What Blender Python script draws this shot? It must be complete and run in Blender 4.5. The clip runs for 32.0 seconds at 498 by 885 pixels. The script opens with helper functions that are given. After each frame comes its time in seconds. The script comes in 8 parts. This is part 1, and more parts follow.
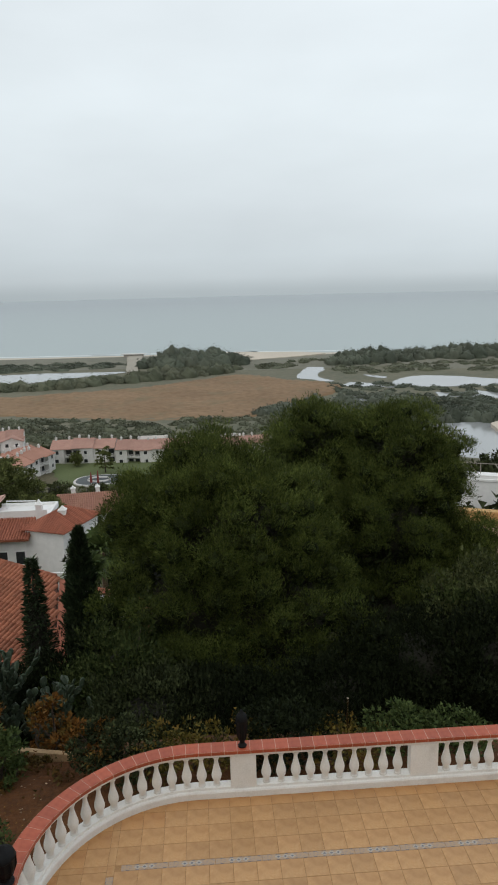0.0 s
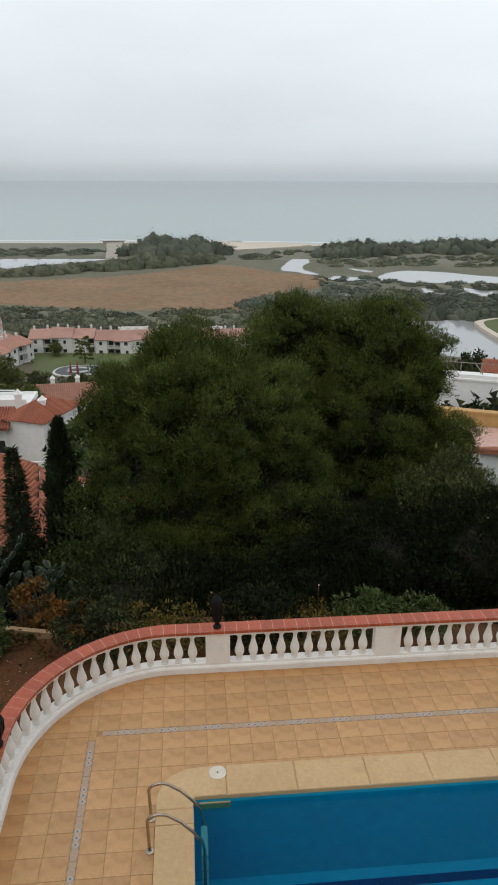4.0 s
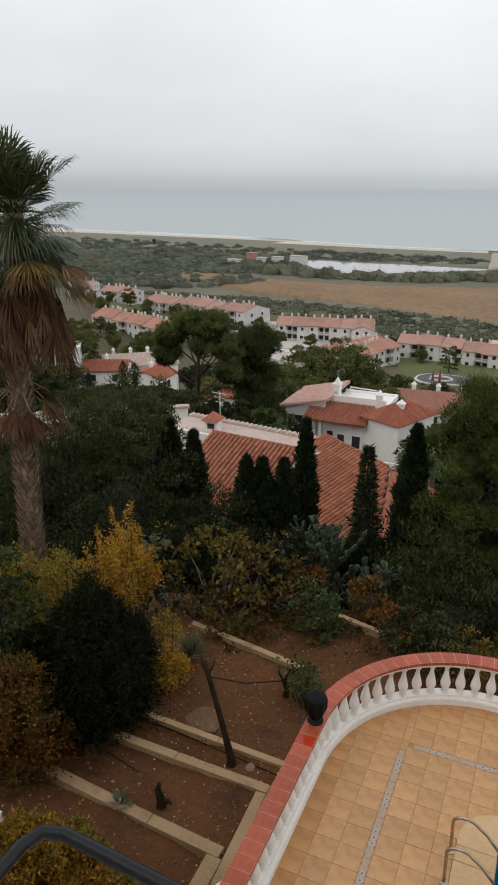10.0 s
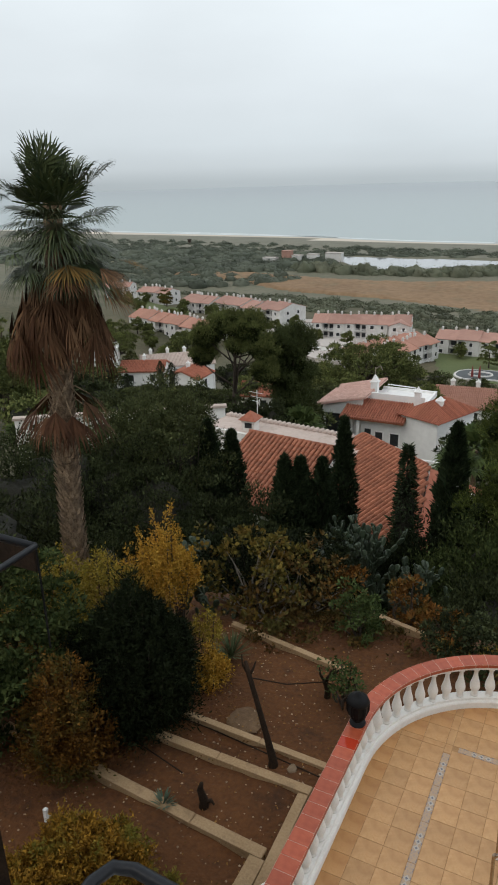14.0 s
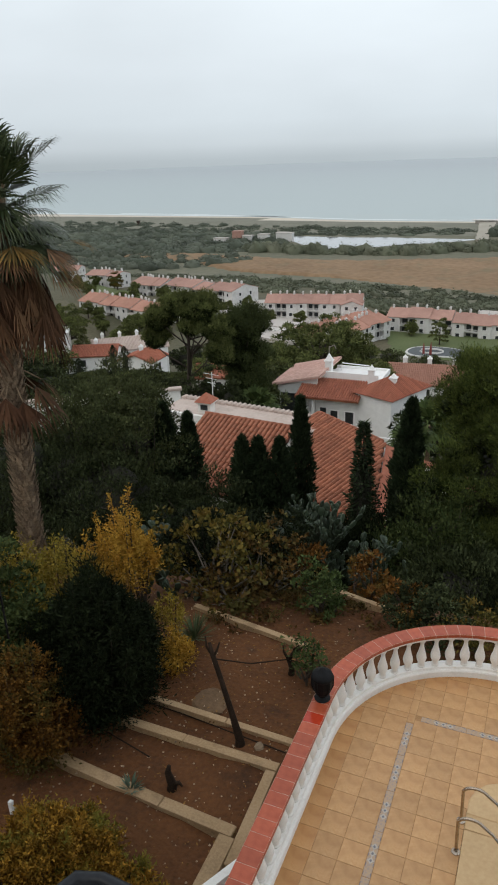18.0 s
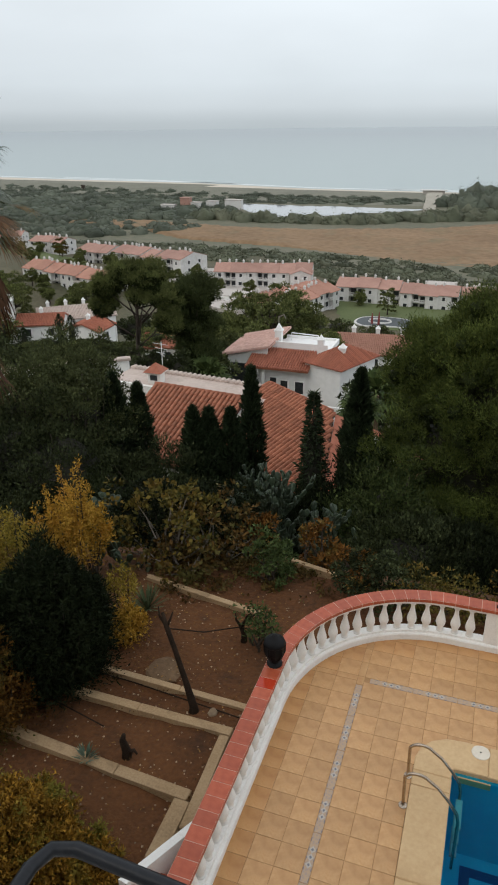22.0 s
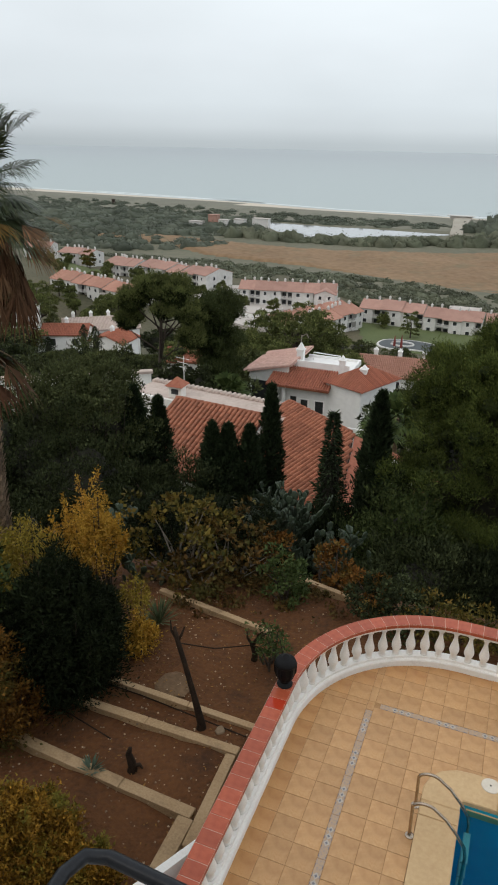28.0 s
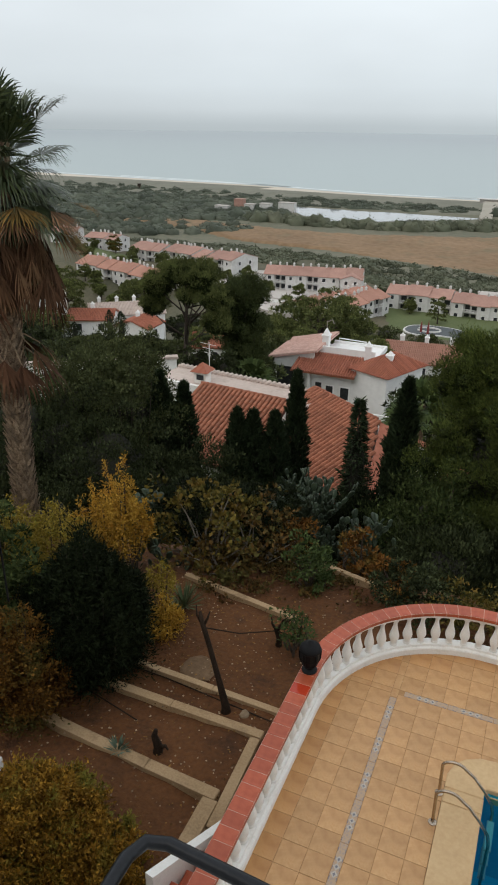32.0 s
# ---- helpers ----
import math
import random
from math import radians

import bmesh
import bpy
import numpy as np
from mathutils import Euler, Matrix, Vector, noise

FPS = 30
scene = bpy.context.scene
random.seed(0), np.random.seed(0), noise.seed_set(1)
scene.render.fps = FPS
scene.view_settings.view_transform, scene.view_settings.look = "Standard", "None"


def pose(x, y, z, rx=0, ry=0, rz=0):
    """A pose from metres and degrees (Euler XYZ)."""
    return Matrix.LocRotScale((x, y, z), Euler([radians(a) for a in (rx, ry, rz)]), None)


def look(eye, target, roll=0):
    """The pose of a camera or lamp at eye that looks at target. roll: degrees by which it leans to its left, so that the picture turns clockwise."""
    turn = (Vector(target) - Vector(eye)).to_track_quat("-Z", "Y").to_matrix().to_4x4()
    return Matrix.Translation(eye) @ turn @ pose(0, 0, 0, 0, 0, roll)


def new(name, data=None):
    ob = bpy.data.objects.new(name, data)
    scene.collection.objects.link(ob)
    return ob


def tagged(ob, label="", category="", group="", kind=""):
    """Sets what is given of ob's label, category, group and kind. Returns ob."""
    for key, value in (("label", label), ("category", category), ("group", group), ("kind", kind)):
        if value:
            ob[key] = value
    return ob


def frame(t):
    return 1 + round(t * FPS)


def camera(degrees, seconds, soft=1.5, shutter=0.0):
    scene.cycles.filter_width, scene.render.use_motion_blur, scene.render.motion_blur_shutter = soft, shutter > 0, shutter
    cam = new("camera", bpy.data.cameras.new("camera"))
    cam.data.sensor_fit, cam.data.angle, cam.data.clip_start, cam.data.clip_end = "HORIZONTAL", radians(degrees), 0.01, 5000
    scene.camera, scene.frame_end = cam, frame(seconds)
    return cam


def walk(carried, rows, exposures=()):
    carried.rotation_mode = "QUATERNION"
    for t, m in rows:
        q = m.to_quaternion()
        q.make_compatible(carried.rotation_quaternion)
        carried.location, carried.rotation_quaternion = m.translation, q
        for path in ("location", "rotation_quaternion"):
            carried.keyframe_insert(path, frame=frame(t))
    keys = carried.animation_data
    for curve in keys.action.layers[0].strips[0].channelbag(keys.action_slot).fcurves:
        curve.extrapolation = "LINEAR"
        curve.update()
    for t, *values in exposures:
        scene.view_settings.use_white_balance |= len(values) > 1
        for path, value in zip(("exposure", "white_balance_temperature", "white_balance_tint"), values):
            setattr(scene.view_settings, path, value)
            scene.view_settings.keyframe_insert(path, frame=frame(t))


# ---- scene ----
cam = camera(38.6, 32.0, 1.9)
PATH = [
    (0, (0.399, 0.22, 7.985), (0.521, 2.169, 7.554), -1.4),
    (0.5, (0.348, 0.2, 7.991), (0.447, 2.137, 7.504), -1.2),
    (1, (0.337, 0.246, 7.986), (0.517, 2.089, 7.231), 0.5),
    (1.5, (0.374, 0.2, 7.987), (0.566, 2.034, 7.213), 0.1),
    (2, (0.462, 0.108, 7.976), (0.646, 1.949, 7.219), -0.6),
    (2.5, (0.462, 0.157, 8.014), (0.602, 2.011, 7.277), -0.7),
    (4.5, (0.421, 0.17, 8.013), (0.592, 2.032, 7.303), 0.4),
    (5, (0.433, 0.163, 8.029), (0.575, 2.038, 7.347), -0.1),
    (5.5, (0.379, 0.13, 8.059), (0.395, 2.032, 7.439), -0.1),
    (6, (0.326, 0.156, 8.065), (0.193, 2.052, 7.443), -0.6),
    (6.5, (0.306, 0.165, 8.045), (0.106, 2.052, 7.415), -1.2),
    (7, (0.274, 0.122, 8.075), (-0.055, 1.992, 7.445), -1.2),
    (7.5, (0.219, 0.091, 8.087), (-0.266, 1.924, 7.451), -1.5),
    (8, (0.196, 0.121, 8.062), (-0.449, 1.902, 7.42), -1.7),
    (8.5, (0.168, 0.108, 8.104), (-0.568, 1.86, 7.482), -0.8),
    (9, (0.222, 0.067, 8.143), (-0.589, 1.789, 7.529), -2.3),
    (9.5, (0.192, 0.076, 8.1), (-0.604, 1.781, 7.423), -1.7),
    (10, (0.193, 0.068, 8.084), (-0.578, 1.776, 7.385), 0.0),
    (10.5, (0.22, 0.04, 8.088), (-0.547, 1.739, 7.363), 0.5),
    (11, (0.184, 0.036, 8.106), (-0.517, 1.754, 7.359), -1.2),
    (11.5, (0.111, 0.03, 8.116), (-0.574, 1.773, 7.414), -2.1),
    (12, (0.062, 0.015, 8.147), (-0.651, 1.75, 7.453), -2.9),
    (12.5, (0.09, -0.015, 8.191), (-0.733, 1.666, 7.486), -1.6),
    (13, (0.104, 0.025, 8.189), (-0.753, 1.686, 7.476), -1.3),
    (13.5, (0.12, 0.054, 8.13), (-0.759, 1.711, 7.436), -1.5),
    (14, (0.153, 0.074, 8.121), (-0.711, 1.736, 7.419), -1.6),
    (14.5, (0.145, 0.103, 8.097), (-0.718, 1.759, 7.38), -1.6),
    (15, (0.135, 0.118, 8.091), (-0.714, 1.778, 7.367), -1.4),
    (15.5, (0.115, 0.126, 8.104), (-0.7, 1.804, 7.384), -1.8),
    (17.5, (0.097, 0.133, 8.083), (-0.671, 1.824, 7.34), -2.3),
    (18, (0.108, 0.136, 8.063), (-0.639, 1.833, 7.31), -2.0),
    (18.5, (0.094, 0.14, 8.048), (-0.636, 1.846, 7.301), -1.3),
    (19, (0.09, 0.135, 8.045), (-0.616, 1.851, 7.299), -0.5),
    (19.5, (0.11, 0.112, 8.086), (-0.546, 1.832, 7.305), -0.7),
    (20, (0.106, 0.109, 8.09), (-0.538, 1.831, 7.302), -0.7),
    (20.5, (0.066, 0.152, 8.023), (-0.547, 1.876, 7.215), -0.5),
    (21, (0.054, 0.154, 8.019), (-0.557, 1.875, 7.203), -0.7),
    (21.5, (0.105, 0.119, 8.09), (-0.498, 1.831, 7.25), -1.0),
    (22, (0.093, 0.123, 8.075), (-0.513, 1.838, 7.242), -0.7),
    (22.5, (0.086, 0.136, 8.053), (-0.529, 1.856, 7.24), -1.0),
    (23, (0.099, 0.11, 8.086), (-0.516, 1.844, 7.301), -0.7),
    (23.5, (0.099, 0.103, 8.089), (-0.518, 1.839, 7.31), -0.5),
    (24, (0.127, 0.072, 8.13), (-0.502, 1.809, 7.364), -0.6),
    (24.5, (0.091, 0.108, 8.083), (-0.543, 1.84, 7.309), -0.2),
    (26.5, (0.085, 0.099, 8.091), (-0.566, 1.826, 7.321), 0.3),
    (27, (0.081, 0.106, 8.081), (-0.567, 1.833, 7.307), 0.8),
    (27.5, (0.095, 0.098, 8.08), (-0.563, 1.817, 7.299), 0.6),
    (28, (0.071, 0.095, 8.092), (-0.588, 1.81, 7.303), 1.1),
    (28.5, (0.077, 0.092, 8.097), (-0.585, 1.8, 7.295), 0.9),
    (29, (0.06, 0.109, 8.071), (-0.597, 1.817, 7.264), 1.6),
    (29.5, (0.068, 0.085, 8.111), (-0.602, 1.793, 7.314), 1.4),
    (30, (0.043, 0.096, 8.086), (-0.639, 1.799, 7.29), 1.6),
    (30.5, (0.031, 0.112, 8.058), (-0.646, 1.815, 7.259), 1.4),
    (31, (0.025, 0.109, 8.065), (-0.656, 1.806, 7.256), 0.5),
    (31.5, (0.043, 0.093, 8.086), (-0.652, 1.779, 7.266), 0.1),
    (32, (0.038, 0.075, 8.113), (-0.677, 1.75, 7.286), 0.7),
]
walk(cam, [(t, look(eye, target, roll)) for t, eye, target, roll in PATH], exposures=((0, -0.16, 6450, 9), (1, -0.10, 6680, 10), (2, 0.06, 6550, 11), (4.5, -0.06, 6500, 11), (6, -0.21, 6480, 10), (7, -0.28, 6600, 10), (9, -0.05, 6780, 16), (11, 0.05, 6680, 12), (12.5, 0.05, 6550, 10), (19, 0.06, 6400, 10), (24, 0.13, 6490, 11), (32, 0.08, 6500, 10)))

# ---- world, sun ----
world = bpy.data.worlds.new("overcast_sky")
scene.world = world
world.use_nodes = True
wn, wl = world.node_tree.nodes, world.node_tree.links
wn.clear()
w_out = wn.new("ShaderNodeOutputWorld")
w_bg = wn.new("ShaderNodeBackground")
w_sky = wn.new("ShaderNodeTexSky")
w_sky.sky_type = "NISHITA"
w_sky.sun_disc = False
w_sky.sun_elevation = radians(44)
w_sky.sun_rotation = radians(209)
w_sky.air_density, w_sky.dust_density = 2.0, 6.0
w_dim = wn.new("ShaderNodeVectorMath")
w_dim.operation = "SCALE"
w_dim.inputs["Scale"].default_value = 0.09
w_tc = wn.new("ShaderNodeTexCoord")
w_sep = wn.new("ShaderNodeSeparateXYZ")
w_ramp = wn.new("ShaderNodeValToRGB")
w_lift = wn.new("ShaderNodeMapRange")
w_lift.inputs["From Min"].default_value, w_lift.inputs["From Max"].default_value = -0.06, 1.0
els = w_ramp.color_ramp.elements
els[0].position, els[0].color = 0.0, (0.46, 0.52, 0.56, 1)
els[1].position, els[1].color = 1.0, (0.85, 0.90, 0.94, 1)
for z, col in ((-0.02, (0.46, 0.515, 0.54, 1)), (-0.0065, (0.487, 0.543, 0.568, 1)), (0.003, (0.548, 0.605, 0.632, 1)), (0.012, (0.615, 0.675, 0.705, 1)), (0.04, (0.69, 0.758, 0.795, 1)), (0.10, (0.735, 0.80, 0.842, 1)), (0.22, (0.84, 0.91, 0.952, 1)), (0.40, (0.86, 0.92, 0.962, 1))):
    e = els.new((z + 0.06) / 1.06)
    e.color = col
w_map = wn.new("ShaderNodeMapping")
w_map.inputs["Scale"].default_value = (1.2, 1.2, 3.4)
w_noise = wn.new("ShaderNodeTexNoise")
w_noise.inputs["Scale"].default_value = 1.7
w_noise.inputs["Detail"].default_value = 5
w_noise.inputs["Roughness"].default_value = 0.5
w_cl = wn.new("ShaderNodeMapRange")
w_cl.inputs["From Min"].default_value, w_cl.inputs["From Max"].default_value = 0.3, 0.7
w_cl.inputs["To Min"].default_value, w_cl.inputs["To Max"].default_value = 0.93, 1.07
w_mul = wn.new("ShaderNodeVectorMath")
w_mul.operation = "SCALE"
w_mix = wn.new("ShaderNodeMixRGB")
w_mix.inputs[0].default_value = 0.95
wl.new(w_tc.outputs["Generated"], w_sep.inputs[0])
wl.new(w_sep.outputs["Z"], w_lift.inputs["Value"])
wl.new(w_lift.outputs[0], w_ramp.inputs[0])
wl.new(w_tc.outputs["Generated"], w_map.inputs[0])
wl.new(w_map.outputs[0], w_noise.inputs["Vector"])
wl.new(w_noise.outputs[0], w_cl.inputs["Value"])
wl.new(w_ramp.outputs[0], w_mul.inputs[0])
wl.new(w_cl.outputs[0], w_mul.inputs["Scale"])
wl.new(w_sky.outputs[0], w_dim.inputs[0])
wl.new(w_dim.outputs[0], w_mix.inputs[1])
w_side = wn.new("ShaderNodeMapRange")
w_side.inputs["From Min"].default_value, w_side.inputs["From Max"].default_value = -0.7, 0.6
w_side.inputs["To Min"].default_value, w_side.inputs["To Max"].default_value = 0.93, 1.12
w_bright = wn.new("ShaderNodeVectorMath")
w_bright.operation = "SCALE"
wl.new(w_sep.outputs["X"], w_side.inputs["Value"])
wl.new(w_mul.outputs[0], w_bright.inputs[0])
wl.new(w_side.outputs[0], w_bright.inputs["Scale"])
wl.new(w_bright.outputs[0], w_mix.inputs[2])
wl.new(w_mix.outputs[0], w_bg.inputs["Color"])
w_bg.inputs["Strength"].default_value = 1.04
wl.new(w_bg.outputs[0], w_out.inputs[0])

sun_data = bpy.data.lights.new("sun", "SUN")
sun_data.energy, sun_data.angle, sun_data.color = 0.52, radians(50), (1.0, 0.90, 0.78)
sun = new("sun", sun_data)
sun.matrix_world = look((0, 0, 40), (20, 36, 0))

# ---- materials ----
MATS = {}


def nodes_of(name):
    m = bpy.data.materials.new(name)
    m.use_nodes = True
    n, l = m.node_tree.nodes, m.node_tree.links
    return m, n, l, n["Principled BSDF"]


def mat(name, a, b, big=1.0, fine=30.0, rough=0.7, bump=0.3, vary=0.0, island=False, stain=None, metal=0.0, spec=0.4, bump_dist=0.01, coords="Object"):
    """Surface of two colours a and b mixed by coarse and fine noise, with relief; vary: change of lightness from piece to piece."""
    if name in MATS:
        return MATS[name]
    m, n, l, p = nodes_of(name)
    tc = n.new("ShaderNodeTexCoord")
    n1, n2 = n.new("ShaderNodeTexNoise"), n.new("ShaderNodeTexNoise")
    n1.inputs["Scale"].default_value, n2.inputs["Scale"].default_value = big, fine
    n1.inputs["Detail"].default_value, n2.inputs["Detail"].default_value = 4, 6
    for q in (n1, n2):
        l.new(tc.outputs[coords], q.inputs["Vector"])
    add = n.new("ShaderNodeMath")
    add.operation = "MULTIPLY_ADD"
    add.inputs[1].default_value = 0.55
    l.new(n2.outputs[0], add.inputs[0])
    half = n.new("ShaderNodeMath")
    half.operation = "MULTIPLY"
    half.inputs[1].default_value = 0.45
    l.new(n1.outputs[0], half.inputs[0])
    l.new(half.outputs[0], add.inputs[2])
    rng = n.new("ShaderNodeMapRange")
    rng.inputs["From Min"].default_value, rng.inputs["From Max"].default_value = 0.34, 0.66
    l.new(add.outputs[0], rng.inputs["Value"])
    mix = n.new("ShaderNodeMixRGB")
    mix.inputs[1].default_value, mix.inputs[2].default_value = (*a, 1), (*b, 1)
    l.new(rng.outputs[0], mix.inputs[0])
    colour = mix.outputs[0]
    if stain:
        n3 = n.new("ShaderNodeTexNoise")
        n3.inputs["Scale"].default_value, n3.inputs["Detail"].default_value = big * 2.7, 7
        n3.inputs["Roughness"].default_value = 0.7
        l.new(tc.outputs[coords], n3.inputs["Vector"])
        r3 = n.new("ShaderNodeMapRange")
        r3.inputs["From Min"].default_value, r3.inputs["From Max"].default_value = 0.52, 0.72
        r3.inputs["To Max"].default_value = 0.7
        l.new(n3.outputs[0], r3.inputs["Value"])
        m3 = n.new("ShaderNodeMixRGB")
        m3.inputs[2].default_value = (*stain, 1)
        l.new(r3.outputs[0], m3.inputs[0])
        l.new(colour, m3.inputs[1])
        colour = m3.outputs[0]
    if vary:
        src = n.new("ShaderNodeNewGeometry").outputs["Random Per Island"] if island else n.new("ShaderNodeObjectInfo").outputs["Random"]
        r = n.new("ShaderNodeMapRange")
        r.inputs["To Min"].default_value, r.inputs["To Max"].default_value = 1 - vary, 1 + vary
        l.new(src, r.inputs["Value"])
        hsv = n.new("ShaderNodeHueSaturation")
        l.new(r.outputs[0], hsv.inputs["Value"])
        l.new(colour, hsv.inputs["Color"])
        colour = hsv.outputs[0]
    l.new(colour, p.inputs["Base Color"])
    p.inputs["Roughness"].default_value = rough
    p.inputs["Metallic"].default_value = metal
    p.inputs["Specular IOR Level"].default_value = spec
    if bump:
        bp = n.new("ShaderNodeBump")
        bp.inputs["Strength"].default_value, bp.inputs["Distance"].default_value = bump, bump_dist
        l.new(n2.outputs[0], bp.inputs["Height"])
        l.new(bp.outputs[0], p.inputs["Normal"])
    MATS[name] = m
    return m


def leaf_mat(name, a, b, clump=0.6, vary=0.35, rough=0.6, c=None):
    """Foliage: each leaf its own shade between a and b, with patches of c."""
    if name in MATS:
        return MATS[name]
    m, n, l, p = nodes_of(name)
    geo = n.new("ShaderNodeNewGeometry")
    mix = n.new("ShaderNodeMixRGB")
    mix.inputs[1].default_value, mix.inputs[2].default_value = (*a, 1), (*b, 1)
    l.new(geo.outputs["Random Per Island"], mix.inputs[0])
    tc, nz = n.new("ShaderNodeTexCoord"), n.new("ShaderNodeTexNoise")
    nz.inputs["Scale"].default_value, nz.inputs["Detail"].default_value = clump, 3
    l.new(tc.outputs["Object"], nz.inputs["Vector"])
    colour = mix.outputs[0]
    if c:
        r0 = n.new("ShaderNodeMapRange")
        r0.inputs["From Min"].default_value, r0.inputs["From Max"].default_value = 0.48, 0.62
        l.new(nz.outputs[0], r0.inputs["Value"])
        m2 = n.new("ShaderNodeMixRGB")
        m2.inputs[2].default_value = (*c, 1)
        l.new(r0.outputs[0], m2.inputs[0])
        l.new(colour, m2.inputs[1])
        colour = m2.outputs[0]
    r = n.new("ShaderNodeMapRange")
    r.inputs["From Min"].default_value, r.inputs["From Max"].default_value = 0.3, 0.7
    r.inputs["To Min"].default_value, r.inputs["To Max"].default_value = 1 - vary, 1 + vary
    l.new(nz.outputs[0], r.inputs["Value"])
    hsv = n.new("ShaderNodeHueSaturation")
    l.new(r.outputs[0], hsv.inputs["Value"])
    l.new(colour, hsv.inputs["Color"])
    l.new(hsv.outputs[0], p.inputs["Base Color"])
    p.inputs["Roughness"].default_value = rough
    p.inputs["Specular IOR Level"].default_value = 0.05
    MATS[name] = m
    return m


M_TILE = mat("terracotta_floor", (0.385, 0.195, 0.076), (0.56, 0.335, 0.152), 1.7, 6, 0.40, 0.12, 0.08, stain=(0.40, 0.175, 0.058))
M_DAMP = mat("damp_terracotta_floor", (0.365, 0.165, 0.056), (0.55, 0.31, 0.13), 1.9, 5, 0.32, 0.12, 0.07, stain=(0.38, 0.148, 0.043))
M_GROUT = mat("grout", (0.29, 0.155, 0.066), (0.39, 0.225, 0.10), 3, 60, 0.9)
M_WHITE = mat("white_render", (0.71, 0.685, 0.645), (0.81, 0.79, 0.75), 1.5, 40, 0.7, 0.25, stain=(0.60, 0.565, 0.515))
M_FARWHITE = mat("white_wall", (0.72, 0.715, 0.70), (0.84, 0.835, 0.82), 0.15, 2, 0.8, 0.0)
# Duller than white_wall, with random darker stains.
M_LIME = mat("dull_limewash", (0.54, 0.525, 0.505), (0.66, 0.645, 0.625), 0.12, 1.5, 0.85, 0.0, stain=(0.40, 0.37, 0.34))
M_CAP = mat("red_clay_cap", (0.32, 0.060, 0.025), (0.44, 0.102, 0.046), 1.6, 14, 0.36, 0.10, 0.12, stain=(0.27, 0.048, 0.022))
M_WETCAP = mat("wet_red_clay", (0.36, 0.03, 0.012), (0.42, 0.05, 0.02), 2, 40, 0.12, 0.05)
M_JOINT = mat("pale_mortar", (0.46, 0.32, 0.25), (0.57, 0.42, 0.34), 4, 50, 0.9)
M_STONE = mat("sandstone_coping", (0.50, 0.325, 0.16), (0.58, 0.40, 0.215), 1.0, 22, 0.7, 0.18, 0.03, stain=(0.45, 0.29, 0.145))
M_LINER = mat("pool_blue_paint", (0.006, 0.31, 0.47), (0.009, 0.38, 0.54), 0.5, 6, 0.5, 0.0)
M_LINE = mat("pool_dark_line", (0.004, 0.035, 0.12), (0.006, 0.045, 0.15), 1, 8, 0.5, 0.0)
M_STEEL = mat("stainless_tube", (0.30, 0.24, 0.18), (0.50, 0.42, 0.34), 8, 60, 0.25, 0.05, metal=1.0)
M_PLAST = mat("white_plastic", (0.75, 0.75, 0.74), (0.82, 0.82, 0.81), 5, 50, 0.4, 0.05)
M_BLACK = mat("black_iron", (0.004, 0.004, 0.0045), (0.009, 0.009, 0.0095), 6, 60, 0.6, 0.2, spec=0.15)
M_RAIL = mat("painted_black_rail", (0.006, 0.007, 0.009), (0.014, 0.015, 0.018), 12, 160, 0.34, 0.25, bump_dist=0.002, spec=0.25)
M_GLASSY = mat("dark_glass", (0.02, 0.022, 0.025), (0.045, 0.048, 0.05), 1, 5, 0.12, 0.0)
M_SOIL = mat("garden_soil", (0.068, 0.026, 0.0072), (0.132, 0.051, 0.0145), 0.8, 14, 0.95, 0.9, bump_dist=0.05, stain=(0.030, 0.0125, 0.006))
M_KERB = mat("concrete_kerb", (0.29, 0.19, 0.098), (0.42, 0.29, 0.165), 1.2, 30, 0.9, 0.6, 0.06, stain=(0.15, 0.095, 0.05))
M_ROCK = mat("tan_rock", (0.19, 0.13, 0.08), (0.30, 0.22, 0.14), 1.5, 12, 0.9, 0.8, 0.2, bump_dist=0.03)
M_BARK = mat("bark", (0.028, 0.020, 0.015), (0.072, 0.053, 0.040), 3, 25, 0.95, 0.9, bump_dist=0.03)
M_DEADWOOD = mat("dead_dark_wood", (0.012, 0.008, 0.005), (0.036, 0.022, 0.014), 4, 40, 0.9, 0.8, spec=0.15)
M_PALE = mat("pale_branch", (0.16, 0.14, 0.12), (0.28, 0.25, 0.21), 4, 40, 0.9, 0.5)
M_PALMTRUNK = mat("palm_trunk", (0.065, 0.042, 0.026), (0.25, 0.175, 0.108), 3, 22, 0.95, 0.9, 0.2, bump_dist=0.03)
M_ROOF = mat("clay_roof", (0.22, 0.066, 0.034), (0.40, 0.155, 0.086), 0.6, 12, 0.8, 0.3, 0.22, stain=(0.20, 0.080, 0.042))
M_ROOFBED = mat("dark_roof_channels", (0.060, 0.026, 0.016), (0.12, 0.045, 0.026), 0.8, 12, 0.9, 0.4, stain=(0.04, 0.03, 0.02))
M_ROOFJ = mat("clay_roof_sheet", (0.27, 0.085, 0.048), (0.38, 0.14, 0.085), 0.25, 6, 0.8, 0.2, 0.15, island=True)
M_ROOFPINK = mat("pale_pink_roof", (0.46, 0.28, 0.23), (0.60, 0.40, 0.34), 0.3, 4, 0.85, 0.1, 0.1, island=True)
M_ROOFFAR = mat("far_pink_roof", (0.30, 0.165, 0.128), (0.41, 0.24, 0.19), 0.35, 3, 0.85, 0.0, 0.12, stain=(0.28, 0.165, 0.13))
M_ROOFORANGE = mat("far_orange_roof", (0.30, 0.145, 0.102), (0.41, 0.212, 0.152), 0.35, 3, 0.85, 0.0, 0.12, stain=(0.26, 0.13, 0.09))
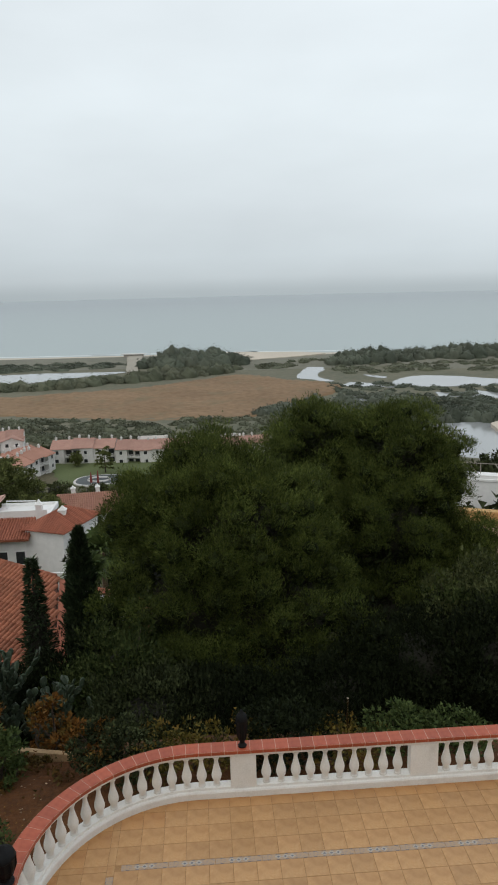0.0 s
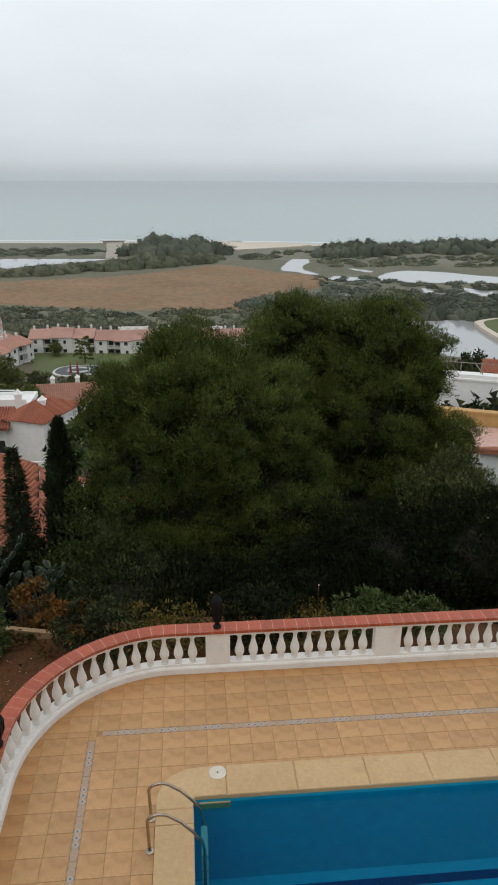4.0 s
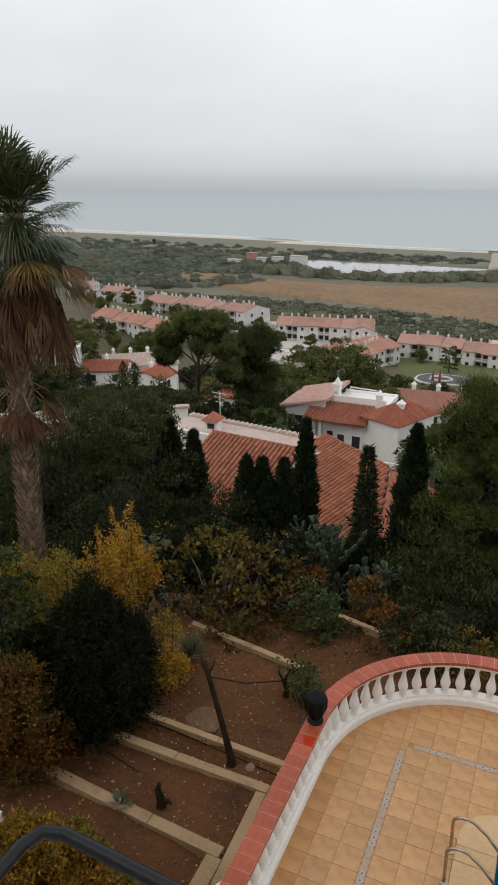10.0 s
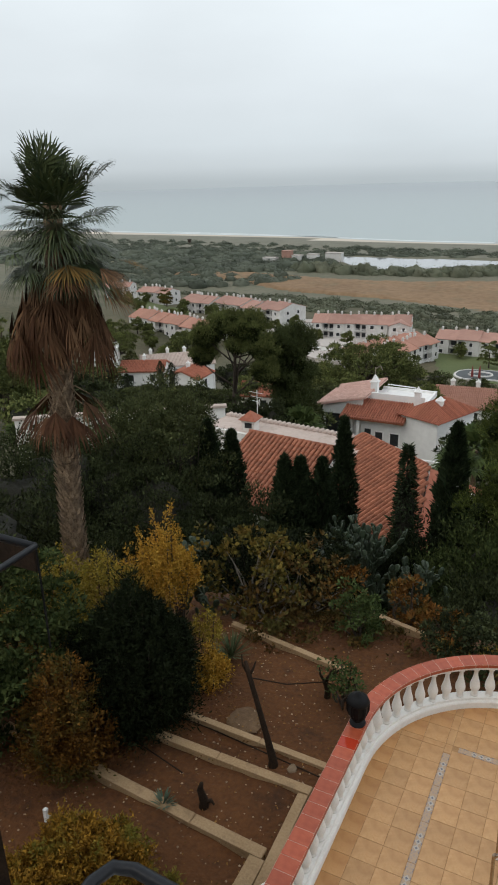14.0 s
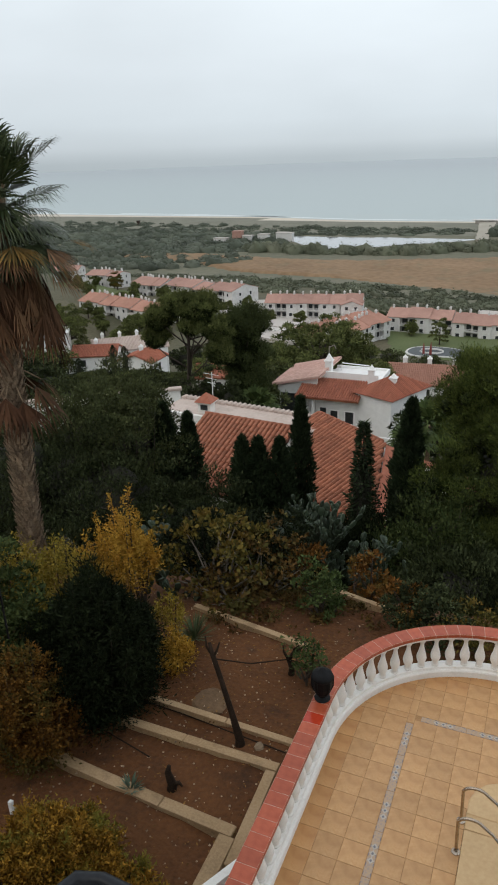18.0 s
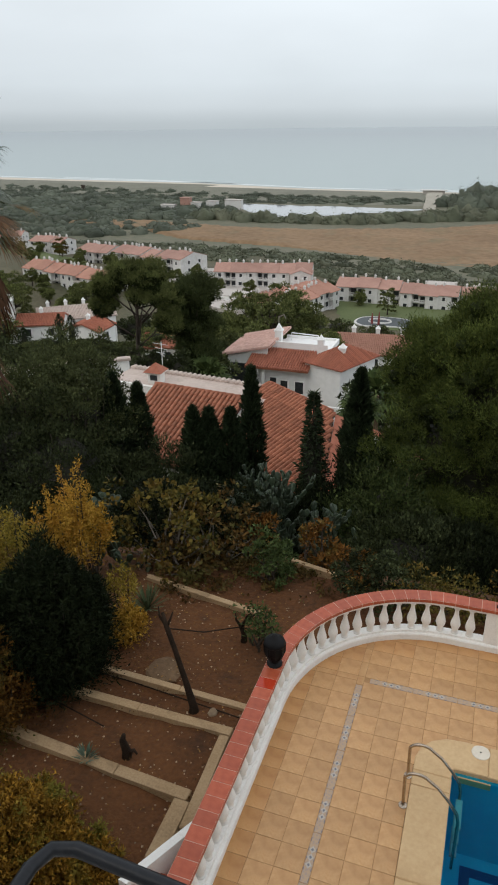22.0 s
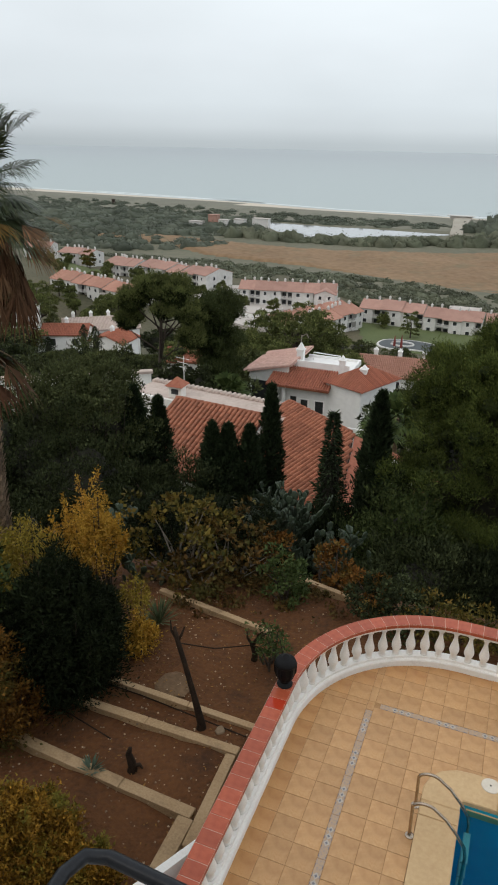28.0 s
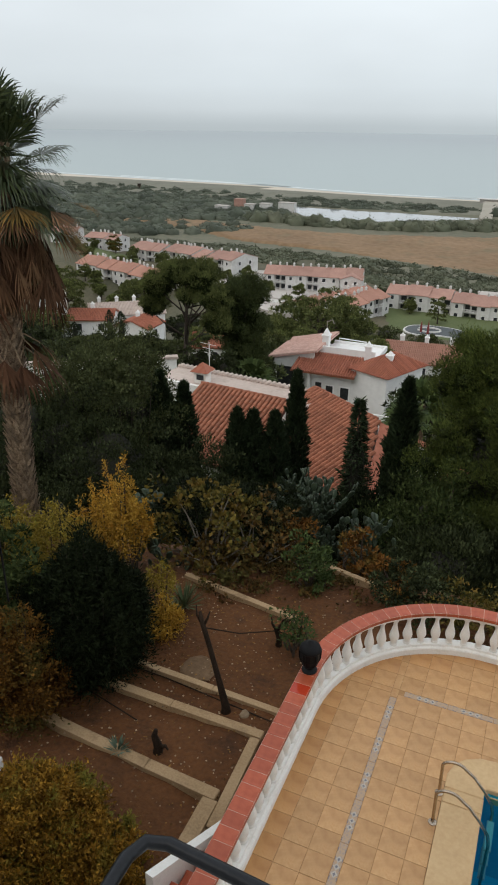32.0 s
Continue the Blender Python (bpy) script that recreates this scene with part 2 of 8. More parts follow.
M_PALEROOF = mat("pale_weathered_roof", (0.44, 0.345, 0.295), (0.56, 0.465, 0.41), 0.5, 6, 0.85, 0.1, 0.1, stain=(0.36, 0.29, 0.24))
M_OCHRE = mat("ochre_wall", (0.42, 0.25, 0.09), (0.52, 0.33, 0.14), 0.5, 6, 0.85, 0.1)
M_GROUND = mat("hill_ground", (0.055, 0.058, 0.030), (0.12, 0.10, 0.06), 0.06, 0.9, 0.95, 0.5, stain=(0.045, 0.055, 0.028), bump_dist=0.3)
M_REED = mat("reed_bed", (0.165, 0.098, 0.050), (0.27, 0.175, 0.098), 0.022, 0.25, 0.95, 0.5, stain=(0.145, 0.128, 0.072), bump_dist=0.6)
# Lifted along with the scrub: mist's low contrast is put into the base.
M_MARSH = mat("marsh_grass", (0.098, 0.103, 0.068), (0.165, 0.152, 0.104), 0.03, 0.3, 0.95, 0.3, stain=(0.085, 0.092, 0.062), bump_dist=0.5)
M_DUNE = mat("dune_grass", (0.125, 0.125, 0.092), (0.205, 0.195, 0.150), 0.03, 0.4, 0.95, 0.2, stain=(0.095, 0.102, 0.072))
M_TRACK = mat("sandy_track", (0.29, 0.265, 0.215), (0.38, 0.345, 0.285), 0.05, 0.6, 0.9, 0.1)
M_SAND = mat("beach_sand", (0.50, 0.44, 0.36), (0.60, 0.53, 0.44), 0.02, 0.5, 0.9, 0.0)
M_LAWN = mat("lawn", (0.075, 0.10, 0.035), (0.12, 0.14, 0.055), 0.08, 1.5, 0.95, 0.3)
M_PAVE = mat("pale_paving", (0.40, 0.36, 0.33), (0.52, 0.48, 0.44), 0.1, 2, 0.85, 0.0)
M_FOAM = mat("surf_foam", (0.62, 0.66, 0.66), (0.75, 0.78, 0.78), 0.05, 0.6, 0.8, 0.0)
L_PINE = leaf_mat("pine_needles", (0.025, 0.040, 0.011), (0.120, 0.142, 0.034), 1.1, 0.5)
# Inner needles and core lumps: crown shade is put into these dark colours.
L_PINEIN = leaf_mat("crown_shade_needles", (0.014, 0.020, 0.007), (0.030, 0.038, 0.012), 9.0, 0.7)
M_INNER = mat("crown_shade_twigs", (0.012, 0.011, 0.007), (0.022, 0.021, 0.012), 3, 25, 0.95, 0.8, bump_dist=0.05)
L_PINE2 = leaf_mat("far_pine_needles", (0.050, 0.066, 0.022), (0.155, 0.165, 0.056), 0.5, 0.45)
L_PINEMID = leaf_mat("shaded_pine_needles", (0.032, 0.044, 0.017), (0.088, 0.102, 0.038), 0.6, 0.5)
L_CYP = leaf_mat("cypress_leaves", (0.016, 0.026, 0.013), (0.038, 0.052, 0.024), 1.2, 0.3)
L_DARK = leaf_mat("dark_leaves", (0.013, 0.018, 0.008), (0.055, 0.065, 0.027), 1.4, 0.6)
L_BUSH = leaf_mat("black_green_leaves", (0.006, 0.009, 0.004), (0.019, 0.025, 0.010), 0.8, 0.4)
L_OLIVE = leaf_mat("olive_leaves", (0.034, 0.044, 0.017), (0.088, 0.096, 0.038), 1.1, 0.45)
L_GREEN = leaf_mat("green_leaves", (0.028, 0.046, 0.014), (0.080, 0.105, 0.035), 0.9, 0.35)
L_YELLOW = leaf_mat("yellow_leaves", (0.27, 0.145, 0.018), (0.54, 0.33, 0.055), 2.2, 0.35, c=(0.30, 0.155, 0.024))
L_DULL = leaf_mat("dull_green_gold_leaves", (0.16, 0.12, 0.018), (0.37, 0.26, 0.045), 1.6, 0.4, c=(0.15, 0.125, 0.022))
L_FIG = leaf_mat("autumn_fig_leaves", (0.036, 0.040, 0.012), (0.16, 0.122, 0.027), 1.8, 0.5, c=(0.10, 0.064, 0.015))
L_FIGRUST = leaf_mat("rusty_fig_leaves", (0.040, 0.032, 0.012), (0.14, 0.074, 0.022), 1.8, 0.5, c=(0.065, 0.058, 0.018))
L_RUST = leaf_mat("rust_leaves", (0.075, 0.034, 0.010), (0.20, 0.088, 0.02), 1.6, 0.4, c=(0.10, 0.075, 0.02))
L_OLDGOLD = leaf_mat("brown_gold_leaves", (0.13, 0.066, 0.012), (0.42, 0.22, 0.030), 1.8, 0.45, c=(0.12, 0.105, 0.02))
L_OLDBROWN = leaf_mat("dark_brown_gold_leaves", (0.060, 0.030, 0.009), (0.21, 0.098, 0.019), 1.8, 0.5, c=(0.055, 0.048, 0.013))
L_MID = leaf_mat("mid_green_leaves", (0.018, 0.030, 0.010), (0.070, 0.086, 0.028), 1.6, 0.5)
L_CACTUS = leaf_mat("cactus_pads", (0.07, 0.105, 0.072), (0.15, 0.19, 0.135), 1.0, 0.25, 0.5)
L_PALM = leaf_mat("palm_fronds", (0.024, 0.037, 0.013), (0.066, 0.082, 0.030), 0.8, 0.3, 0.45)
L_DEADPALM = leaf_mat("dead_palm_fronds", (0.045, 0.023, 0.013), (0.125, 0.066, 0.036), 1.0, 0.4)
# Distant scrub: mist is put into the colour, paler and greyer than leaves.
L_SCRUB = leaf_mat("hazed_marsh_scrub", (0.078, 0.088, 0.058), (0.124, 0.128, 0.088), 0.05, 0.35)
L_SCRUB2 = leaf_mat("hazed_dark_scrub", (0.066, 0.078, 0.058), (0.104, 0.114, 0.086), 0.04, 0.35)
L_RED = leaf_mat("red_shrub", (0.10, 0.022, 0.012), (0.22, 0.055, 0.03), 1.0, 0.3)

# Water: a clear surface over the blue basin, and wide open water that mirrors the sky.
M_WATER, n_, l_, p_ = nodes_of("pool_water")
tr_, gl_, mx_, fr_ = (n_.new(k) for k in ("ShaderNodeBsdfTransparent", "ShaderNodeBsdfGlossy", "ShaderNodeMixShader", "ShaderNodeFresnel"))
tr_.inputs["Color"].default_value = (0.32, 0.78, 0.86, 1)
gl_.inputs["Roughness"].default_value = 0.04
fr_.inputs["IOR"].default_value = 1.12
nz_, bp_ = n_.new("ShaderNodeTexNoise"), n_.new("ShaderNodeBump")
nz_.inputs["Scale"].default_value, nz_.inputs["Detail"].default_value = 5.0, 3
bp_.inputs["Strength"].default_value, bp_.inputs["Distance"].default_value = 0.25, 0.02
tc_ = n_.new("ShaderNodeTexCoord")
l_.new(tc_.outputs["Object"], nz_.inputs["Vector"])
l_.new(nz_.outputs[0], bp_.inputs["Height"])
l_.new(bp_.outputs[0], gl_.inputs["Normal"])
l_.new(fr_.outputs[0], mx_.inputs[0])
l_.new(tr_.outputs[0], mx_.inputs[1])
l_.new(gl_.outputs[0], mx_.inputs[2])
l_.new(mx_.outputs[0], n_["Material Output"].inputs[0])


def open_water(name, base, rough, scale, strength, dist):
    m, n, l, p = nodes_of(name)
    p.inputs["Base Color"].default_value = (*base, 1)
    p.inputs["Roughness"].default_value = rough
    p.inputs["IOR"].default_value = 1.33
    tc, nz, bp = n.new("ShaderNodeTexCoord"), n.new("ShaderNodeTexNoise"), n.new("ShaderNodeBump")
    nz.inputs["Scale"].default_value, nz.inputs["Detail"].default_value = scale, 4
    bp.inputs["Strength"].default_value, bp.inputs["Distance"].default_value = strength, dist
    l.new(tc.outputs["Object"], nz.inputs["Vector"])
    l.new(nz.outputs[0], bp.inputs["Height"])
    l.new(bp.outputs[0], p.inputs["Normal"])
    big = n.new("ShaderNodeTexNoise")
    big.inputs["Scale"].default_value = 0.002
    l.new(tc.outputs["Object"], big.inputs["Vector"])
    mix = n.new("ShaderNodeMixRGB")
    mix.inputs[1].default_value = (*[v * 0.85 for v in base], 1)
    mix.inputs[2].default_value = (*[v * 1.15 for v in base], 1)
    l.new(big.outputs[0], mix.inputs[0])
    l.new(mix.outputs[0], p.inputs["Base Color"])
    return m


M_SEA = open_water("sea_water", (0.26, 0.315, 0.32), 0.35, 0.05, 0.12, 0.5)
n_, l_ = M_SEA.node_tree.nodes, M_SEA.node_tree.links
p_ = n_["Principled BSDF"]
p_.inputs["Specular IOR Level"].default_value = 0.2
# Darker far out like deeper water; mist is put in as overall paleness.
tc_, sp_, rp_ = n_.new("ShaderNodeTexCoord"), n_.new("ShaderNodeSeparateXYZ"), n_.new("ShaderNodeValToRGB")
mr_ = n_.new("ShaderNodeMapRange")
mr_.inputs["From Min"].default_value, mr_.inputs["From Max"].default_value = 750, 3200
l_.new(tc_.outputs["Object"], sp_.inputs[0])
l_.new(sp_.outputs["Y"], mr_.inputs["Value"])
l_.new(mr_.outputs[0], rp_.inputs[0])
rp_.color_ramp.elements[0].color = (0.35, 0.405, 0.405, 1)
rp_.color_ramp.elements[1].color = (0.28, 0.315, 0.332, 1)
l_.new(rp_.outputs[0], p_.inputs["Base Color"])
M_POND = open_water("still_water", (0.30, 0.31, 0.31), 0.10, 0.2, 0.03, 0.1)

# Blue and cream patterned border tiles.
M_BAND, n_, l_, p_ = nodes_of("patterned_border_tile")
tc_, vo_, rp_ = n_.new("ShaderNodeTexCoord"), n_.new("ShaderNodeTexVoronoi"), n_.new("ShaderNodeValToRGB")
vo_.inputs["Scale"].default_value = 30
vo_.feature = "F1"
l_.new(tc_.outputs["Object"], vo_.inputs["Vector"])
l_.new(vo_.outputs["Distance"], rp_.inputs[0])
e_ = rp_.color_ramp.elements
e_[0].position, e_[0].color = 0.15, (0.31, 0.24, 0.205, 1)
e_[1].position, e_[1].color = 0.6, (0.42, 0.285, 0.175, 1)
l_.new(rp_.outputs[0], p_.inputs["Base Color"])
p_.inputs["Roughness"].default_value = 0.4
M_MOTIF = mat("pale_blue_glaze", (0.38, 0.335, 0.29), (0.45, 0.395, 0.335), 5, 60, 0.35, 0.1)
M_NAVY = mat("navy_glaze", (0.13, 0.13, 0.16), (0.18, 0.17, 0.19), 5, 60, 0.35, 0.1)


# ---- builders ----
class Buf:
    """Vertices and faces gathered for one mesh."""

    def __init__(self):
        self.v, self.f = [], []

    def add(self, verts, faces):
        o = len(self.v)
        self.v += [tuple(p) for p in verts]
        self.f += [tuple(o + i for i in fc) for fc in faces]
        return self

    def box(self, x0, y0, z0, x1, y1, z1):
        v = [(x, y, z) for z in (z0, z1) for y in (y0, y1) for x in (x0, x1)]
        return self.add(v, [(0, 2, 3, 1), (4, 5, 7, 6), (0, 1, 5, 4), (2, 6, 7, 3), (0, 4, 6, 2), (1, 3, 7, 5)])

    def block(self, x0, y0, z0, x1, y1, z1, b=0.01):
        """A box with chamfered upper edges."""
        v = [(x0, y0, z0), (x1, y0, z0), (x1, y1, z0), (x0, y1, z0), (x0, y0, z1 - b), (x1, y0, z1 - b), (x1, y1, z1 - b), (x0, y1, z1 - b),
             (x0 + b, y0 + b, z1), (x1 - b, y0 + b, z1), (x1 - b, y1 - b, z1), (x0 + b, y1 - b, z1)]
        f = [(3, 2, 1, 0), (8, 9, 10, 11)]
        for i in range(4):
            j = (i + 1) % 4
            f += [(i, j, 4 + j, 4 + i), (4 + i, 4 + j, 8 + j, 8 + i)]
        return self.add(v, f)

    def tube(self, pts, radii, sides=8, caps=True):
        pts = [Vector(p) for p in pts]
        if not isinstance(radii, (list, tuple)):
            radii = [radii] * len(pts)
        v, f = [], []
        for i, p in enumerate(pts):
            d = (pts[min(i + 1, len(pts) - 1)] - pts[max(i - 1, 0)]).normalized()
            a = d.orthogonal().normalized() if i == 0 else (a - d * a.dot(d)).normalized()
            b = d.cross(a)
            for k in range(sides):
                t = 2 * math.pi * k / sides
                v.append(p + (a * math.cos(t) + b * math.sin(t)) * radii[i])
        for i in range(len(pts) - 1):
            for k in range(sides):
                j = (k + 1) % sides
                f.append((i * sides + k, i * sides + j, (i + 1) * sides + j, (i + 1) * sides + k))
        if caps:
            f += [tuple(range(sides))[::-1], tuple((len(pts) - 1) * sides + k for k in range(sides))]
        return self.add(v, f)

    def lathe(self, profile, sides=14, cx=0.0, cy=0.0):
        v, f = [], []
        for r, z in profile:
            v += [(cx + r * math.cos(2 * math.pi * k / sides), cy + r * math.sin(2 * math.pi * k / sides), z) for k in range(sides)]
        for i in range(len(profile) - 1):
            for k in range(sides):
                j = (k + 1) % sides
                f.append((i * sides + k, i * sides + j, (i + 1) * sides + j, (i + 1) * sides + k))
        f += [tuple(range(sides))[::-1], tuple((len(profile) - 1) * sides + k for k in range(sides))]
        return self.add(v, f)

    def prism(self, poly, z0, z1, b=0.0):
        """A flat slab over a closed polygon (counter-clockwise), its top drawn in by b."""
        n = len(poly)
        cx, cy = sum(p[0] for p in poly) / n, sum(p[1] for p in poly) / n
        v = [(x, y, z0) for x, y in poly] + [(x, y, z1 - b) for x, y in poly]
        f = [tuple(range(n))[::-1]]
        f += [(i, (i + 1) % n, n + (i + 1) % n, n + i) for i in range(n)]
        if b:
            for x, y in poly:
                d = max(math.hypot(cx - x, cy - y), 1e-6)
                v.append((x + (cx - x) * 1.4 * b / d, y + (cy - y) * 1.4 * b / d, z1))
            f += [(n + i, n + (i + 1) % n, 2 * n + (i + 1) % n, 2 * n + i) for i in range(n)]
            f.append(tuple(range(2 * n, 3 * n)))
        else:
            f.append(tuple(range(n, 2 * n)))
        return self.add(v, f)

    def mesh(self, name, material, smooth=False):
        me = bpy.data.meshes.new(name)
        me.from_pydata(self.v, [], self.f)
        if material:
            me.materials.append(material)
        if smooth:
            me.shade_smooth()
        me.update()
        return me


def part(name, buf, material, parent=None, label="", smooth=False, at=None):
    me = buf if isinstance(buf, bpy.types.Mesh) else buf.mesh(name, material, smooth)
    ob = new(name, me)
    if parent is not None:
        ob.parent = parent
    if at is not None:
        ob.matrix_basis = at
    if label:
        ob["label"] = label
    return ob


def thing(name, label, category, at=(0, 0, 0), rz=0, group="", kind=""):
    ob = new(name)
    ob.matrix_basis = pose(*at, 0, 0, rz)
    return tagged(ob, label, category, group, kind)


def np_mesh(name, v, quads, material):
    me = bpy.data.meshes.new(name)
    nv, nq = len(v), len(quads)
    me.vertices.add(nv)
    me.vertices.foreach_set("co", np.asarray(v, np.float32).ravel())
    k = quads.shape[1]
    me.loops.add(nq * k)
    me.loops.foreach_set("vertex_index", np.asarray(quads, np.int32).ravel())
    me.polygons.add(nq)
    me.polygons.foreach_set("loop_start", np.arange(0, nq * k, k, dtype=np.int32))
    me.update(calc_edges=True)
    me.materials.append(material)
    return me


def unit(a):
    return a / np.maximum(np.linalg.norm(a, axis=-1, keepdims=True), 1e-9)


def leaves(name, P, length, width, material, rng, along=None, spread=1.0, pointed=True, fine=None):
    """Many small leaves: a bent, pointed blade at each place of P. along: the way they point."""
    n = len(P)
    d = unit(rng.normal(size=(n, 3)))
    if along is not None:
        d = unit(along + spread * d)
    s = unit(np.cross(d, unit(rng.normal(size=(n, 3)))))
    ln = (length * rng.uniform(0.6, 1.3, (n, 1)))
    w = (width * rng.uniform(0.7, 1.3, (n, 1)))
    if length < 0.10 if fine is None else fine:
        v = np.stack([P - s * w * 0.6, P + s * w * 0.6, P + d * ln], 1)
        return np_mesh(name, v.reshape(-1, 3), np.arange(3 * n).reshape(n, 3), material)
    if pointed:
        up = np.cross(s, d)
        v = np.stack([P, P + d * ln * 0.5 + s * w * 0.5 + up * w * 0.15, P + d * ln, P + d * ln * 0.5 - s * w * 0.5 + up * w * 0.15], 1)
    else:
        v = np.stack([P - s * w * 0.5, P + s * w * 0.5, P + d * ln + s * w * 0.35, P + d * ln - s * w * 0.35], 1)
    return np_mesh(name, v.reshape(-1, 3), np.arange(4 * n).reshape(n, 4), material)


def clump_points(rng, centre, radii, clumps, per, clump_r, shell=0.55, flat=1.0, bottom=-1.0, squash=0.0):
    """Places of leaves, gathered in clumps through the outer part of an uneven crown."""
    c, r = np.array(centre, float), np.array(radii, float)
    d = unit(rng.normal(size=(clumps * 3, 3)))
    d = d[d[:, 2] > bottom][:clumps]
    lump = 1 + 0.16 * np.sin(3.1 * d[:, :1] * 2 + 1.3 * c[0]) + 0.12 * np.sin(7 * d[:, 1:2] + c[1]) + 0.10 * np.sin(6 * d[:, 2:3] + 2 * c[0])
    k = shell + (1 - shell) * rng.uniform(0, 1, (len(d), 1)) ** 0.6
    cc = c + d * r * k * lump
    size = clump_r * rng.uniform(0.6, 1.35, (len(d), 1))
    out_dir = unit(cc - c)
    puff = unit(rng.normal(size=(len(d), per, 3)))
    puff[..., 2] = np.where(puff[..., 2] < -0.35, -puff[..., 2] * 0.6, puff[..., 2])
    off = puff * rng.uniform(0.25, 1.0, (len(d), per, 1)) ** 0.45 * (size[:, None] * np.array([0.85, 0.85, 0.62 * flat]))
    P = (cc[:, None] + off).reshape(-1, 3)
    along = unit(unit(puff.reshape(-1, 3)) + 0.25 * np.repeat(out_dir, per, 0) + np.array([0, 0, 0.25]))
    return P, along, cc


def tree(name, label, category, base, height, centre, radii, leaf, seed, clumps=60, per=60, clump_r=0.7, lsize=0.25, lwidth=0.09, trunk_r=0.2, bark=None, limbs=8, group="", bottom=-1.0, flat=1.0, spread=0.8, lean=(0, 0), shell=0.55, core=0.0, fine=None, upright=0.0):
    """A tapered trunk with limbs that reach into a crown of leaf clumps. centre and radii are the crown's, from the base."""
    rng = np.random.default_rng(seed)
    ob = thing(name, label, category, base, group=group)
    P, along, cc = clump_points(rng, centre, radii, clumps, per, clump_r, shell, flat, bottom)
    along = unit(along + np.array([0, 0, upright]))
    buf = Buf()
    top = Vector((centre[0], centre[1], centre[2] + radii[2] * 0.3))
    pts = [Vector((0, 0, -0.6)), Vector((lean[0] * 0.3, lean[1] * 0.3, height * 0.25)), Vector((lean[0] * 0.7 + centre[0] * 0.5, lean[1] * 0.7 + centre[1] * 0.5, height * 0.5)), top]
    buf.tube(pts, [trunk_r * 1.25, trunk_r, trunk_r * 0.75, trunk_r * 0.2], 9)
    part("trunk", buf, bark or M_BARK, ob, smooth=True)
    for i in rng.choice(len(cc), min(limbs, len(cc)), replace=False):
        k = rng.uniform(0.35, 0.8)
        a = pts[1].lerp(top, k)
        b = Vector(cc[i])
        mid = a.lerp(b, 0.55) + Vector((0, 0, -0.05 * (b - a).length))
        part("limb", Buf().tube([a, mid, b], [trunk_r * 0.38, trunk_r * 0.25, trunk_r * 0.07], 5), bark or M_BARK, ob, smooth=True)
    crown = part("crown", leaves("crown", P, lsize, lwidth, leaf, rng, along, spread, fine=fine), None, ob)
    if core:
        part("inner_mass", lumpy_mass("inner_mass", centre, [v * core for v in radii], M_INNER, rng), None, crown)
    return ob


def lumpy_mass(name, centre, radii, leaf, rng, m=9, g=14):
    """A dark lump inside a crown; its colour carries the shade between the leaves."""
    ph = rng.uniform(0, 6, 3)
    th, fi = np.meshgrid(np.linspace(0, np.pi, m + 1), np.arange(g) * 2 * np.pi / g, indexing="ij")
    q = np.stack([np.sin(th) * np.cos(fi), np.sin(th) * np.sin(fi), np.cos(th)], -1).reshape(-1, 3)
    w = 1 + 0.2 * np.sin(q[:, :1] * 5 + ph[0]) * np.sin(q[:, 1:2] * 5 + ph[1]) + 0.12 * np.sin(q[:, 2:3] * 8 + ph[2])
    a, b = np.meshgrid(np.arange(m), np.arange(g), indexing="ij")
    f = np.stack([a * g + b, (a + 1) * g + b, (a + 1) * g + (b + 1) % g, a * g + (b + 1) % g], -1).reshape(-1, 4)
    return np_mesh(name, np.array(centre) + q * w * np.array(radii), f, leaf)


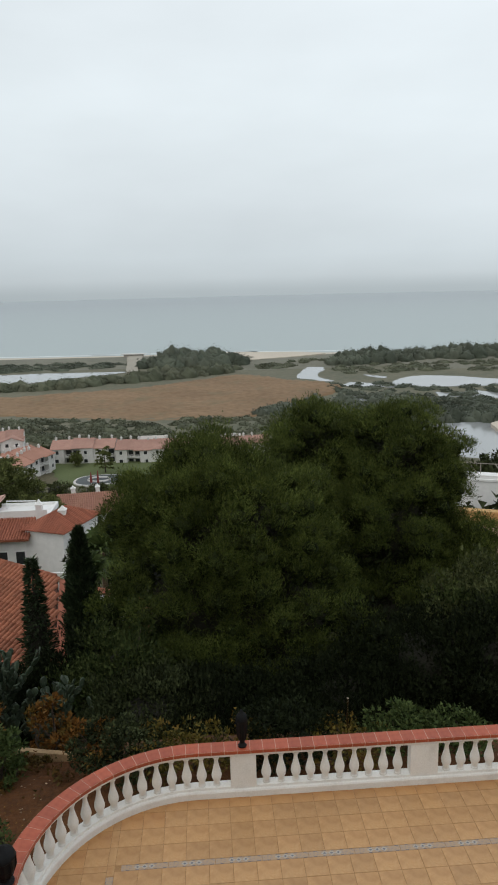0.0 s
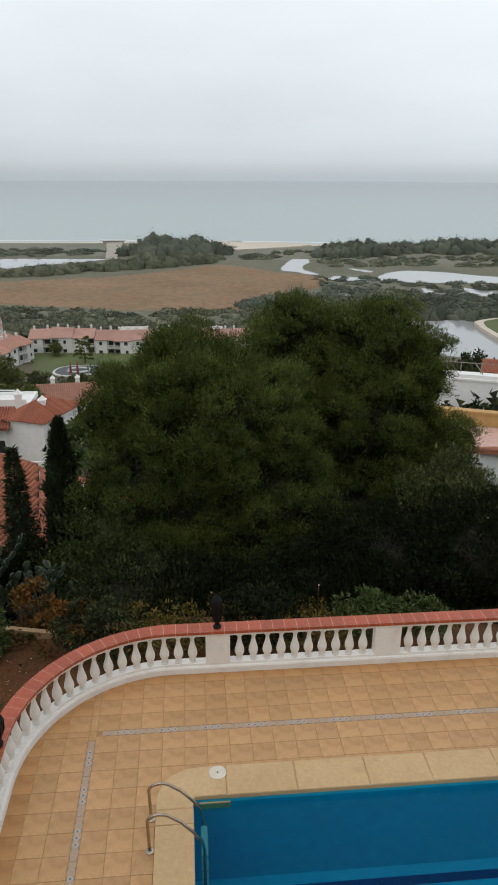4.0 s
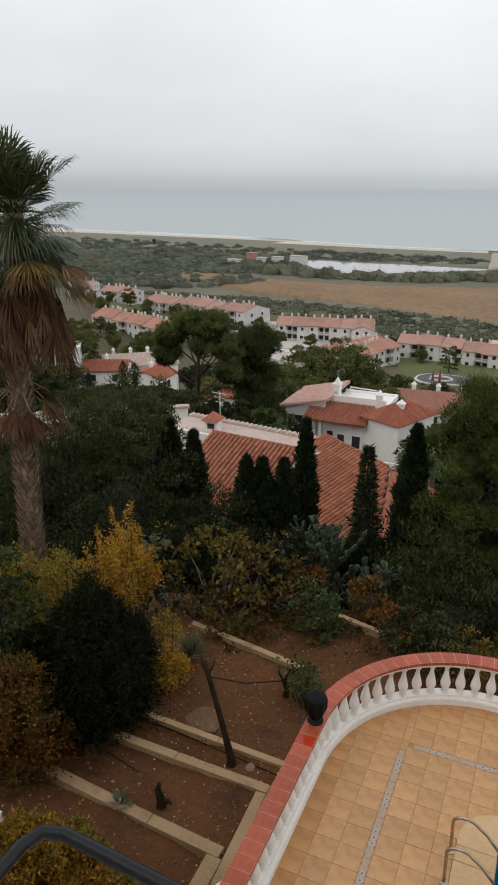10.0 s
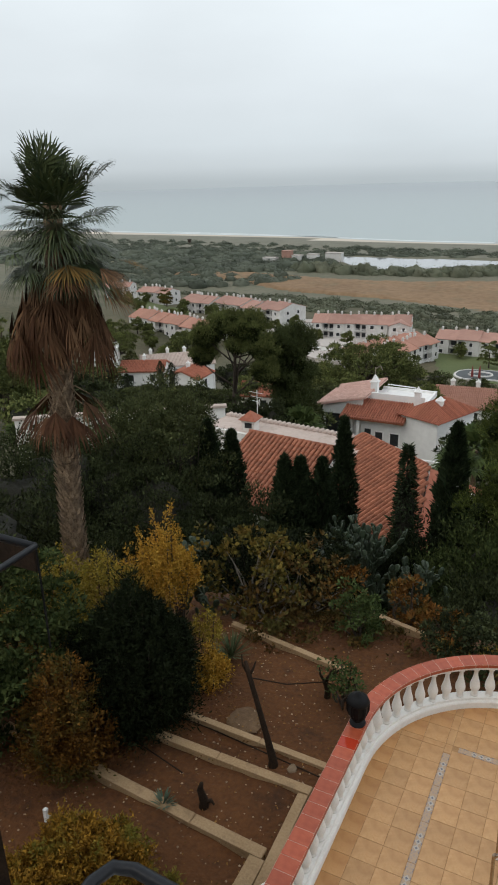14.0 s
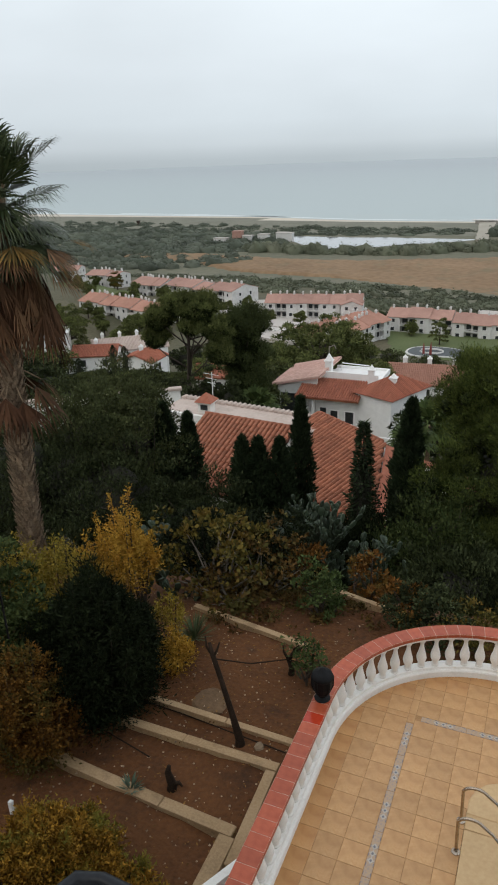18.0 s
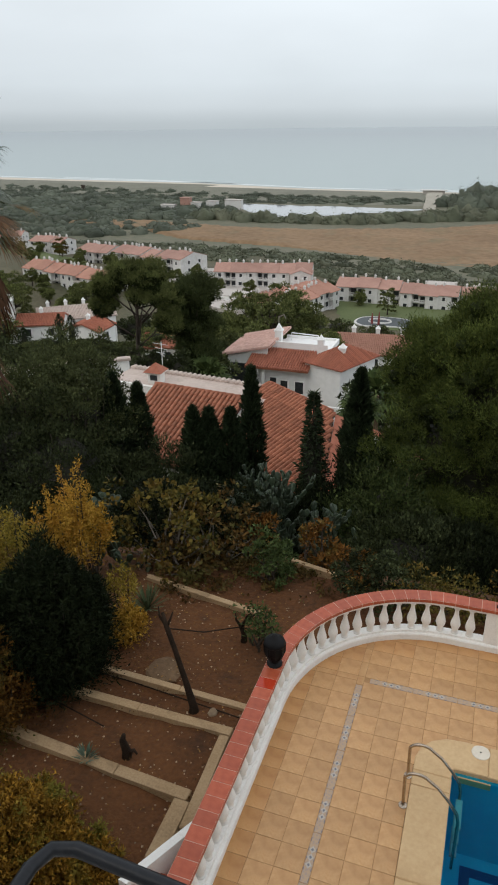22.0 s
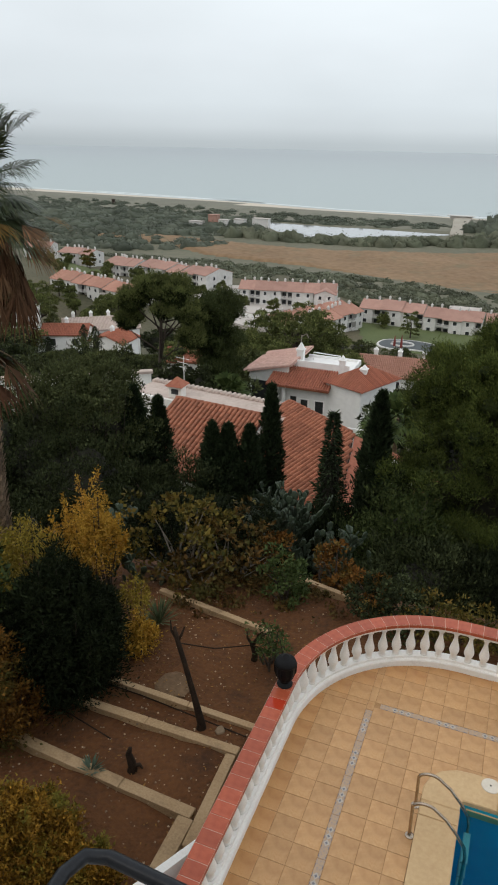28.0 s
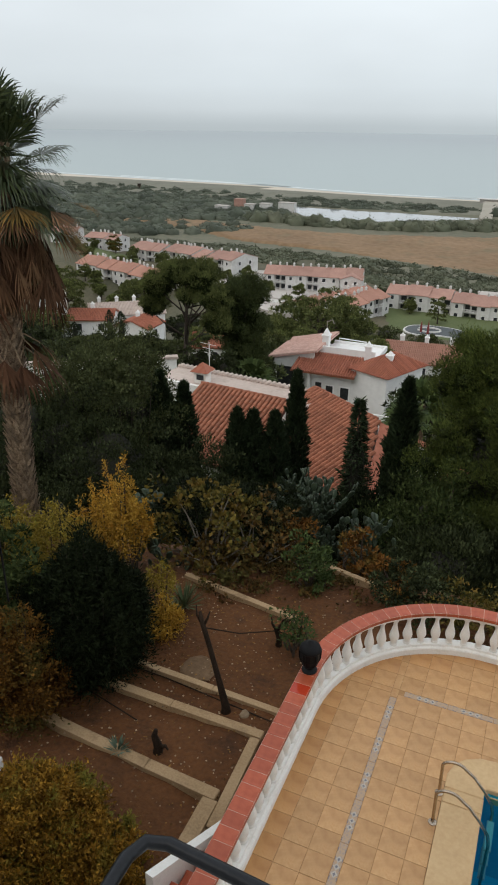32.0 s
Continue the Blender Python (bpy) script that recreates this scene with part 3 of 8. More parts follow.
def lobed_pine(label, base, envelope, leaf, seed, lobes, per, lobe_r, lsize, lwidth, trunk_r, limbs):
    """An Aleppo pine: many rounded, flattish boughs of needles over an uneven envelope of (x, y, z, rx, ry, rz) parts, on a forked trunk."""
    rng = np.random.default_rng(seed)
    ob = thing("pine_tree", label, "pine tree", base)
    C, R, O = [], [], []
    for (ex, ey, ez, rx, ry, rz), n in zip(envelope, lobes):
        q = (np.arange(n) + 0.5) / n
        zz = 1 - 1.72 * q
        fi = 2.399963 * np.arange(n) + seed
        d = unit(np.stack([np.sqrt(1 - zz ** 2) * np.cos(fi), np.sqrt(1 - zz ** 2) * np.sin(fi), zz], 1) + 0.16 * rng.normal(size=(n, 3)))
        C.append(np.array([ex, ey, ez]) + d * np.array([rx, ry, rz]) * rng.uniform(0.74, 0.97, (len(d), 1)))
        R.append(lobe_r * rng.uniform(0.65, 1.3, len(d)))
        O.append(d)
    C, R, O = np.concatenate(C), np.concatenate(R), np.concatenate(O)
    P, D, V, Q = [], [], [], []
    for c, r, o in zip(C, R, O):
        n = int(per * (r / lobe_r) ** 2)
        d = unit(rng.normal(size=(n, 3)))
        d[:, 2] = np.where(d[:, 2] < -0.2, -d[:, 2] * 0.8, d[:, 2])
        ph = rng.uniform(0, 6, 4)
        lump = 1 + 0.20 * np.sin(d[:, :1] * 6 + ph[0]) * np.sin(d[:, 1:2] * 6 + ph[1]) + 0.13 * np.sin(d[:, 2:3] * 9 + ph[2] + d[:, :1] * 5)
        k = 0.50 + 0.70 * rng.beta(2.6, 2.0, (n, 1))
        P.append(c + d * lump * k * r * np.array([0.95, 0.95, 1.0]))
        D.append(unit(0.7 * d + 0.35 * o + np.array([0, 0, 0.75])))
        m, g = 7, 12
        for a in range(m + 1):
            th = math.pi * a / m
            for b in range(g):
                fi = 2 * math.pi * b / g
                q = np.array([math.sin(th) * math.cos(fi), math.sin(th) * math.sin(fi), math.cos(th)])
                w = 0.42 * (1 + 0.20 * math.sin(q[0] * 6 + ph[0]) * math.sin(q[1] * 6 + ph[1]) + 0.13 * math.sin(q[2] * 9 + ph[2] + q[0] * 5))
                V.append(c + q * w * r * np.array([0.9, 0.9, 0.8]))
        o0 = len(V) - (m + 1) * g
        for a in range(m):
            for b in range(g):
                Q.append((o0 + a * g + b, o0 + (a + 1) * g + b, o0 + (a + 1) * g + (b + 1) % g, o0 + a * g + (b + 1) % g))
    top = Vector(C.mean(0)) + Vector((0, 0, 0.8))
    pts = [Vector((0, 0, -0.6)), Vector((top.x * 0.2, top.y * 0.2, top.z * 0.3)), Vector((top.x * 0.6, top.y * 0.6, top.z * 0.62)), top]
    part("trunk", Buf().tube(pts, [trunk_r * 1.25, trunk_r, trunk_r * 0.8, trunk_r * 0.25], 9), M_BARK, ob, smooth=True)
    for i in rng.choice(len(C), min(limbs, len(C)), replace=False):
        a = pts[1].lerp(top, rng.uniform(0.2, 0.85))
        b = Vector(C[i])
        part("limb", Buf().tube([a, a.lerp(b, 0.55) - Vector((0, 0, 0.06 * (b - a).length)), b], [trunk_r * 0.38, trunk_r * 0.25, trunk_r * 0.07], 5), M_BARK, ob, smooth=True)
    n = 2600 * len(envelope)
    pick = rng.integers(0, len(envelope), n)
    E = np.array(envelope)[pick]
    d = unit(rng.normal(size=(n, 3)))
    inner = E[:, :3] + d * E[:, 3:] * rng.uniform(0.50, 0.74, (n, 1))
    part("inner_needles", leaves("inner_needles", inner, lsize * 2.2, lwidth * 4, L_PINEIN, rng, d, 0.9, fine=True), None, ob, "inner needles, crown shade put into their colour")
    tagged(part("bough_mass", np_mesh("bough_mass", np.array(V), np.array(Q), L_PINEIN), None, ob, "bough hearts in the colour of shaded needles"), kind="stuff")
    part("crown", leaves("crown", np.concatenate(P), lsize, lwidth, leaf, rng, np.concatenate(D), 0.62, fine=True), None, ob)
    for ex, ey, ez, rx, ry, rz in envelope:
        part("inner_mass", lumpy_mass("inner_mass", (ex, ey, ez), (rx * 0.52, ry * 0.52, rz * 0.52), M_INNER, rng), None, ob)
    return ob


def spread_poly(pts, steps=6):
    """A smooth closed line through the given points."""
    out, n = [], len(pts)
    for i in range(n):
        p0, p1, p2, p3 = (Vector(pts[(i + k - 1) % n]) for k in range(4))
        for s in range(steps):
            t = s / steps
            q = 0.5 * ((2 * p1) + (p2 - p0) * t + (2 * p0 - 5 * p1 + 4 * p2 - p3) * t * t + (3 * p1 - p0 - 3 * p2 + p3) * t ** 3)
            out.append((q.x, q.y))
    area = sum(out[i][0] * out[(i + 1) % len(out)][1] - out[(i + 1) % len(out)][0] * out[i][1] for i in range(len(out)))
    return out if area > 0 else out[::-1]


def inside(poly, X, Y):
    """Which of the places lie inside the closed line."""
    X, Y = np.asarray(X, float), np.asarray(Y, float)
    res = np.zeros(X.shape, bool)
    n = len(poly)
    for i in range(n):
        (x0, y0), (x1, y1) = poly[i], poly[(i + 1) % n]
        if y0 == y1:
            continue
        hit = ((y0 > Y) != (y1 > Y)) & (X < (x1 - x0) * (Y - y0) / (y1 - y0) + x0)
        res ^= hit
    return res


# ---- ground, sea, marsh ----
SEA_Z = -61.97
SLOPE_S = [-400, -60, -3, 12.6, 14, 17, 22, 30, 45, 64, 110, 150, 180, 200, 226, 250, 330, 400, 640, 700, 745, 800, 900, 1400]
SLOPE_Z = [60, 9, -0.87, -0.90, -1.6, -3.5, -6.2, -9.6, -13.2, -17.2, -27.7, -37.6, -44.6, -46.9, -47.8, -50.3, -58.2, -61.0, -61.0, -59.3, -59.7, -62.3, -66, -75]


def ground_z(x, y):
    """Height of the hillside: level by the house, falling to the marsh, a low dune and the beach."""
    x, y = np.asarray(x, float), np.asarray(y, float)
    s = np.where(y > 12, 0.55 * y + 0.45 * np.hypot(x, y), y)
    s = np.where((y <= 12) & (y > 0), np.maximum(y, np.hypot(x * 0.8, y)), s)
    shore = np.interp(x, [-1517, -626, -343, -208, -145, 0, 100, 276, 897], [931, 849, 816, 778, 771, 762, 745, 700, 600])
    s = np.where(y > 560, np.maximum(y + 795 - shore, 600), s)
    z = np.interp(s, SLOPE_S, SLOPE_Z)
    basin = np.clip((1.15 - np.hypot((x - 112) / 40, (y - 270) / 50)) / 0.25, 0, 1)
    z = z + basin * np.minimum(0, -55.2 - z)
    return z + 0.065 * np.maximum(0, -x - 35) * np.clip((s - 205) / 50, 0, 1) * np.clip((415 - s) / 80, 0, 1)


def gz(x, y):
    return float(ground_z(x, y))


def blob(name, pts, z0, z1, material, label, category, rough_edge=0.0, kind="structure", seed=3):
    poly = spread_poly(pts)
    rr = random.Random(seed)
    if rough_edge:
        poly = [(x + rr.uniform(-1, 1) * rough_edge, y + rr.uniform(-1, 1) * rough_edge) for x, y in poly]
    ob = part(name, Buf().prism(poly, z0, z1), material)
    return tagged(ob, label, category, kind=kind)


gx = np.unique(np.concatenate([np.linspace(-12, 12, 49), 12 * 1.075 ** np.arange(0, 76), -12 * 1.075 ** np.arange(0, 76)]))
gy = np.unique(np.concatenate([np.linspace(-12, 24, 73), 24 * 1.06 ** np.arange(0, 76), -12 * 1.2 ** np.arange(0, 16)]))
GX, GY = np.meshgrid(gx, gy)
GZ = ground_z(GX, GY)
far_hump = np.clip((np.hypot(GX, GY) - 14) / 60, 0, 1)
GZ = GZ + far_hump * (0.6 * np.sin(GX * 0.11 + 1) * np.cos(GY * 0.09) + 0.3 * np.sin(GX * 0.37) * np.sin(GY * 0.31)) * np.clip((560 - GY) / 200, 0, 1) * np.clip((330 - GY) / 100, 0.15, 1)
near = np.clip(1 - (np.hypot(GX, GY) - 11) / 6, 0, 1) * ((GX < -2.6) | (GY > 10.6))
GZ = GZ + near * (0.05 * np.sin(GX * 2.3) * np.cos(GY * 1.9) + 0.03 * np.sin(GX * 5.1 + GY * 3.3))
GZ = np.where((GX > -2.3) & (GX < 13) & (GY > -14) & (GY < 10.15), -2.6, GZ)
nyy, nxx = GX.shape
idx = np.arange(nyy * nxx).reshape(nyy, nxx)
gq = np.stack([idx[:-1, :-1], idx[:-1, 1:], idx[1:, 1:], idx[1:, :-1]], -1).reshape(-1, 4)
gme = np_mesh("ground", np.stack([GX, GY, GZ], -1).reshape(-1, 3), gq, M_GROUND)
for m_ in (M_SOIL, M_MARSH, M_DUNE, M_SAND):
    gme.materials.append(m_)
ccx, ccy = GX.ravel()[gq].mean(1), GY.ravel()[gq].mean(1)
ccz = GZ.ravel()[gq].mean(1)
slot = np.zeros(len(gq), np.int32)
slot[(ccy < 15.5) & (ccy > -20) & (np.abs(ccx) < 16)] = 1
slot[(ccz < -56.4) & (ccy > 300)] = 2
run_ = ccy + 795 - np.interp(ccx, [-1517, -626, -343, -208, -145, 0, 100, 276, 897], [931, 849, 816, 778, 771, 762, 745, 700, 600])
slot[(run_ > 640) & (ccy > 480)] = 3
slot[(run_ > 757) & (ccy > 480)] = 4
gme.polygons.foreach_set("material_index", slot)
gme.polygons.foreach_set("use_smooth", np.ones(len(gq), bool))
tagged(new("ground", gme), "hillside of earth and scrub falling to a flat marsh", "ground", kind="structure")

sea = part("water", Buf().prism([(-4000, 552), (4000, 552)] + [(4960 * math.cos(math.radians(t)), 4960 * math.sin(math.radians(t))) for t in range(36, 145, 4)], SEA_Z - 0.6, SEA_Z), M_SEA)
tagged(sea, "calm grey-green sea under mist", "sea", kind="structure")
REEDS = [(-300, 462), (-277, 486), (-216, 482), (-188, 473), (-146, 472), (-112, 476), (-86, 486), (-44, 497), (2, 533), (33, 553), (66, 512), (86, 495), (93, 464), (70, 430), (41, 384), (6, 356), (-20, 362), (-51, 366), (-90, 389), (-126, 405), (-189, 419), (-243, 452)]
rp_ = spread_poly(REEDS)
rx_, ry_ = np.meshgrid(np.arange(-331, 121, 3.5), np.arange(352, 580, 3.5))
keep_ = inside(rp_, rx_, ry_)
rng0 = np.random.default_rng(5)
rz_ = np.where(keep_, -60.3 + 1.1 * rng0.uniform(0.3, 1, rx_.shape) + 0.3 * np.sin(rx_ * 0.058) * np.sin(ry_ * 0.072), -62.2)
ii_ = np.arange(rx_.size).reshape(rx_.shape)
fq_ = np.stack([ii_[:-1, :-1], ii_[:-1, 1:], ii_[1:, 1:], ii_[1:, :-1]], -1).reshape(-1, 4)
fq_ = fq_[keep_.ravel()[fq_].any(1)]
tagged(new("reed_bed", np_mesh("reed_bed", np.stack([rx_, ry_, rz_], -1).reshape(-1, 3), fq_, M_REED)), "wide bed of rust-brown dry reeds on the marsh", "reeds", kind="stuff")
blob("water_lagoon", [(-238, 618), (-190, 612), (-130, 614), (-56, 638), (-60, 608), (-100, 575), (-160, 535), (-210, 578)], -61.4, -60.8, M_POND, "pale still lagoon behind the dunes", "lagoon", 1.5)
blob("water_channel", [(71, 532), (80, 570), (88, 596), (97, 614), (108, 612), (101, 590), (99, 573), (91, 556), (88, 530), (95, 506), (86, 508), (80, 520)], -61.4, -60.8, M_POND, "winding water channel in the marsh", "channel", 0.8)
blob("water_pond", [(97, 481), (105, 497), (118, 490), (130, 487), (143, 507), (161, 521), (185, 513), (212, 488), (255, 470), (250, 452), (200, 459), (157, 461), (134, 470), (126, 466), (112, 474)], -61.4, -60.8, M_POND, "pale shallow pond in the marsh", "pond", 1.2)
blob("water_pool", [(123, 537), (130, 531), (137, 521), (133, 514), (127, 522)], -61.4, -60.8, M_POND, "small pool of water in the marsh", "pool", 0.5)
blob("water_pond", [(80, 432), (92, 433), (101, 438), (107, 434), (118, 431), (112, 420), (109, 410), (105, 415), (99, 410), (93, 418), (86, 424)], -61.4, -60.8, M_POND, "narrow shallow pond in the marsh", "pond", 0.8)
blob("water_pond", [(148, 440), (153, 434), (158, 437), (164, 434), (171, 444), (186, 427), (215, 420), (212, 402), (178, 407), (166, 414), (159, 411), (152, 418), (145, 420)], -61.4, -60.8, M_POND, "narrow shallow pond among the scrub", "pond", 0.8)
blob("water_inlet", [(72, 262), (84, 290), (98, 303), (120, 305), (142, 297), (140, 250), (118, 226), (94, 222), (80, 232)], -57.0, -54.0, M_POND, "pale water inlet with a curved bank", "inlet", 1.0)
blob("inlet_bank", [(126, 297), (122.5, 287), (121.5, 276), (121.5, 258), (126, 244), (150, 238), (170, 262), (168, 292), (146, 304)], -57.0, -52.6, M_SAND, "low curved tan bank wall of the inlet", "bank wall")
blob("lawn", [(130, 296), (125.5, 287), (124.5, 276), (124.5, 260), (128, 248), (150, 241), (167, 262), (165, 290), (146, 301)], -53.0, -52.4, M_LAWN, "small lawn inside the curved bank", "lawn")
blob("lawn", [(72, 224), (86, 234), (96, 226), (92, 214), (76, 212)], -56.0, -53.2, M_LAWN, "lawn strip at the edge of the inlet", "lawn")
blob("sand_beach", [(-20, 752), (40, 738), (90, 724), (122, 698), (60, 664), (36, 660), (50, 684), (20, 710), (-30, 735)], -62.2, -58.95, M_SAND, "pale sand opening between the dunes", "beach", 1.5)
blob("path", [(-62, 592), (-54, 592), (-58, 650), (-60, 726), (-74, 726), (-68, 650)], -62, -58.8, M_TRACK, "sandy track to the beach", "path", 0.6)

# ---- terrace ----
AX, AY, AR = 0.0, 7.82, 2.21      # centre and radius of the rounded corner
TS = 0.3335                       # tile with its joint


def clip_corner(poly, r):
    """The part of a polygon inside the rounded corner of radius r."""
    for k in range(0, 19):
        t = math.radians(90 + 5 * k)
        nx, ny = math.cos(t), math.sin(t)
        out = []
        for i in range(len(poly)):
            p, q = poly[i], poly[(i + 1) % len(poly)]
            dp = (p[0] - AX) * nx + (p[1] - AY) * ny - r
            dq = (q[0] - AX) * nx + (q[1] - AY) * ny - r
            if dp <= 0:
                out.append(p)
            if dp * dq < 0:
                s = dp / (dp - dq)
                out.append((p[0] + (q[0] - p[0]) * s, p[1] + (q[1] - p[1]) * s))
        poly = out
        if len(poly) < 3:
            return []
    return poly


floor = part("floor", Buf().prism(clip_corner([(-2.4, -1.2), (-0.2, -1.2), (-0.2, 10.2), (-2.4, 10.2)], 2.33), -0.3, -0.004), M_GROUT)
tagged(floor, "terrace floor of square ochre clay tiles with a patterned border", "terrace floor", kind="structure")
part("bed", Buf().box(-0.2, 7.6, -0.3, 12.2, 10.15, -0.0045).box(8.6, -1.2, -0.3, 12.2, 7.6, -0.0045), M_GROUT, floor)


def coord_lines(lo, hi, band0, band1):
    """Tile edges on both sides of a border strip."""
    lines, a = [], band0
    while a > lo:
        lines.append((a - TS, a))
        a -= TS
    a = band1
    while a < hi:
        lines.append((a, a + TS))
        a += TS
    return sorted(lines)


BX0, BX1, BY0, BY1 = -1.215, -1.105, 8.785, 8.893
cols = coord_lines(-2.35, 12.1, BX0, BX1)
rows_ = coord_lines(-1.1, 10.1, BY0, BY1)
whole_tile = None
rest = Buf()
g = 0.0035


def in_coping(x0, y0, x1, y1):
    return x0 > -0.19 and y1 < 8.06 and x1 < 8.9




def damp(x, y):
    """Tiles along the foot of the balustrade, where rain water stands."""
    if x < 0.05 and y > 7.9:
        return math.hypot(x - 0.05, y - 7.9) > 1.93
    return x < -1.9 or y > 9.84


for (x0, x1) in cols:
    for (y0, y1) in rows_:
        if in_coping(x0, y0, x1, y1):
            continue
        if x1 > -0.16 and y0 < 8.05 and x0 < 8.8:
            if x0 < -0.16 and y1 < 7.5:
                x1c, y0c = -0.165, y0
            elif y1 > 8.05 and x0 > 0.4:
                x1c, y0c = x1, 8.055
            else:
                x1c, y0c = x1, y0
        else:
            x1c, y0c = x1, y0
        poly = [(x0 + g, y0c + g), (x1c - g, y0c + g), (x1c - g, y1 - g), (x0 + g, y1 - g)]
        full = x1c == x1 and y0c == y0
        if x0 < 0.1 and y1 > 7.7:
            clipped = clip_corner(poly, 2.30)
            full = full and len(clipped) == 4 and all(abs(a[0] - b[0]) + abs(a[1] - b[1]) < 1e-6 for a, b in zip(sorted(clipped), sorted(poly)))
            poly = clipped
        if len(poly) < 3 or x1c - x0 < 0.03:
            continue
        near_view = (x0 < -0.1 and y0 > 4.2) or (y0 > 7.6 and x0 < 6.4)
        if not near_view:
            rest.prism(poly, -0.02, 0.0, 0.0025)
            continue
        cx, cy = (x0 + x1) / 2, (y0 + y1) / 2
        if full:
            if whole_tile is None:
                h = TS / 2 - g
                whole_tile = Buf().block(-h, -h, -0.02, h, h, 0.0, 0.0025).mesh("floor_tile", M_TILE)
                damp_tile = Buf().block(-h, -h, -0.02, h, h, 0.0, 0.0025).mesh("floor_tile", M_DAMP)
            part("floor_tile", damp_tile if damp(cx, cy) else whole_tile, None, floor, at=pose(cx, cy, 0.0015 * math.sin(cx * 9 + cy * 7)))
        else:
            part("floor_tile", Buf().prism([(x - cx, y - cy) for x, y in poly], -0.02, 0.0, 0.0025), M_DAMP if damp(cx, cy) else M_TILE, floor, at=pose(cx, cy, 0))
for k in range(3):
    part("border_tile", Buf().prism(clip_corner([(BX0 - TS * (k + 1) + g, BY0 + g), (BX0 - TS * k - g, BY0 + g), (BX0 - TS * k - g, BY1 - g), (BX0 - TS * (k + 1) + g, BY1 - g)], 2.3), -0.02, 0.0, 0.002), M_TILE, floor)
    q_ = clip_corner([(BX0 + g, BY1 + TS * k + g), (BX1 - g, BY1 + TS * k + g), (BX1 - g, BY1 + TS * (k + 1) - g), (BX0 + g, BY1 + TS * (k + 1) - g)], 2.3)
    if len(q_) > 2:
        part("border_tile", Buf().prism(q_, -0.02, 0.0, 0.002), M_TILE, floor)
for i in range(26):
    for j in range(12):
        x0, y0 = -0.19 + TS * i, -1.1 + TS * j
        rest.prism([(x0 + g, y0 + g), (x0 + TS - g, y0 + g), (x0 + TS - g, min(y0 + TS, 2.74) - g), (x0 + g, min(y0 + TS, 2.74) - g)], -0.02, 0.0, 0.0025)
part("bed", Buf().box(-0.2, -1.5, -0.3, 8.6, 2.75, -0.0045), M_GROUT, floor)
tagged(part("floor_tiles", rest, M_TILE, floor), kind="stuff")

# The patterned border: cream strips with pale and navy diamonds, two tiles to a repeat.
strip = Buf().block(-0.052, -TS + g, -0.02, 0.052, TS - g, -0.001, 0.003).mesh("border_tile", M_BAND)
dia = Buf()
for dy, s in ((-0.10, 0.05), (0.0, 0.05), (0.10, 0.05)):
    dia.prism([(-s * 0.85, dy), (0, dy - s), (s * 0.85, dy), (0, dy + s)], -0.005, 0.0015)
dia_m = dia.mesh("diamond_pattern", M_MOTIF)
eye = Buf()
for dy in (-0.10, 0.0, 0.10):
    eye.prism([(-0.018, dy), (0, dy - 0.022), (0.018, dy), (0, dy + 0.022)], -0.005, 0.0030)
for sx in (-0.046, 0.046):
    for k in range(5):
        eye.box(sx - 0.004, -0.31 + 0.13 * k, -0.005, sx + 0.004, -0.26 + 0.13 * k, 0.0012)
eye_m = eye.mesh("inlay", M_NAVY)
bx, by = (BX0 + BX1) / 2, (BY0 + BY1) / 2
spots = [(bx, 8.70 - TS - 2 * TS * k, 0) for k in range(9)] + [(-1.02 + TS + 2 * TS * k, by, 90) for k in range(12)]
for x, y, r in spots:
    b = part("border_tile", strip, None, floor, "cream border tile with blue diamonds", at=pose(x, y, 0, 0, 0, r))
    part("diamond_pattern", dia_m, None, b)
    part("inlay", eye_m, None, b)
part("border_tile", Buf().block(BX0 + 0.004, BY0 - 0.07, -0.02, BX1 - 0.004, BY1, -0.001, 0.003), M_TILE, floor)

# ---- pool ----
pool = thing("swimming_pool", "blue painted swimming pool filled with clear water", "swimming pool", kind="structure")
PX0, PX1, PY0, PY1 = 0.33, 8.3, 3.2, 7.54
basin = Buf()
basin.box(PX0 - 0.1, PY0 - 0.1, -1.75, PX1 + 0.1, PY1 + 0.1, -1.6)
basin.box(PX0 - 0.14, PY0, -1.6, PX0, PY1, -0.06).box(PX1, PY0, -1.6, PX1 + 0.14, PY1, -0.06)
basin.box(PX0 - 0.14, PY1, -1.6, PX1 + 0.14, PY1 + 0.14, -0.06).box(PX0 - 0.14, PY0 - 0.14, -1.6, PX1 + 0.14, PY0, -0.06)
part("basin", basin, M_LINER, pool)
ln = Buf().box(0.62, 7.22, -1.6, 7.9, 7.36, -1.592).box(0.62, 3.6, -1.6, 0.76, 7.22, -1.592)
part("floor_line", ln, M_LINE, pool, "dark blue line on the pool floor")
wat = part("water", Buf().add([(PX0, PY0, -0.11), (PX1, PY0, -0.11), (PX1, PY1, -0.11), (PX0, PY1, -0.11)], [(0, 1, 2, 3)]), M_WATER, pool)
wat.visible_shadow = False
part("wall_inlet", Buf().box(0.42, PY1 - 0.02, -0.2, 0.85, PY1 + 0.01, -0.1), M_STONE, pool, "pale stone strip under the coping")

coping = thing("pool_coping", "smooth sandstone coping slabs round the pool", "pool coping", kind="structure")


def slab(poly):
    part("slab", Buf().prism(poly, -0.05, 0.022, 0.012), M_STONE, coping)


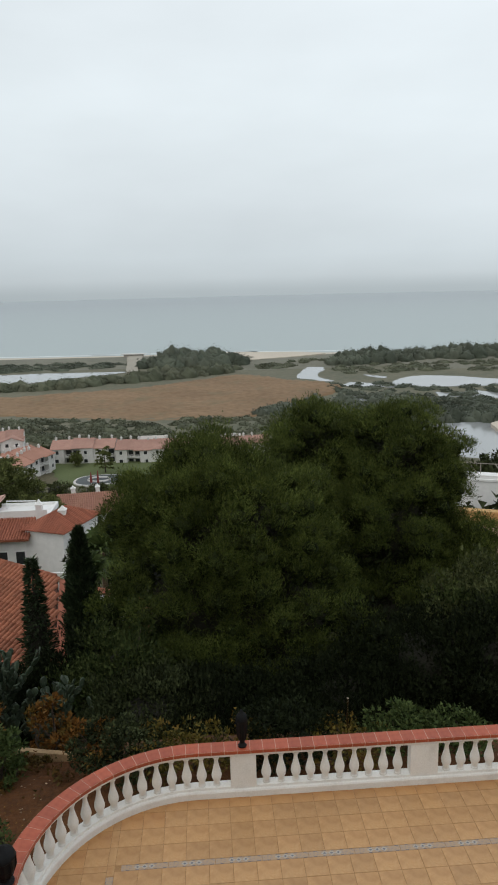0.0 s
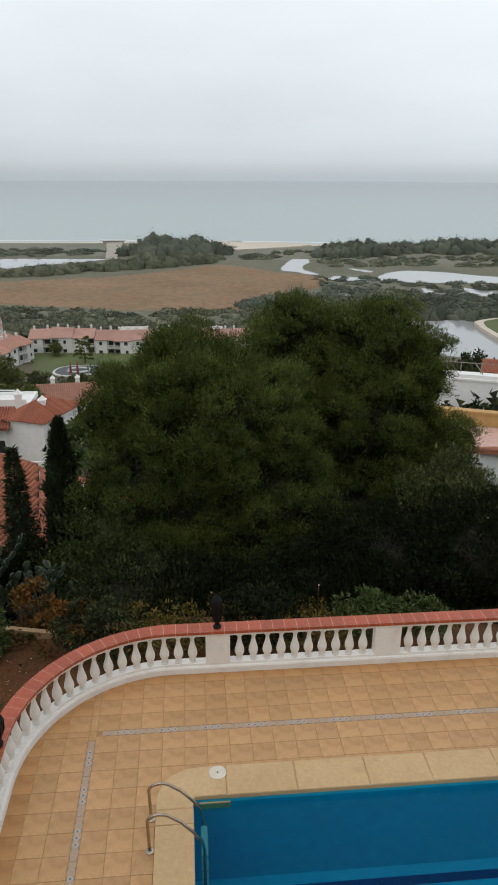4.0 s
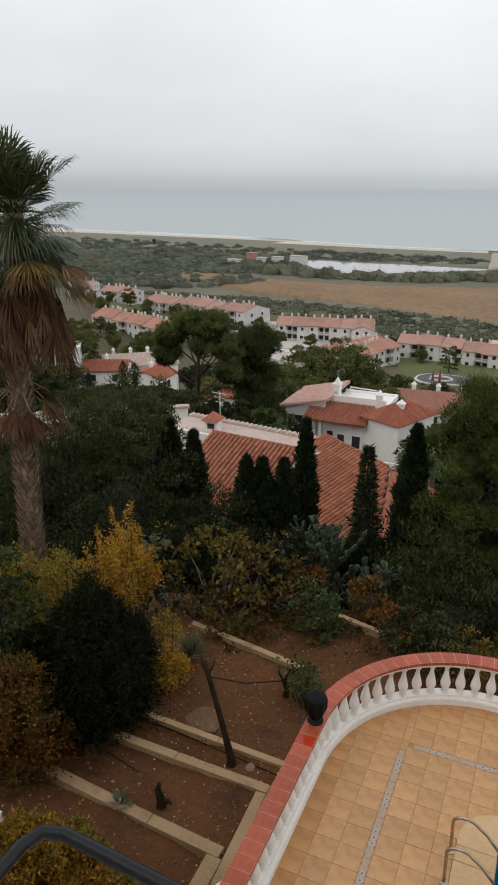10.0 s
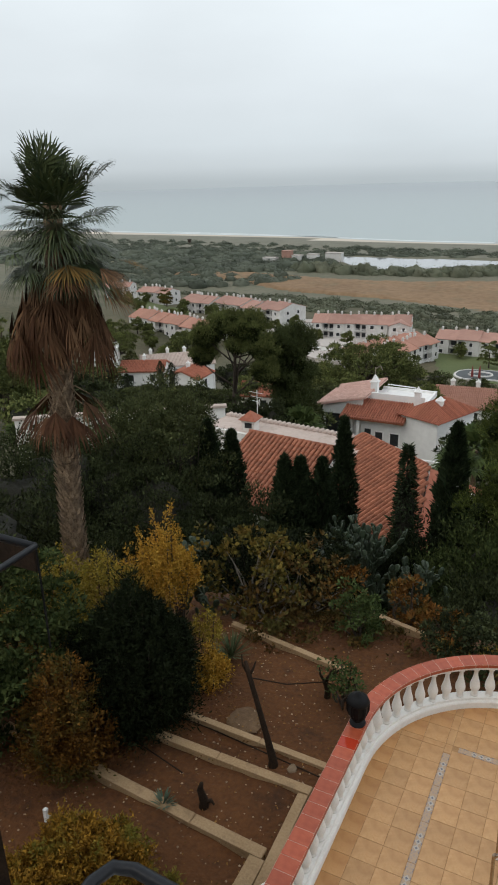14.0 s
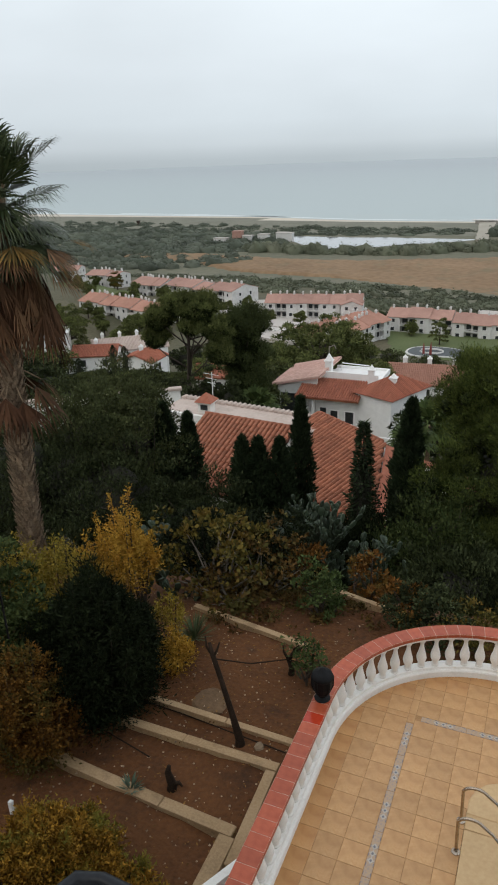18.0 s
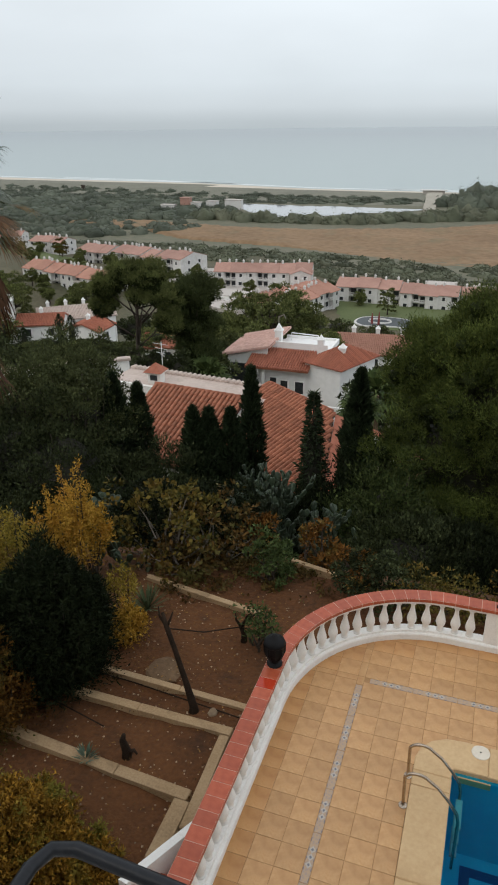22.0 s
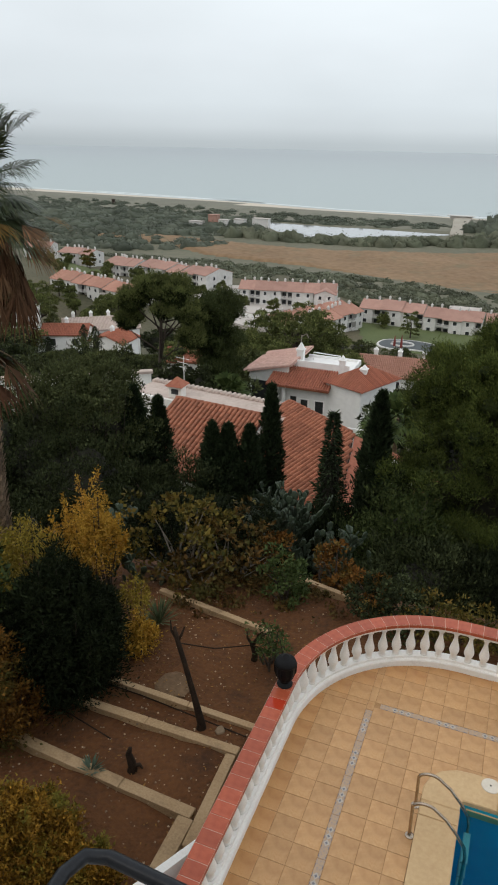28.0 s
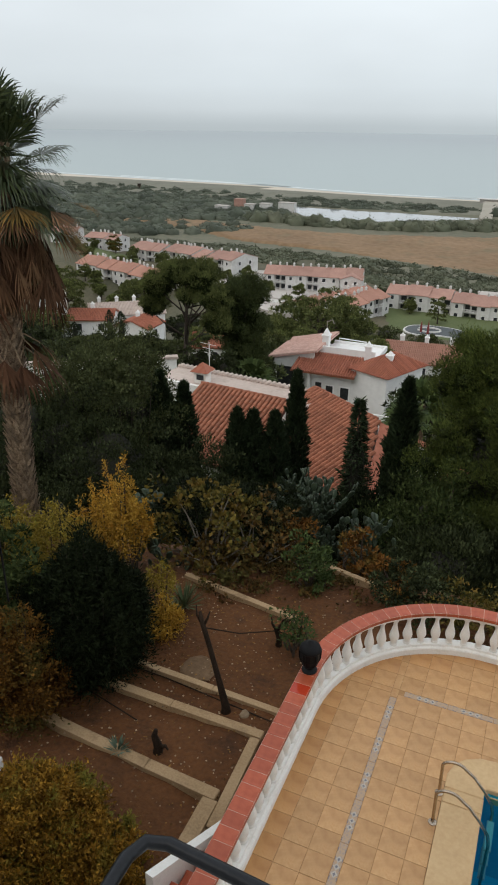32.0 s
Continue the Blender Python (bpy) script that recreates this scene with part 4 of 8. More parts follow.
corner = [(0.34, 7.36), (0.34, 7.50), (0.36, 7.53), (0.40, 7.54), (0.80, 7.54), (0.80, 8.055), (0.45, 8.055), (0.22, 8.03), (0.03, 7.93), (-0.10, 7.78), (-0.165, 7.58), (-0.165, 7.36)]
slab(corner[::-1])
cx = 0.803
for w in (0.985, 1.02, 0.91, 1.0, 1.0, 1.0, 1.0, 0.9):
    slab([(cx, 7.535), (cx + w - 0.003, 7.535), (cx + w - 0.003, 8.055), (cx, 8.055)])
    cx += w
cy = 7.354
for w in (0.24, 1.35, 1.0, 1.0, 0.9):
    slab([(-0.165, cy - w + 0.003), (0.345, cy - w + 0.003), (0.345, cy), (-0.165, cy)])
    cy -= w
for k in range(4):
    slab([(8.285, 7.53 - 1.08 * (k + 1) + 0.006), (8.8, 7.53 - 1.08 * (k + 1) + 0.006), (8.8, 7.53 - 1.08 * k), (8.285, 7.53 - 1.08 * k)])
for k in range(9):
    slab([(-0.165 + k, 2.7), (0.828 + k, 2.7), (0.828 + k, 2.865), (-0.165 + k, 2.865)])

# Skimmer lid
lid = thing("skimmer_lid", "round white plastic skimmer lid in the pool coping", "lid", (0.69, 7.92, 0.022))
part("disc", Buf().lathe([(0.125, 0.0), (0.125, 0.006), (0.115, 0.011), (0.02, 0.012), (0.012, 0.006)], 28), mat("aged_plastic", (0.60, 0.53, 0.43), (0.68, 0.61, 0.51), 5, 50, 0.45, 0.05), lid)
part("knob", Buf().lathe([(0.010, 0.006), (0.010, 0.014), (0.004, 0.016)], 8), M_BLACK, lid)

# Ladder
ladder = thing("pool_ladder", "stainless steel pool ladder with pale plastic steps", "ladder", (-0.216, 7.0, 0.0))
for dy in (-0.238, 0.238):
    pts = []
    for k in range(6):
        pts.append((0.0 - 0.01 * k / 5, dy, 0.16 * k - 0.02))
    for k in range(1, 8):
        t = math.radians(180 - 22 * k)
        pts.append((0.145 + 0.15 * math.cos(t), dy, 0.62 + 0.15 * math.sin(t) + 0.15))
    pts += [(0.40, dy, 0.70), (0.55, dy, 0.42), (0.66, dy, 0.16), (0.69, dy, -0.05), (0.69, dy, -0.5), (0.69, dy, -1.0)]
    pts = [(p[0], p[1], p[2] * (0.66 if p[2] > 0 else 0.9)) for p in pts]
    part("handrail", Buf().tube(pts, 0.021, 10), M_STEEL, ladder, smooth=True)
    part("flange", Buf().lathe([(0.055, 0.0), (0.055, 0.012), (0.03, 0.022), (0.024, 0.03)], 18, 0.0, dy), M_STEEL, ladder, "round steel foot flange")
for k, z in enumerate((-0.16, -0.42, -0.68)):
    part("step", Buf().block(0.645, -0.225, z - 0.03, 0.735, 0.225, z, 0.008), mat("grey_plastic_step", (0.30, 0.30, 0.29), (0.40, 0.40, 0.385), 5, 50, 0.4, 0.05), ladder, "pale grey plastic ladder step")

# ---- balustrade ----
CAPZ = 0.84
BCX, BCY, BR = 0.053, 7.90, 2.33   # corner of the balustrade's centre line
bal = thing("balustrade", "white balustrade with turned balusters and a red clay coping", "balustrade", kind="structure")


def along_path(u):
    """Place and turn along the balustrade's centre line: up the straight side, round the corner, along the far side."""
    R = BR
    straight = BCY - 1.0
    arc = R * math.pi / 2
    if u < straight:
        return (BCX - R, 1.0 + u, 90)
    if u < straight + arc:
        t = math.pi - (u - straight) / R
        return (BCX + R * math.cos(t), BCY + R * math.sin(t), math.degrees(t) - 90)
    w = u - straight - arc
    return (BCX + w, BCY + R, 0)


U_ARC0, U_ARC1 = BCY - 1.0, BCY - 1.0 + BR * math.pi / 2
U_END = U_ARC1 + 12.0


def sweep(section, u0, u1, step):
    """A profile (offset outwards, height) carried along the balustrade."""
    n = max(1, int(round((u1 - u0) / step)))
    v, f, m = [], [], len(section)
    for i in range(n + 1):
        x, y, a = along_path(u0 + (u1 - u0) * i / n)
        ox, oy = -math.sin(math.radians(a)), math.cos(math.radians(a))
        v += [(x + ox * o, y + oy * o, z) for o, z in section]
    for i in range(n):
        for k in range(m):
            j = (k + 1) % m
            f.append((i * m + k, (i + 1) * m + k, (i + 1) * m + j, i * m + j))
    f += [tuple(range(m)), tuple(n * m + k for k in range(m))[::-1]]
    return v, f


kerb = Buf().add(*sweep([(-0.128, -0.02), (-0.128, 0.10), (-0.115, 0.12), (-0.085, 0.128), (-0.08, 0.165), (0.08, 0.165), (0.12, 0.13), (0.12, -0.02)], 0, U_END, 0.16))
part("plinth", kerb, M_WHITE, bal)
beam = Buf().add(*sweep([(-0.075, 0.705), (-0.095, 0.725), (-0.095, 0.775), (0.09, 0.775), (0.09, 0.725), (0.075, 0.705)], 0, U_END, 0.16))
part("top_rail", beam, M_WHITE, bal)
skirt = Buf().add(*sweep([(-0.08, -2.4), (-0.08, -0.02), (0.115, -0.02), (0.115, -2.4)], 0, U_END, 0.3))
part("retaining_wall", skirt, M_WHITE, bal)
mort = Buf().add(*sweep([(-0.128, 0.778), (-0.128, CAPZ - 0.003), (0.128, CAPZ - 0.003), (0.128, 0.778)], 0, U_END, 0.16))
part("mortar_bed", mort, M_JOINT, bal, "pale mortar in the coping joints")
profile = [(0.062, 0.19), (0.062, 0.215), (0.045, 0.225), (0.055, 0.24), (0.05, 0.262), (0.058, 0.29), (0.078, 0.345), (0.082, 0.39), (0.073, 0.45), (0.052, 0.53), (0.036, 0.61), (0.031, 0.66), (0.034, 0.70), (0.05, 0.715), (0.05, 0.735), (0.038, 0.745), (0.055, 0.76), (0.055, 0.777)]
baluster = Buf().lathe([(r, 0.165 + (z - 0.19) * 0.921) for r, z in profile], 12).mesh("baluster", M_WHITE, True)
POSTS = [(U_ARC1 + a - BCX, U_ARC1 + b - BCX) for a, b in ((0.60, 1.01), (3.51, 3.965), (6.46, 6.9), (9.4, 9.84))]
u = 0.15
while u < U_END - 0.1:
    if not any(a - 0.07 < u < b + 0.07 for a, b in POSTS):
        x, y, a = along_path(u)
        part("baluster", baluster, None, bal, at=pose(x, y, 0, 0, 0, a))
    nxt = u + 0.2385
    for a, b in POSTS:
        if u < a <= nxt + 0.09:
            nxt = b + 0.165
    u = nxt
for a, b in POSTS:
    x0, x1 = a - U_ARC1 + BCX, b - U_ARC1 + BCX
    part("post", Buf().box(x0, BCY + BR - 0.085, 0.12, x1, BCY + BR + 0.085, 0.76), M_WHITE, bal, "plain white rendered post")
n_cap = int(U_END / 0.204)
cap_mesh = None
for i in range(n_cap):
    u0, u1 = i * 0.204 + 0.004, (i + 1) * 0.204 - 0.004
    x, y, a = along_path((u0 + u1) / 2)
    m_ = Matrix(pose(x, y, 0, 0, 0, a)).inverted()
    on_arc = U_ARC0 - 0.2 < u0 < U_ARC1 + 0.2
    if on_arc or cap_mesh is None:
        v, f = sweep([(-0.132, 0.782), (-0.132, CAPZ - 0.012), (-0.124, CAPZ), (0.124, CAPZ), (0.132, CAPZ - 0.012), (0.132, 0.782)], u0, u1, 0.11)
        me = Buf().add([m_ @ Vector(p) for p in v], f).mesh("coping_tile", M_CAP)
        if not on_arc:
            cap_mesh = me
    else:
        me = cap_mesh
    ct = part("coping_tile", me, None, bal, at=pose(x, y, 0, 0, 0, a))
    if 7.38 < y < 7.62 and x < -2:
        ct.data = me.copy()
        ct.data.materials[0] = M_WETCAP
        ct["label"] = "wet glossy red coping tile"


def lantern(x, y, z, size=1.0):
    ob = thing("lantern", "black iron garden lantern standing on the balustrade coping", "lantern", (x, y, z), 20, group="lanterns on the balustrade")
    s = size
    part("base", Buf().lathe([(0.13 * s, 0), (0.135 * s, 0.02 * s), (0.10 * s, 0.04 * s), (0.075 * s, 0.06 * s), (0.08 * s, 0.10 * s), (0.12 * s, 0.125 * s), (0.135 * s, 0.15 * s)], 14), M_BLACK, ob)
    part("glass", Buf().lathe([(0.13 * s, 0.15 * s), (0.165 * s, 0.26 * s), (0.172 * s, 0.43 * s)], 8), M_BLACK, ob, "blackened glass")
    for k in range(6):
        t = 2 * math.pi * k / 6
        c, d = math.cos(t), math.sin(t)
        part("cage_bar", Buf().tube([(0.13 * s * c, 0.13 * s * d, 0.15 * s), (0.175 * s * c, 0.175 * s * d, 0.26 * s), (0.18 * s * c, 0.18 * s * d, 0.43 * s)], 0.010 * s, 5), M_BLACK, ob)
    part("hood", Buf().lathe([(0.185 * s, 0.42 * s), (0.19 * s, 0.44 * s), (0.165 * s, 0.50 * s), (0.115 * s, 0.54 * s), (0.06 * s, 0.56 * s), (0.045 * s, 0.59 * s), (0.005 * s, 0.61 * s)], 12), M_BLACK, ob, smooth=True)
    return ob


lantern(-2.28, 7.84, CAPZ, 0.87)
lantern(0.80, 10.22, CAPZ, 0.85).scale = (0.62, 0.62, 1.25)

# ---- the balcony of the house, where the view is taken ----
house_wall = part("wall_south", Buf().box(-9, -1.9, -3, 14, -1.5, 9.6), M_WHITE)
tagged(house_wall, "white rendered house wall behind the balcony", "wall", kind="structure")
slab_ob = part("balcony_floor", Buf().box(-0.42, -1.5, 6.1, 3.4, 0.62, 6.3), M_WHITE)
tagged(slab_ob, "concrete balcony slab", "balcony floor", kind="structure")
rail = thing("balcony_railing", "black painted iron balcony railing with thin bars", "railing", (0, 0, 0))
RX, RY, RZ = -0.282, 0.534, 7.382
hr = Buf()
hr.tube([(RX, -1.5, RZ), (RX, RY - 0.035, RZ), (RX + 0.010, RY - 0.010, RZ), (RX + 0.035, RY - 0.002, RZ), (3.3, RY - 0.197, RZ)], 0.0082, 10)
part("handrail", hr, M_RAIL, rail, smooth=True)
part("bottom_rail", Buf().tube([(RX, -1.5, 6.42), (RX, RY, 6.42), (3.3, RY - 0.197, 6.42)], 0.010, 6), M_RAIL, rail)
bar = Buf().tube([(0, 0, 6.3), (0, 0, RZ - 0.005)], 0.0055, 6).mesh("bar", M_RAIL)
for k in range(11):
    part("bar", bar, None, rail, at=pose(RX, RY - 0.75 - 0.115 * k, 0))
for k in range(23):
    part("bar", bar, None, rail, at=pose(RX + 0.95 + 0.115 * k, RY - 0.055 * (0.95 + 0.115 * k), 0))

# A lower landing with its own railing beside the stair
landing = thing("landing_railing", "black iron railing round a small stair landing", "railing", (-3.42, 3.48, 0))
FAR_END, NEAR_END = (-2.4, 0.0), (0.0, -1.9)
for a, b in (((0, 0), FAR_END), ((0, 0), NEAR_END)):
    part("handrail", Buf().tube([(a[0], a[1], 5.60), (b[0], b[1], 5.60)], 0.026, 8), M_RAIL, landing, smooth=True)
    for k in range(4):
        t = k / 3
        part("bar", Buf().tube([(a[0] + (b[0] - a[0]) * t, a[1] + (b[1] - a[1]) * t, 4.7), (a[0] + (b[0] - a[0]) * t, a[1] + (b[1] - a[1]) * t, 5.59)], 0.009, 5), M_RAIL, landing)
part("mesh_panel", Buf().prism([(-0.02, -0.01), (-0.02, 0.01), (FAR_END[0], FAR_END[1] + 0.01), (FAR_END[0], FAR_END[1] - 0.01)][::-1], 5.38, 5.56), M_DEADWOOD, landing, "dark wire mesh panel")
tagged(part("landing_floor", Buf().prism([(-5.1, 1.95), (-4.6, 2.7), (-5.9, 3.4), (-6.6, 3.0)], 4.5, 4.7).prism([(-5.2, 2.3), (-4.2, 3.3), (-5.6, 3.6), (-6.2, 3.0)], -1.5, 4.5), M_DEADWOOD), "small dark landing on a masonry pier", "landing", kind="structure")

# ---- garden ----
GZ0 = -0.87


def kerb_line(pts, w, h, n, label):
    """A low garden kerb of cast lengths along a line."""
    ob = thing("garden_kerb", label, "kerb")
    pts = [Vector((*p, 0)) for p in pts]
    for a, b in zip(pts[:-1], pts[1:]):
        d = (b - a).normalized()
        s = Vector((-d.y, d.x, 0)) * w / 2
        m = max(1, int(round((b - a).length / n)))
        for k in range(m):
            p, q = a.lerp(b, k / m) + d * 0.004, a.lerp(b, (k + 1) / m) - d * 0.004
            poly = [(v.x, v.y) for v in (p - s, q - s, q + s, p + s)]
            part("kerb_length", Buf().prism(poly, GZ0 - 0.35, GZ0 + h, 0.012), M_KERB, ob)
    return ob


kerb_line([(-2.6, 8.45), (-5.75, 8.55)], 0.12, 0.07, 1.55, "narrow tan concrete garden kerb")
kerb_line([(-3.0, 7.89), (-6.3, 7.91)], 0.16, 0.075, 1.65, "tan concrete garden kerb with a return")
kerb_line([(-3.09, 7.80), (-3.03, 6.1)], 0.16, 0.07, 1.7, "tan concrete kerb beside the terrace wall")
kerb_line([(-3.18, 6.60), (-4.4, 6.67), (-6.6, 6.84), (-8.4, 6.92)], 0.19, 0.075, 2.0, "broad tan concrete garden kerb")
kerb_line([(-3.24, 6.50), (-3.24, 5.55)], 0.24, 0.09, 1.0, "thick tan masonry kerb by the steps")
kerb_line([(-3.5, 10.86), (-4.7, 11.06), (-6.2, 11.3)], 0.13, 0.07, 1.4, "pale garden kerb under the shrubs")
kerb_line([(-2.3, 12.6), (-3.6, 12.9)], 0.12, 0.06, 1.4, "pale garden kerb below the shrubs")

steps = thing("garden_steps", "garden steps with white sides and red clay treads", "steps")
for k in range(6):
    y1 = 5.55 - 0.28 * k
    z = -0.34 + 0.14 * k
    part("step", Buf().block(-2.70 - 0.05 * k, y1 - 0.28, GZ0 - 0.3, -2.46, y1, z, 0.012), M_CAP, steps, "red clay stair tread")
SA, SB = (-2.76, 5.84, -0.20), (-3.01, 4.43, 0.50)
sx_, sy_ = SB[0] - SA[0], SB[1] - SA[1]
sl_ = math.hypot(sx_, sy_)
nx_, ny_ = -sy_ / sl_ * 0.11, sx_ / sl_ * 0.11
sidew = Buf().add([(SA[0], SA[1], -1.3), (SB[0], SB[1], -1.3), (SB[0] + nx_, SB[1] + ny_, -1.3), (SA[0] + nx_, SA[1] + ny_, -1.3), SA, SB, (SB[0] + nx_, SB[1] + ny_, SB[2]), (SA[0] + nx_, SA[1] + ny_, SA[2])], [(0, 1, 2, 3), (7, 6, 5, 4), (4, 5, 1, 0), (5, 6, 2, 1), (6, 7, 3, 2), (7, 4, 0, 3)])
part("side_wall", sidew, M_WHITE, steps, "white sloping side wall")

rng1 = np.random.default_rng(11)


def rock(name, x, y, z, sx, sy, sz, seed, label, category, material=None, group=""):
    bm = bmesh.new()
    bmesh.ops.create_icosphere(bm, subdivisions=2, radius=1)
    r = random.Random(seed)
    off = Vector((r.uniform(0, 9), r.uniform(0, 9), r.uniform(0, 9)))
    for v in bm.verts:
        k = 1 + 0.35 * noise.noise(v.co * 1.3 + off) + 0.15 * noise.noise(v.co * 3 + off)
        v.co = Vector((v.co.x * sx * k, v.co.y * sy * k, v.co.z * sz * k))
    me = bpy.data.meshes.new(name)
    bm.to_mesh(me)
    bm.free()
    me.materials.append(material or M_ROCK)
    ob = part(name, me, None)
    ob.matrix_basis = pose(x, y, z, 0, 0, r.uniform(0, 360))
    return tagged(ob, label, category, group)


rock("boulder", -4.65, 8.9, GZ0 - 0.01, 0.34, 0.36, 0.05, 4, "flat tan boulder sunk in the soil", "boulder", mat("earthy_rock", (0.10, 0.056, 0.026), (0.17, 0.105, 0.055), 2, 14, 0.9, 0.8, bump_dist=0.03, stain=(0.09, 0.05, 0.025)))
rock("stone", -3.45, 8.2, GZ0 + 0.03, 0.10, 0.08, 0.06, 8, "small pale garden stone", "stone")
# pebbles and dry leaves on the soil
PX = rng1.uniform(-8.5, -2.7, 900)
PY = rng1.uniform(5.2, 12.0, 900)
peb = Buf()
for x, y in zip(PX, PY):
    s = rng1.uniform(0.008, 0.024)
    a = rng1.uniform(0, 6.28)
    c, d = math.cos(a) * s, math.sin(a) * s
    z = gz(x, y) + 0.05
    peb.add([(x + c, y + d, z), (x - d, y + c, z + s * 0.3), (x - c, y - d, z), (x + d, y - c, z + s * 0.2), (x, y, z + s)], [(0, 1, 4), (1, 2, 4), (2, 3, 4), (3, 0, 4)])
tagged(part("pebbles", peb, mat("pale_pebbles", (0.20, 0.13, 0.08), (0.42, 0.32, 0.22), 2, 30, 0.9, 0.1, 0.4, island=True)), "pale pebbles and dry leaves scattered on the soil", "pebbles", kind="stuff")

LX, LY = rng1.uniform(-7.5, -2.6, 1500), rng1.uniform(5.6, 11.4, 1500)
lit = Buf()
for x, y in zip(LX, LY):
    if y < 8.4 and rng1.uniform() < 0.55:
        continue
    w, a = rng1.uniform(0.012, 0.032), rng1.uniform(0, 6.28)
    c, d = math.cos(a) * w, math.sin(a) * w
    z = gz(x, y) + 0.055
    lit.add([(x - c, y - d, z), (x + d * 0.5, y - c * 0.5, z + w * rng1.uniform(0.1, 0.6)), (x + c, y + d, z), (x - d * 0.5, y + c * 0.5, z + w * rng1.uniform(0.0, 0.4))], [(0, 1, 2, 3)])
tagged(part("fallen_leaves", lit, leaf_mat("dry_fallen_leaves", (0.06, 0.030, 0.010), (0.24, 0.13, 0.04), 1.0, 0.4)), "dry yellow and brown leaves fallen on the soil", "leaf litter", kind="stuff")

dead = thing("dead_trunk", "leaning dark dead tree trunk with a short fork", "tree trunk", (-3.78, 8.17, GZ0))
part("stem", Buf().tube([(0.02, -0.02, -0.2), (0, 0, 0.10), (-0.14, 0.05, 0.55), (-0.32, 0.11, 1.08), (-0.48, 0.16, 1.52), (-0.54, 0.18, 1.74)], [0.12, 0.070, 0.050, 0.043, 0.042, 0.026], 9), M_DEADWOOD, dead, smooth=True)
part("fork", Buf().tube([(-0.48, 0.16, 1.48), (-0.42, 0.20, 1.62), (-0.38, 0.22, 1.76)], [0.03, 0.022, 0.012], 6).tube([(-0.50, 0.17, 1.52), (-0.58, 0.15, 1.68), (-0.60, 0.17, 1.86)], [0.026, 0.018, 0.01], 6), M_DEADWOOD, dead, smooth=True)
stump = thing("vine_stump", "short dark vine stump in the bed", "stump", (-4.40, 6.98, GZ0))
part("stem", Buf().tube([(0, 0, -0.15), (0.02, 0, 0.12), (-0.05, 0.02, 0.3), (-0.02, 0.03, 0.42)], [0.10, 0.07, 0.05, 0.03], 8).tube([(0, 0, 0.08), (0.14, 0.02, 0.16), (0.2, 0.0, 0.12)], [0.04, 0.03, 0.015], 6), M_DEADWOOD, stump, smooth=True)
for run in (((-3.0, 8.22, 0.05), (-3.9, 8.28, 0.07), (-5.0, 8.38, 0.06), (-6.2, 8.42, 0.06)), ((-5.0, 7.35, 0.06), (-5.9, 7.55, 0.06), (-7.0, 7.75, 0.06))):
    tagged(part("irrigation_hose", Buf().tube([(x, y, GZ0 + z) for x, y, z in run], 0.012, 6), M_DEADWOOD), "thin dark irrigation hose lying on the soil", "hose")
tagged(part("training_wire", Buf().tube([(-4.26, 8.33, GZ0 + 1.46), (-3.95, 9.1, GZ0 + 0.86), (-3.62, 10.08, GZ0 + 0.30), (-2.9, 10.02, GZ0 + 0.28)], 0.011, 6), M_DEADWOOD), "dark wire tied from the dead trunk to the vine", "wire")
gp = thing("garden_post", "short pale marker post in the bed", "post", (-6.4, 5.75, GZ0))
part("stake", Buf().block(-0.03, -0.03, -0.1, 0.03, 0.03, 0.22, 0.006), M_PLAST, gp)
pole = thing("garden_pole", "thin pale metal pole behind the balustrade", "pole", (2.92, 12.36, -0.9))
part("shaft", Buf().tube([(0, 0, -0.6), (0.02, 0, 1.1)], [0.022, 0.02], 8), M_STEEL, pole)

# ---- houses ----
def tiled_plane(parent, origin, right, down, width, length, pieces, material=None, pitch=0.24, course=0.38, label="", hip=0.0):
    """A roof slope of clay barrel tiles. origin: the ridge's first corner; right: along the ridge; down: down the slope."""
    right, down = Vector(right).normalized(), Vector(down).normalized()
    up = right.cross(down)
    if up.z < 0:
        up = -up
    o = Vector(origin)
    nc, nr = max(1, int(width / pitch)), max(1, int(length / course))
    pw, cl = width / nc, length / nr
    base = Buf()
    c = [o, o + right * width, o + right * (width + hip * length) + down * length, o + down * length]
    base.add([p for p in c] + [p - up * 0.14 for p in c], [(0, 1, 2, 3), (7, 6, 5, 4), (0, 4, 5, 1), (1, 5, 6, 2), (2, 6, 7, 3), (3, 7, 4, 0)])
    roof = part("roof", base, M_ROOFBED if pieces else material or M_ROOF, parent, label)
    seg = 6

    def tile_verts(org):
        v, f = [], []
        for j, (along, lift, wide) in enumerate(((-0.03, 0.008, 0.37), (cl + 0.02, 0.034, 0.42))):
            for k in range(seg + 1):
                t = math.pi * k / seg
                v.append(org + down * along + right * (math.cos(t) * pw * wide) + up * (math.sin(t) * pw * 0.50 + lift))
        m = seg + 1
        f = [(k, k + 1, m + k + 1, m + k) for k in range(seg)] + [tuple(range(m, 2 * m))]
        return v, f

    if pieces:
        me = Buf().add(*tile_verts(Vector((0, 0, 0)))).mesh("roof_tile", material or M_ROOF, False)
        for i in range(nc + int(hip * length / pw)):
            for j in range(nr):
                if pw * (i + 0.5) > width + hip * cl * (j + 0.5):
                    continue
                p = o + right * (pw * (i + 0.5)) + down * (cl * j)
                part("roof_tile", me, None, roof, at=Matrix.Translation(p))
    else:
        buf = Buf()
        for i in range(nc):
            for j in range(nr):
                buf.add(*tile_verts(o + right * (pw * (i + 0.5)) + down * (cl * j)))
        tagged(part("roof_tiles", buf, material or M_ROOFJ, roof), kind="stuff")
    return roof


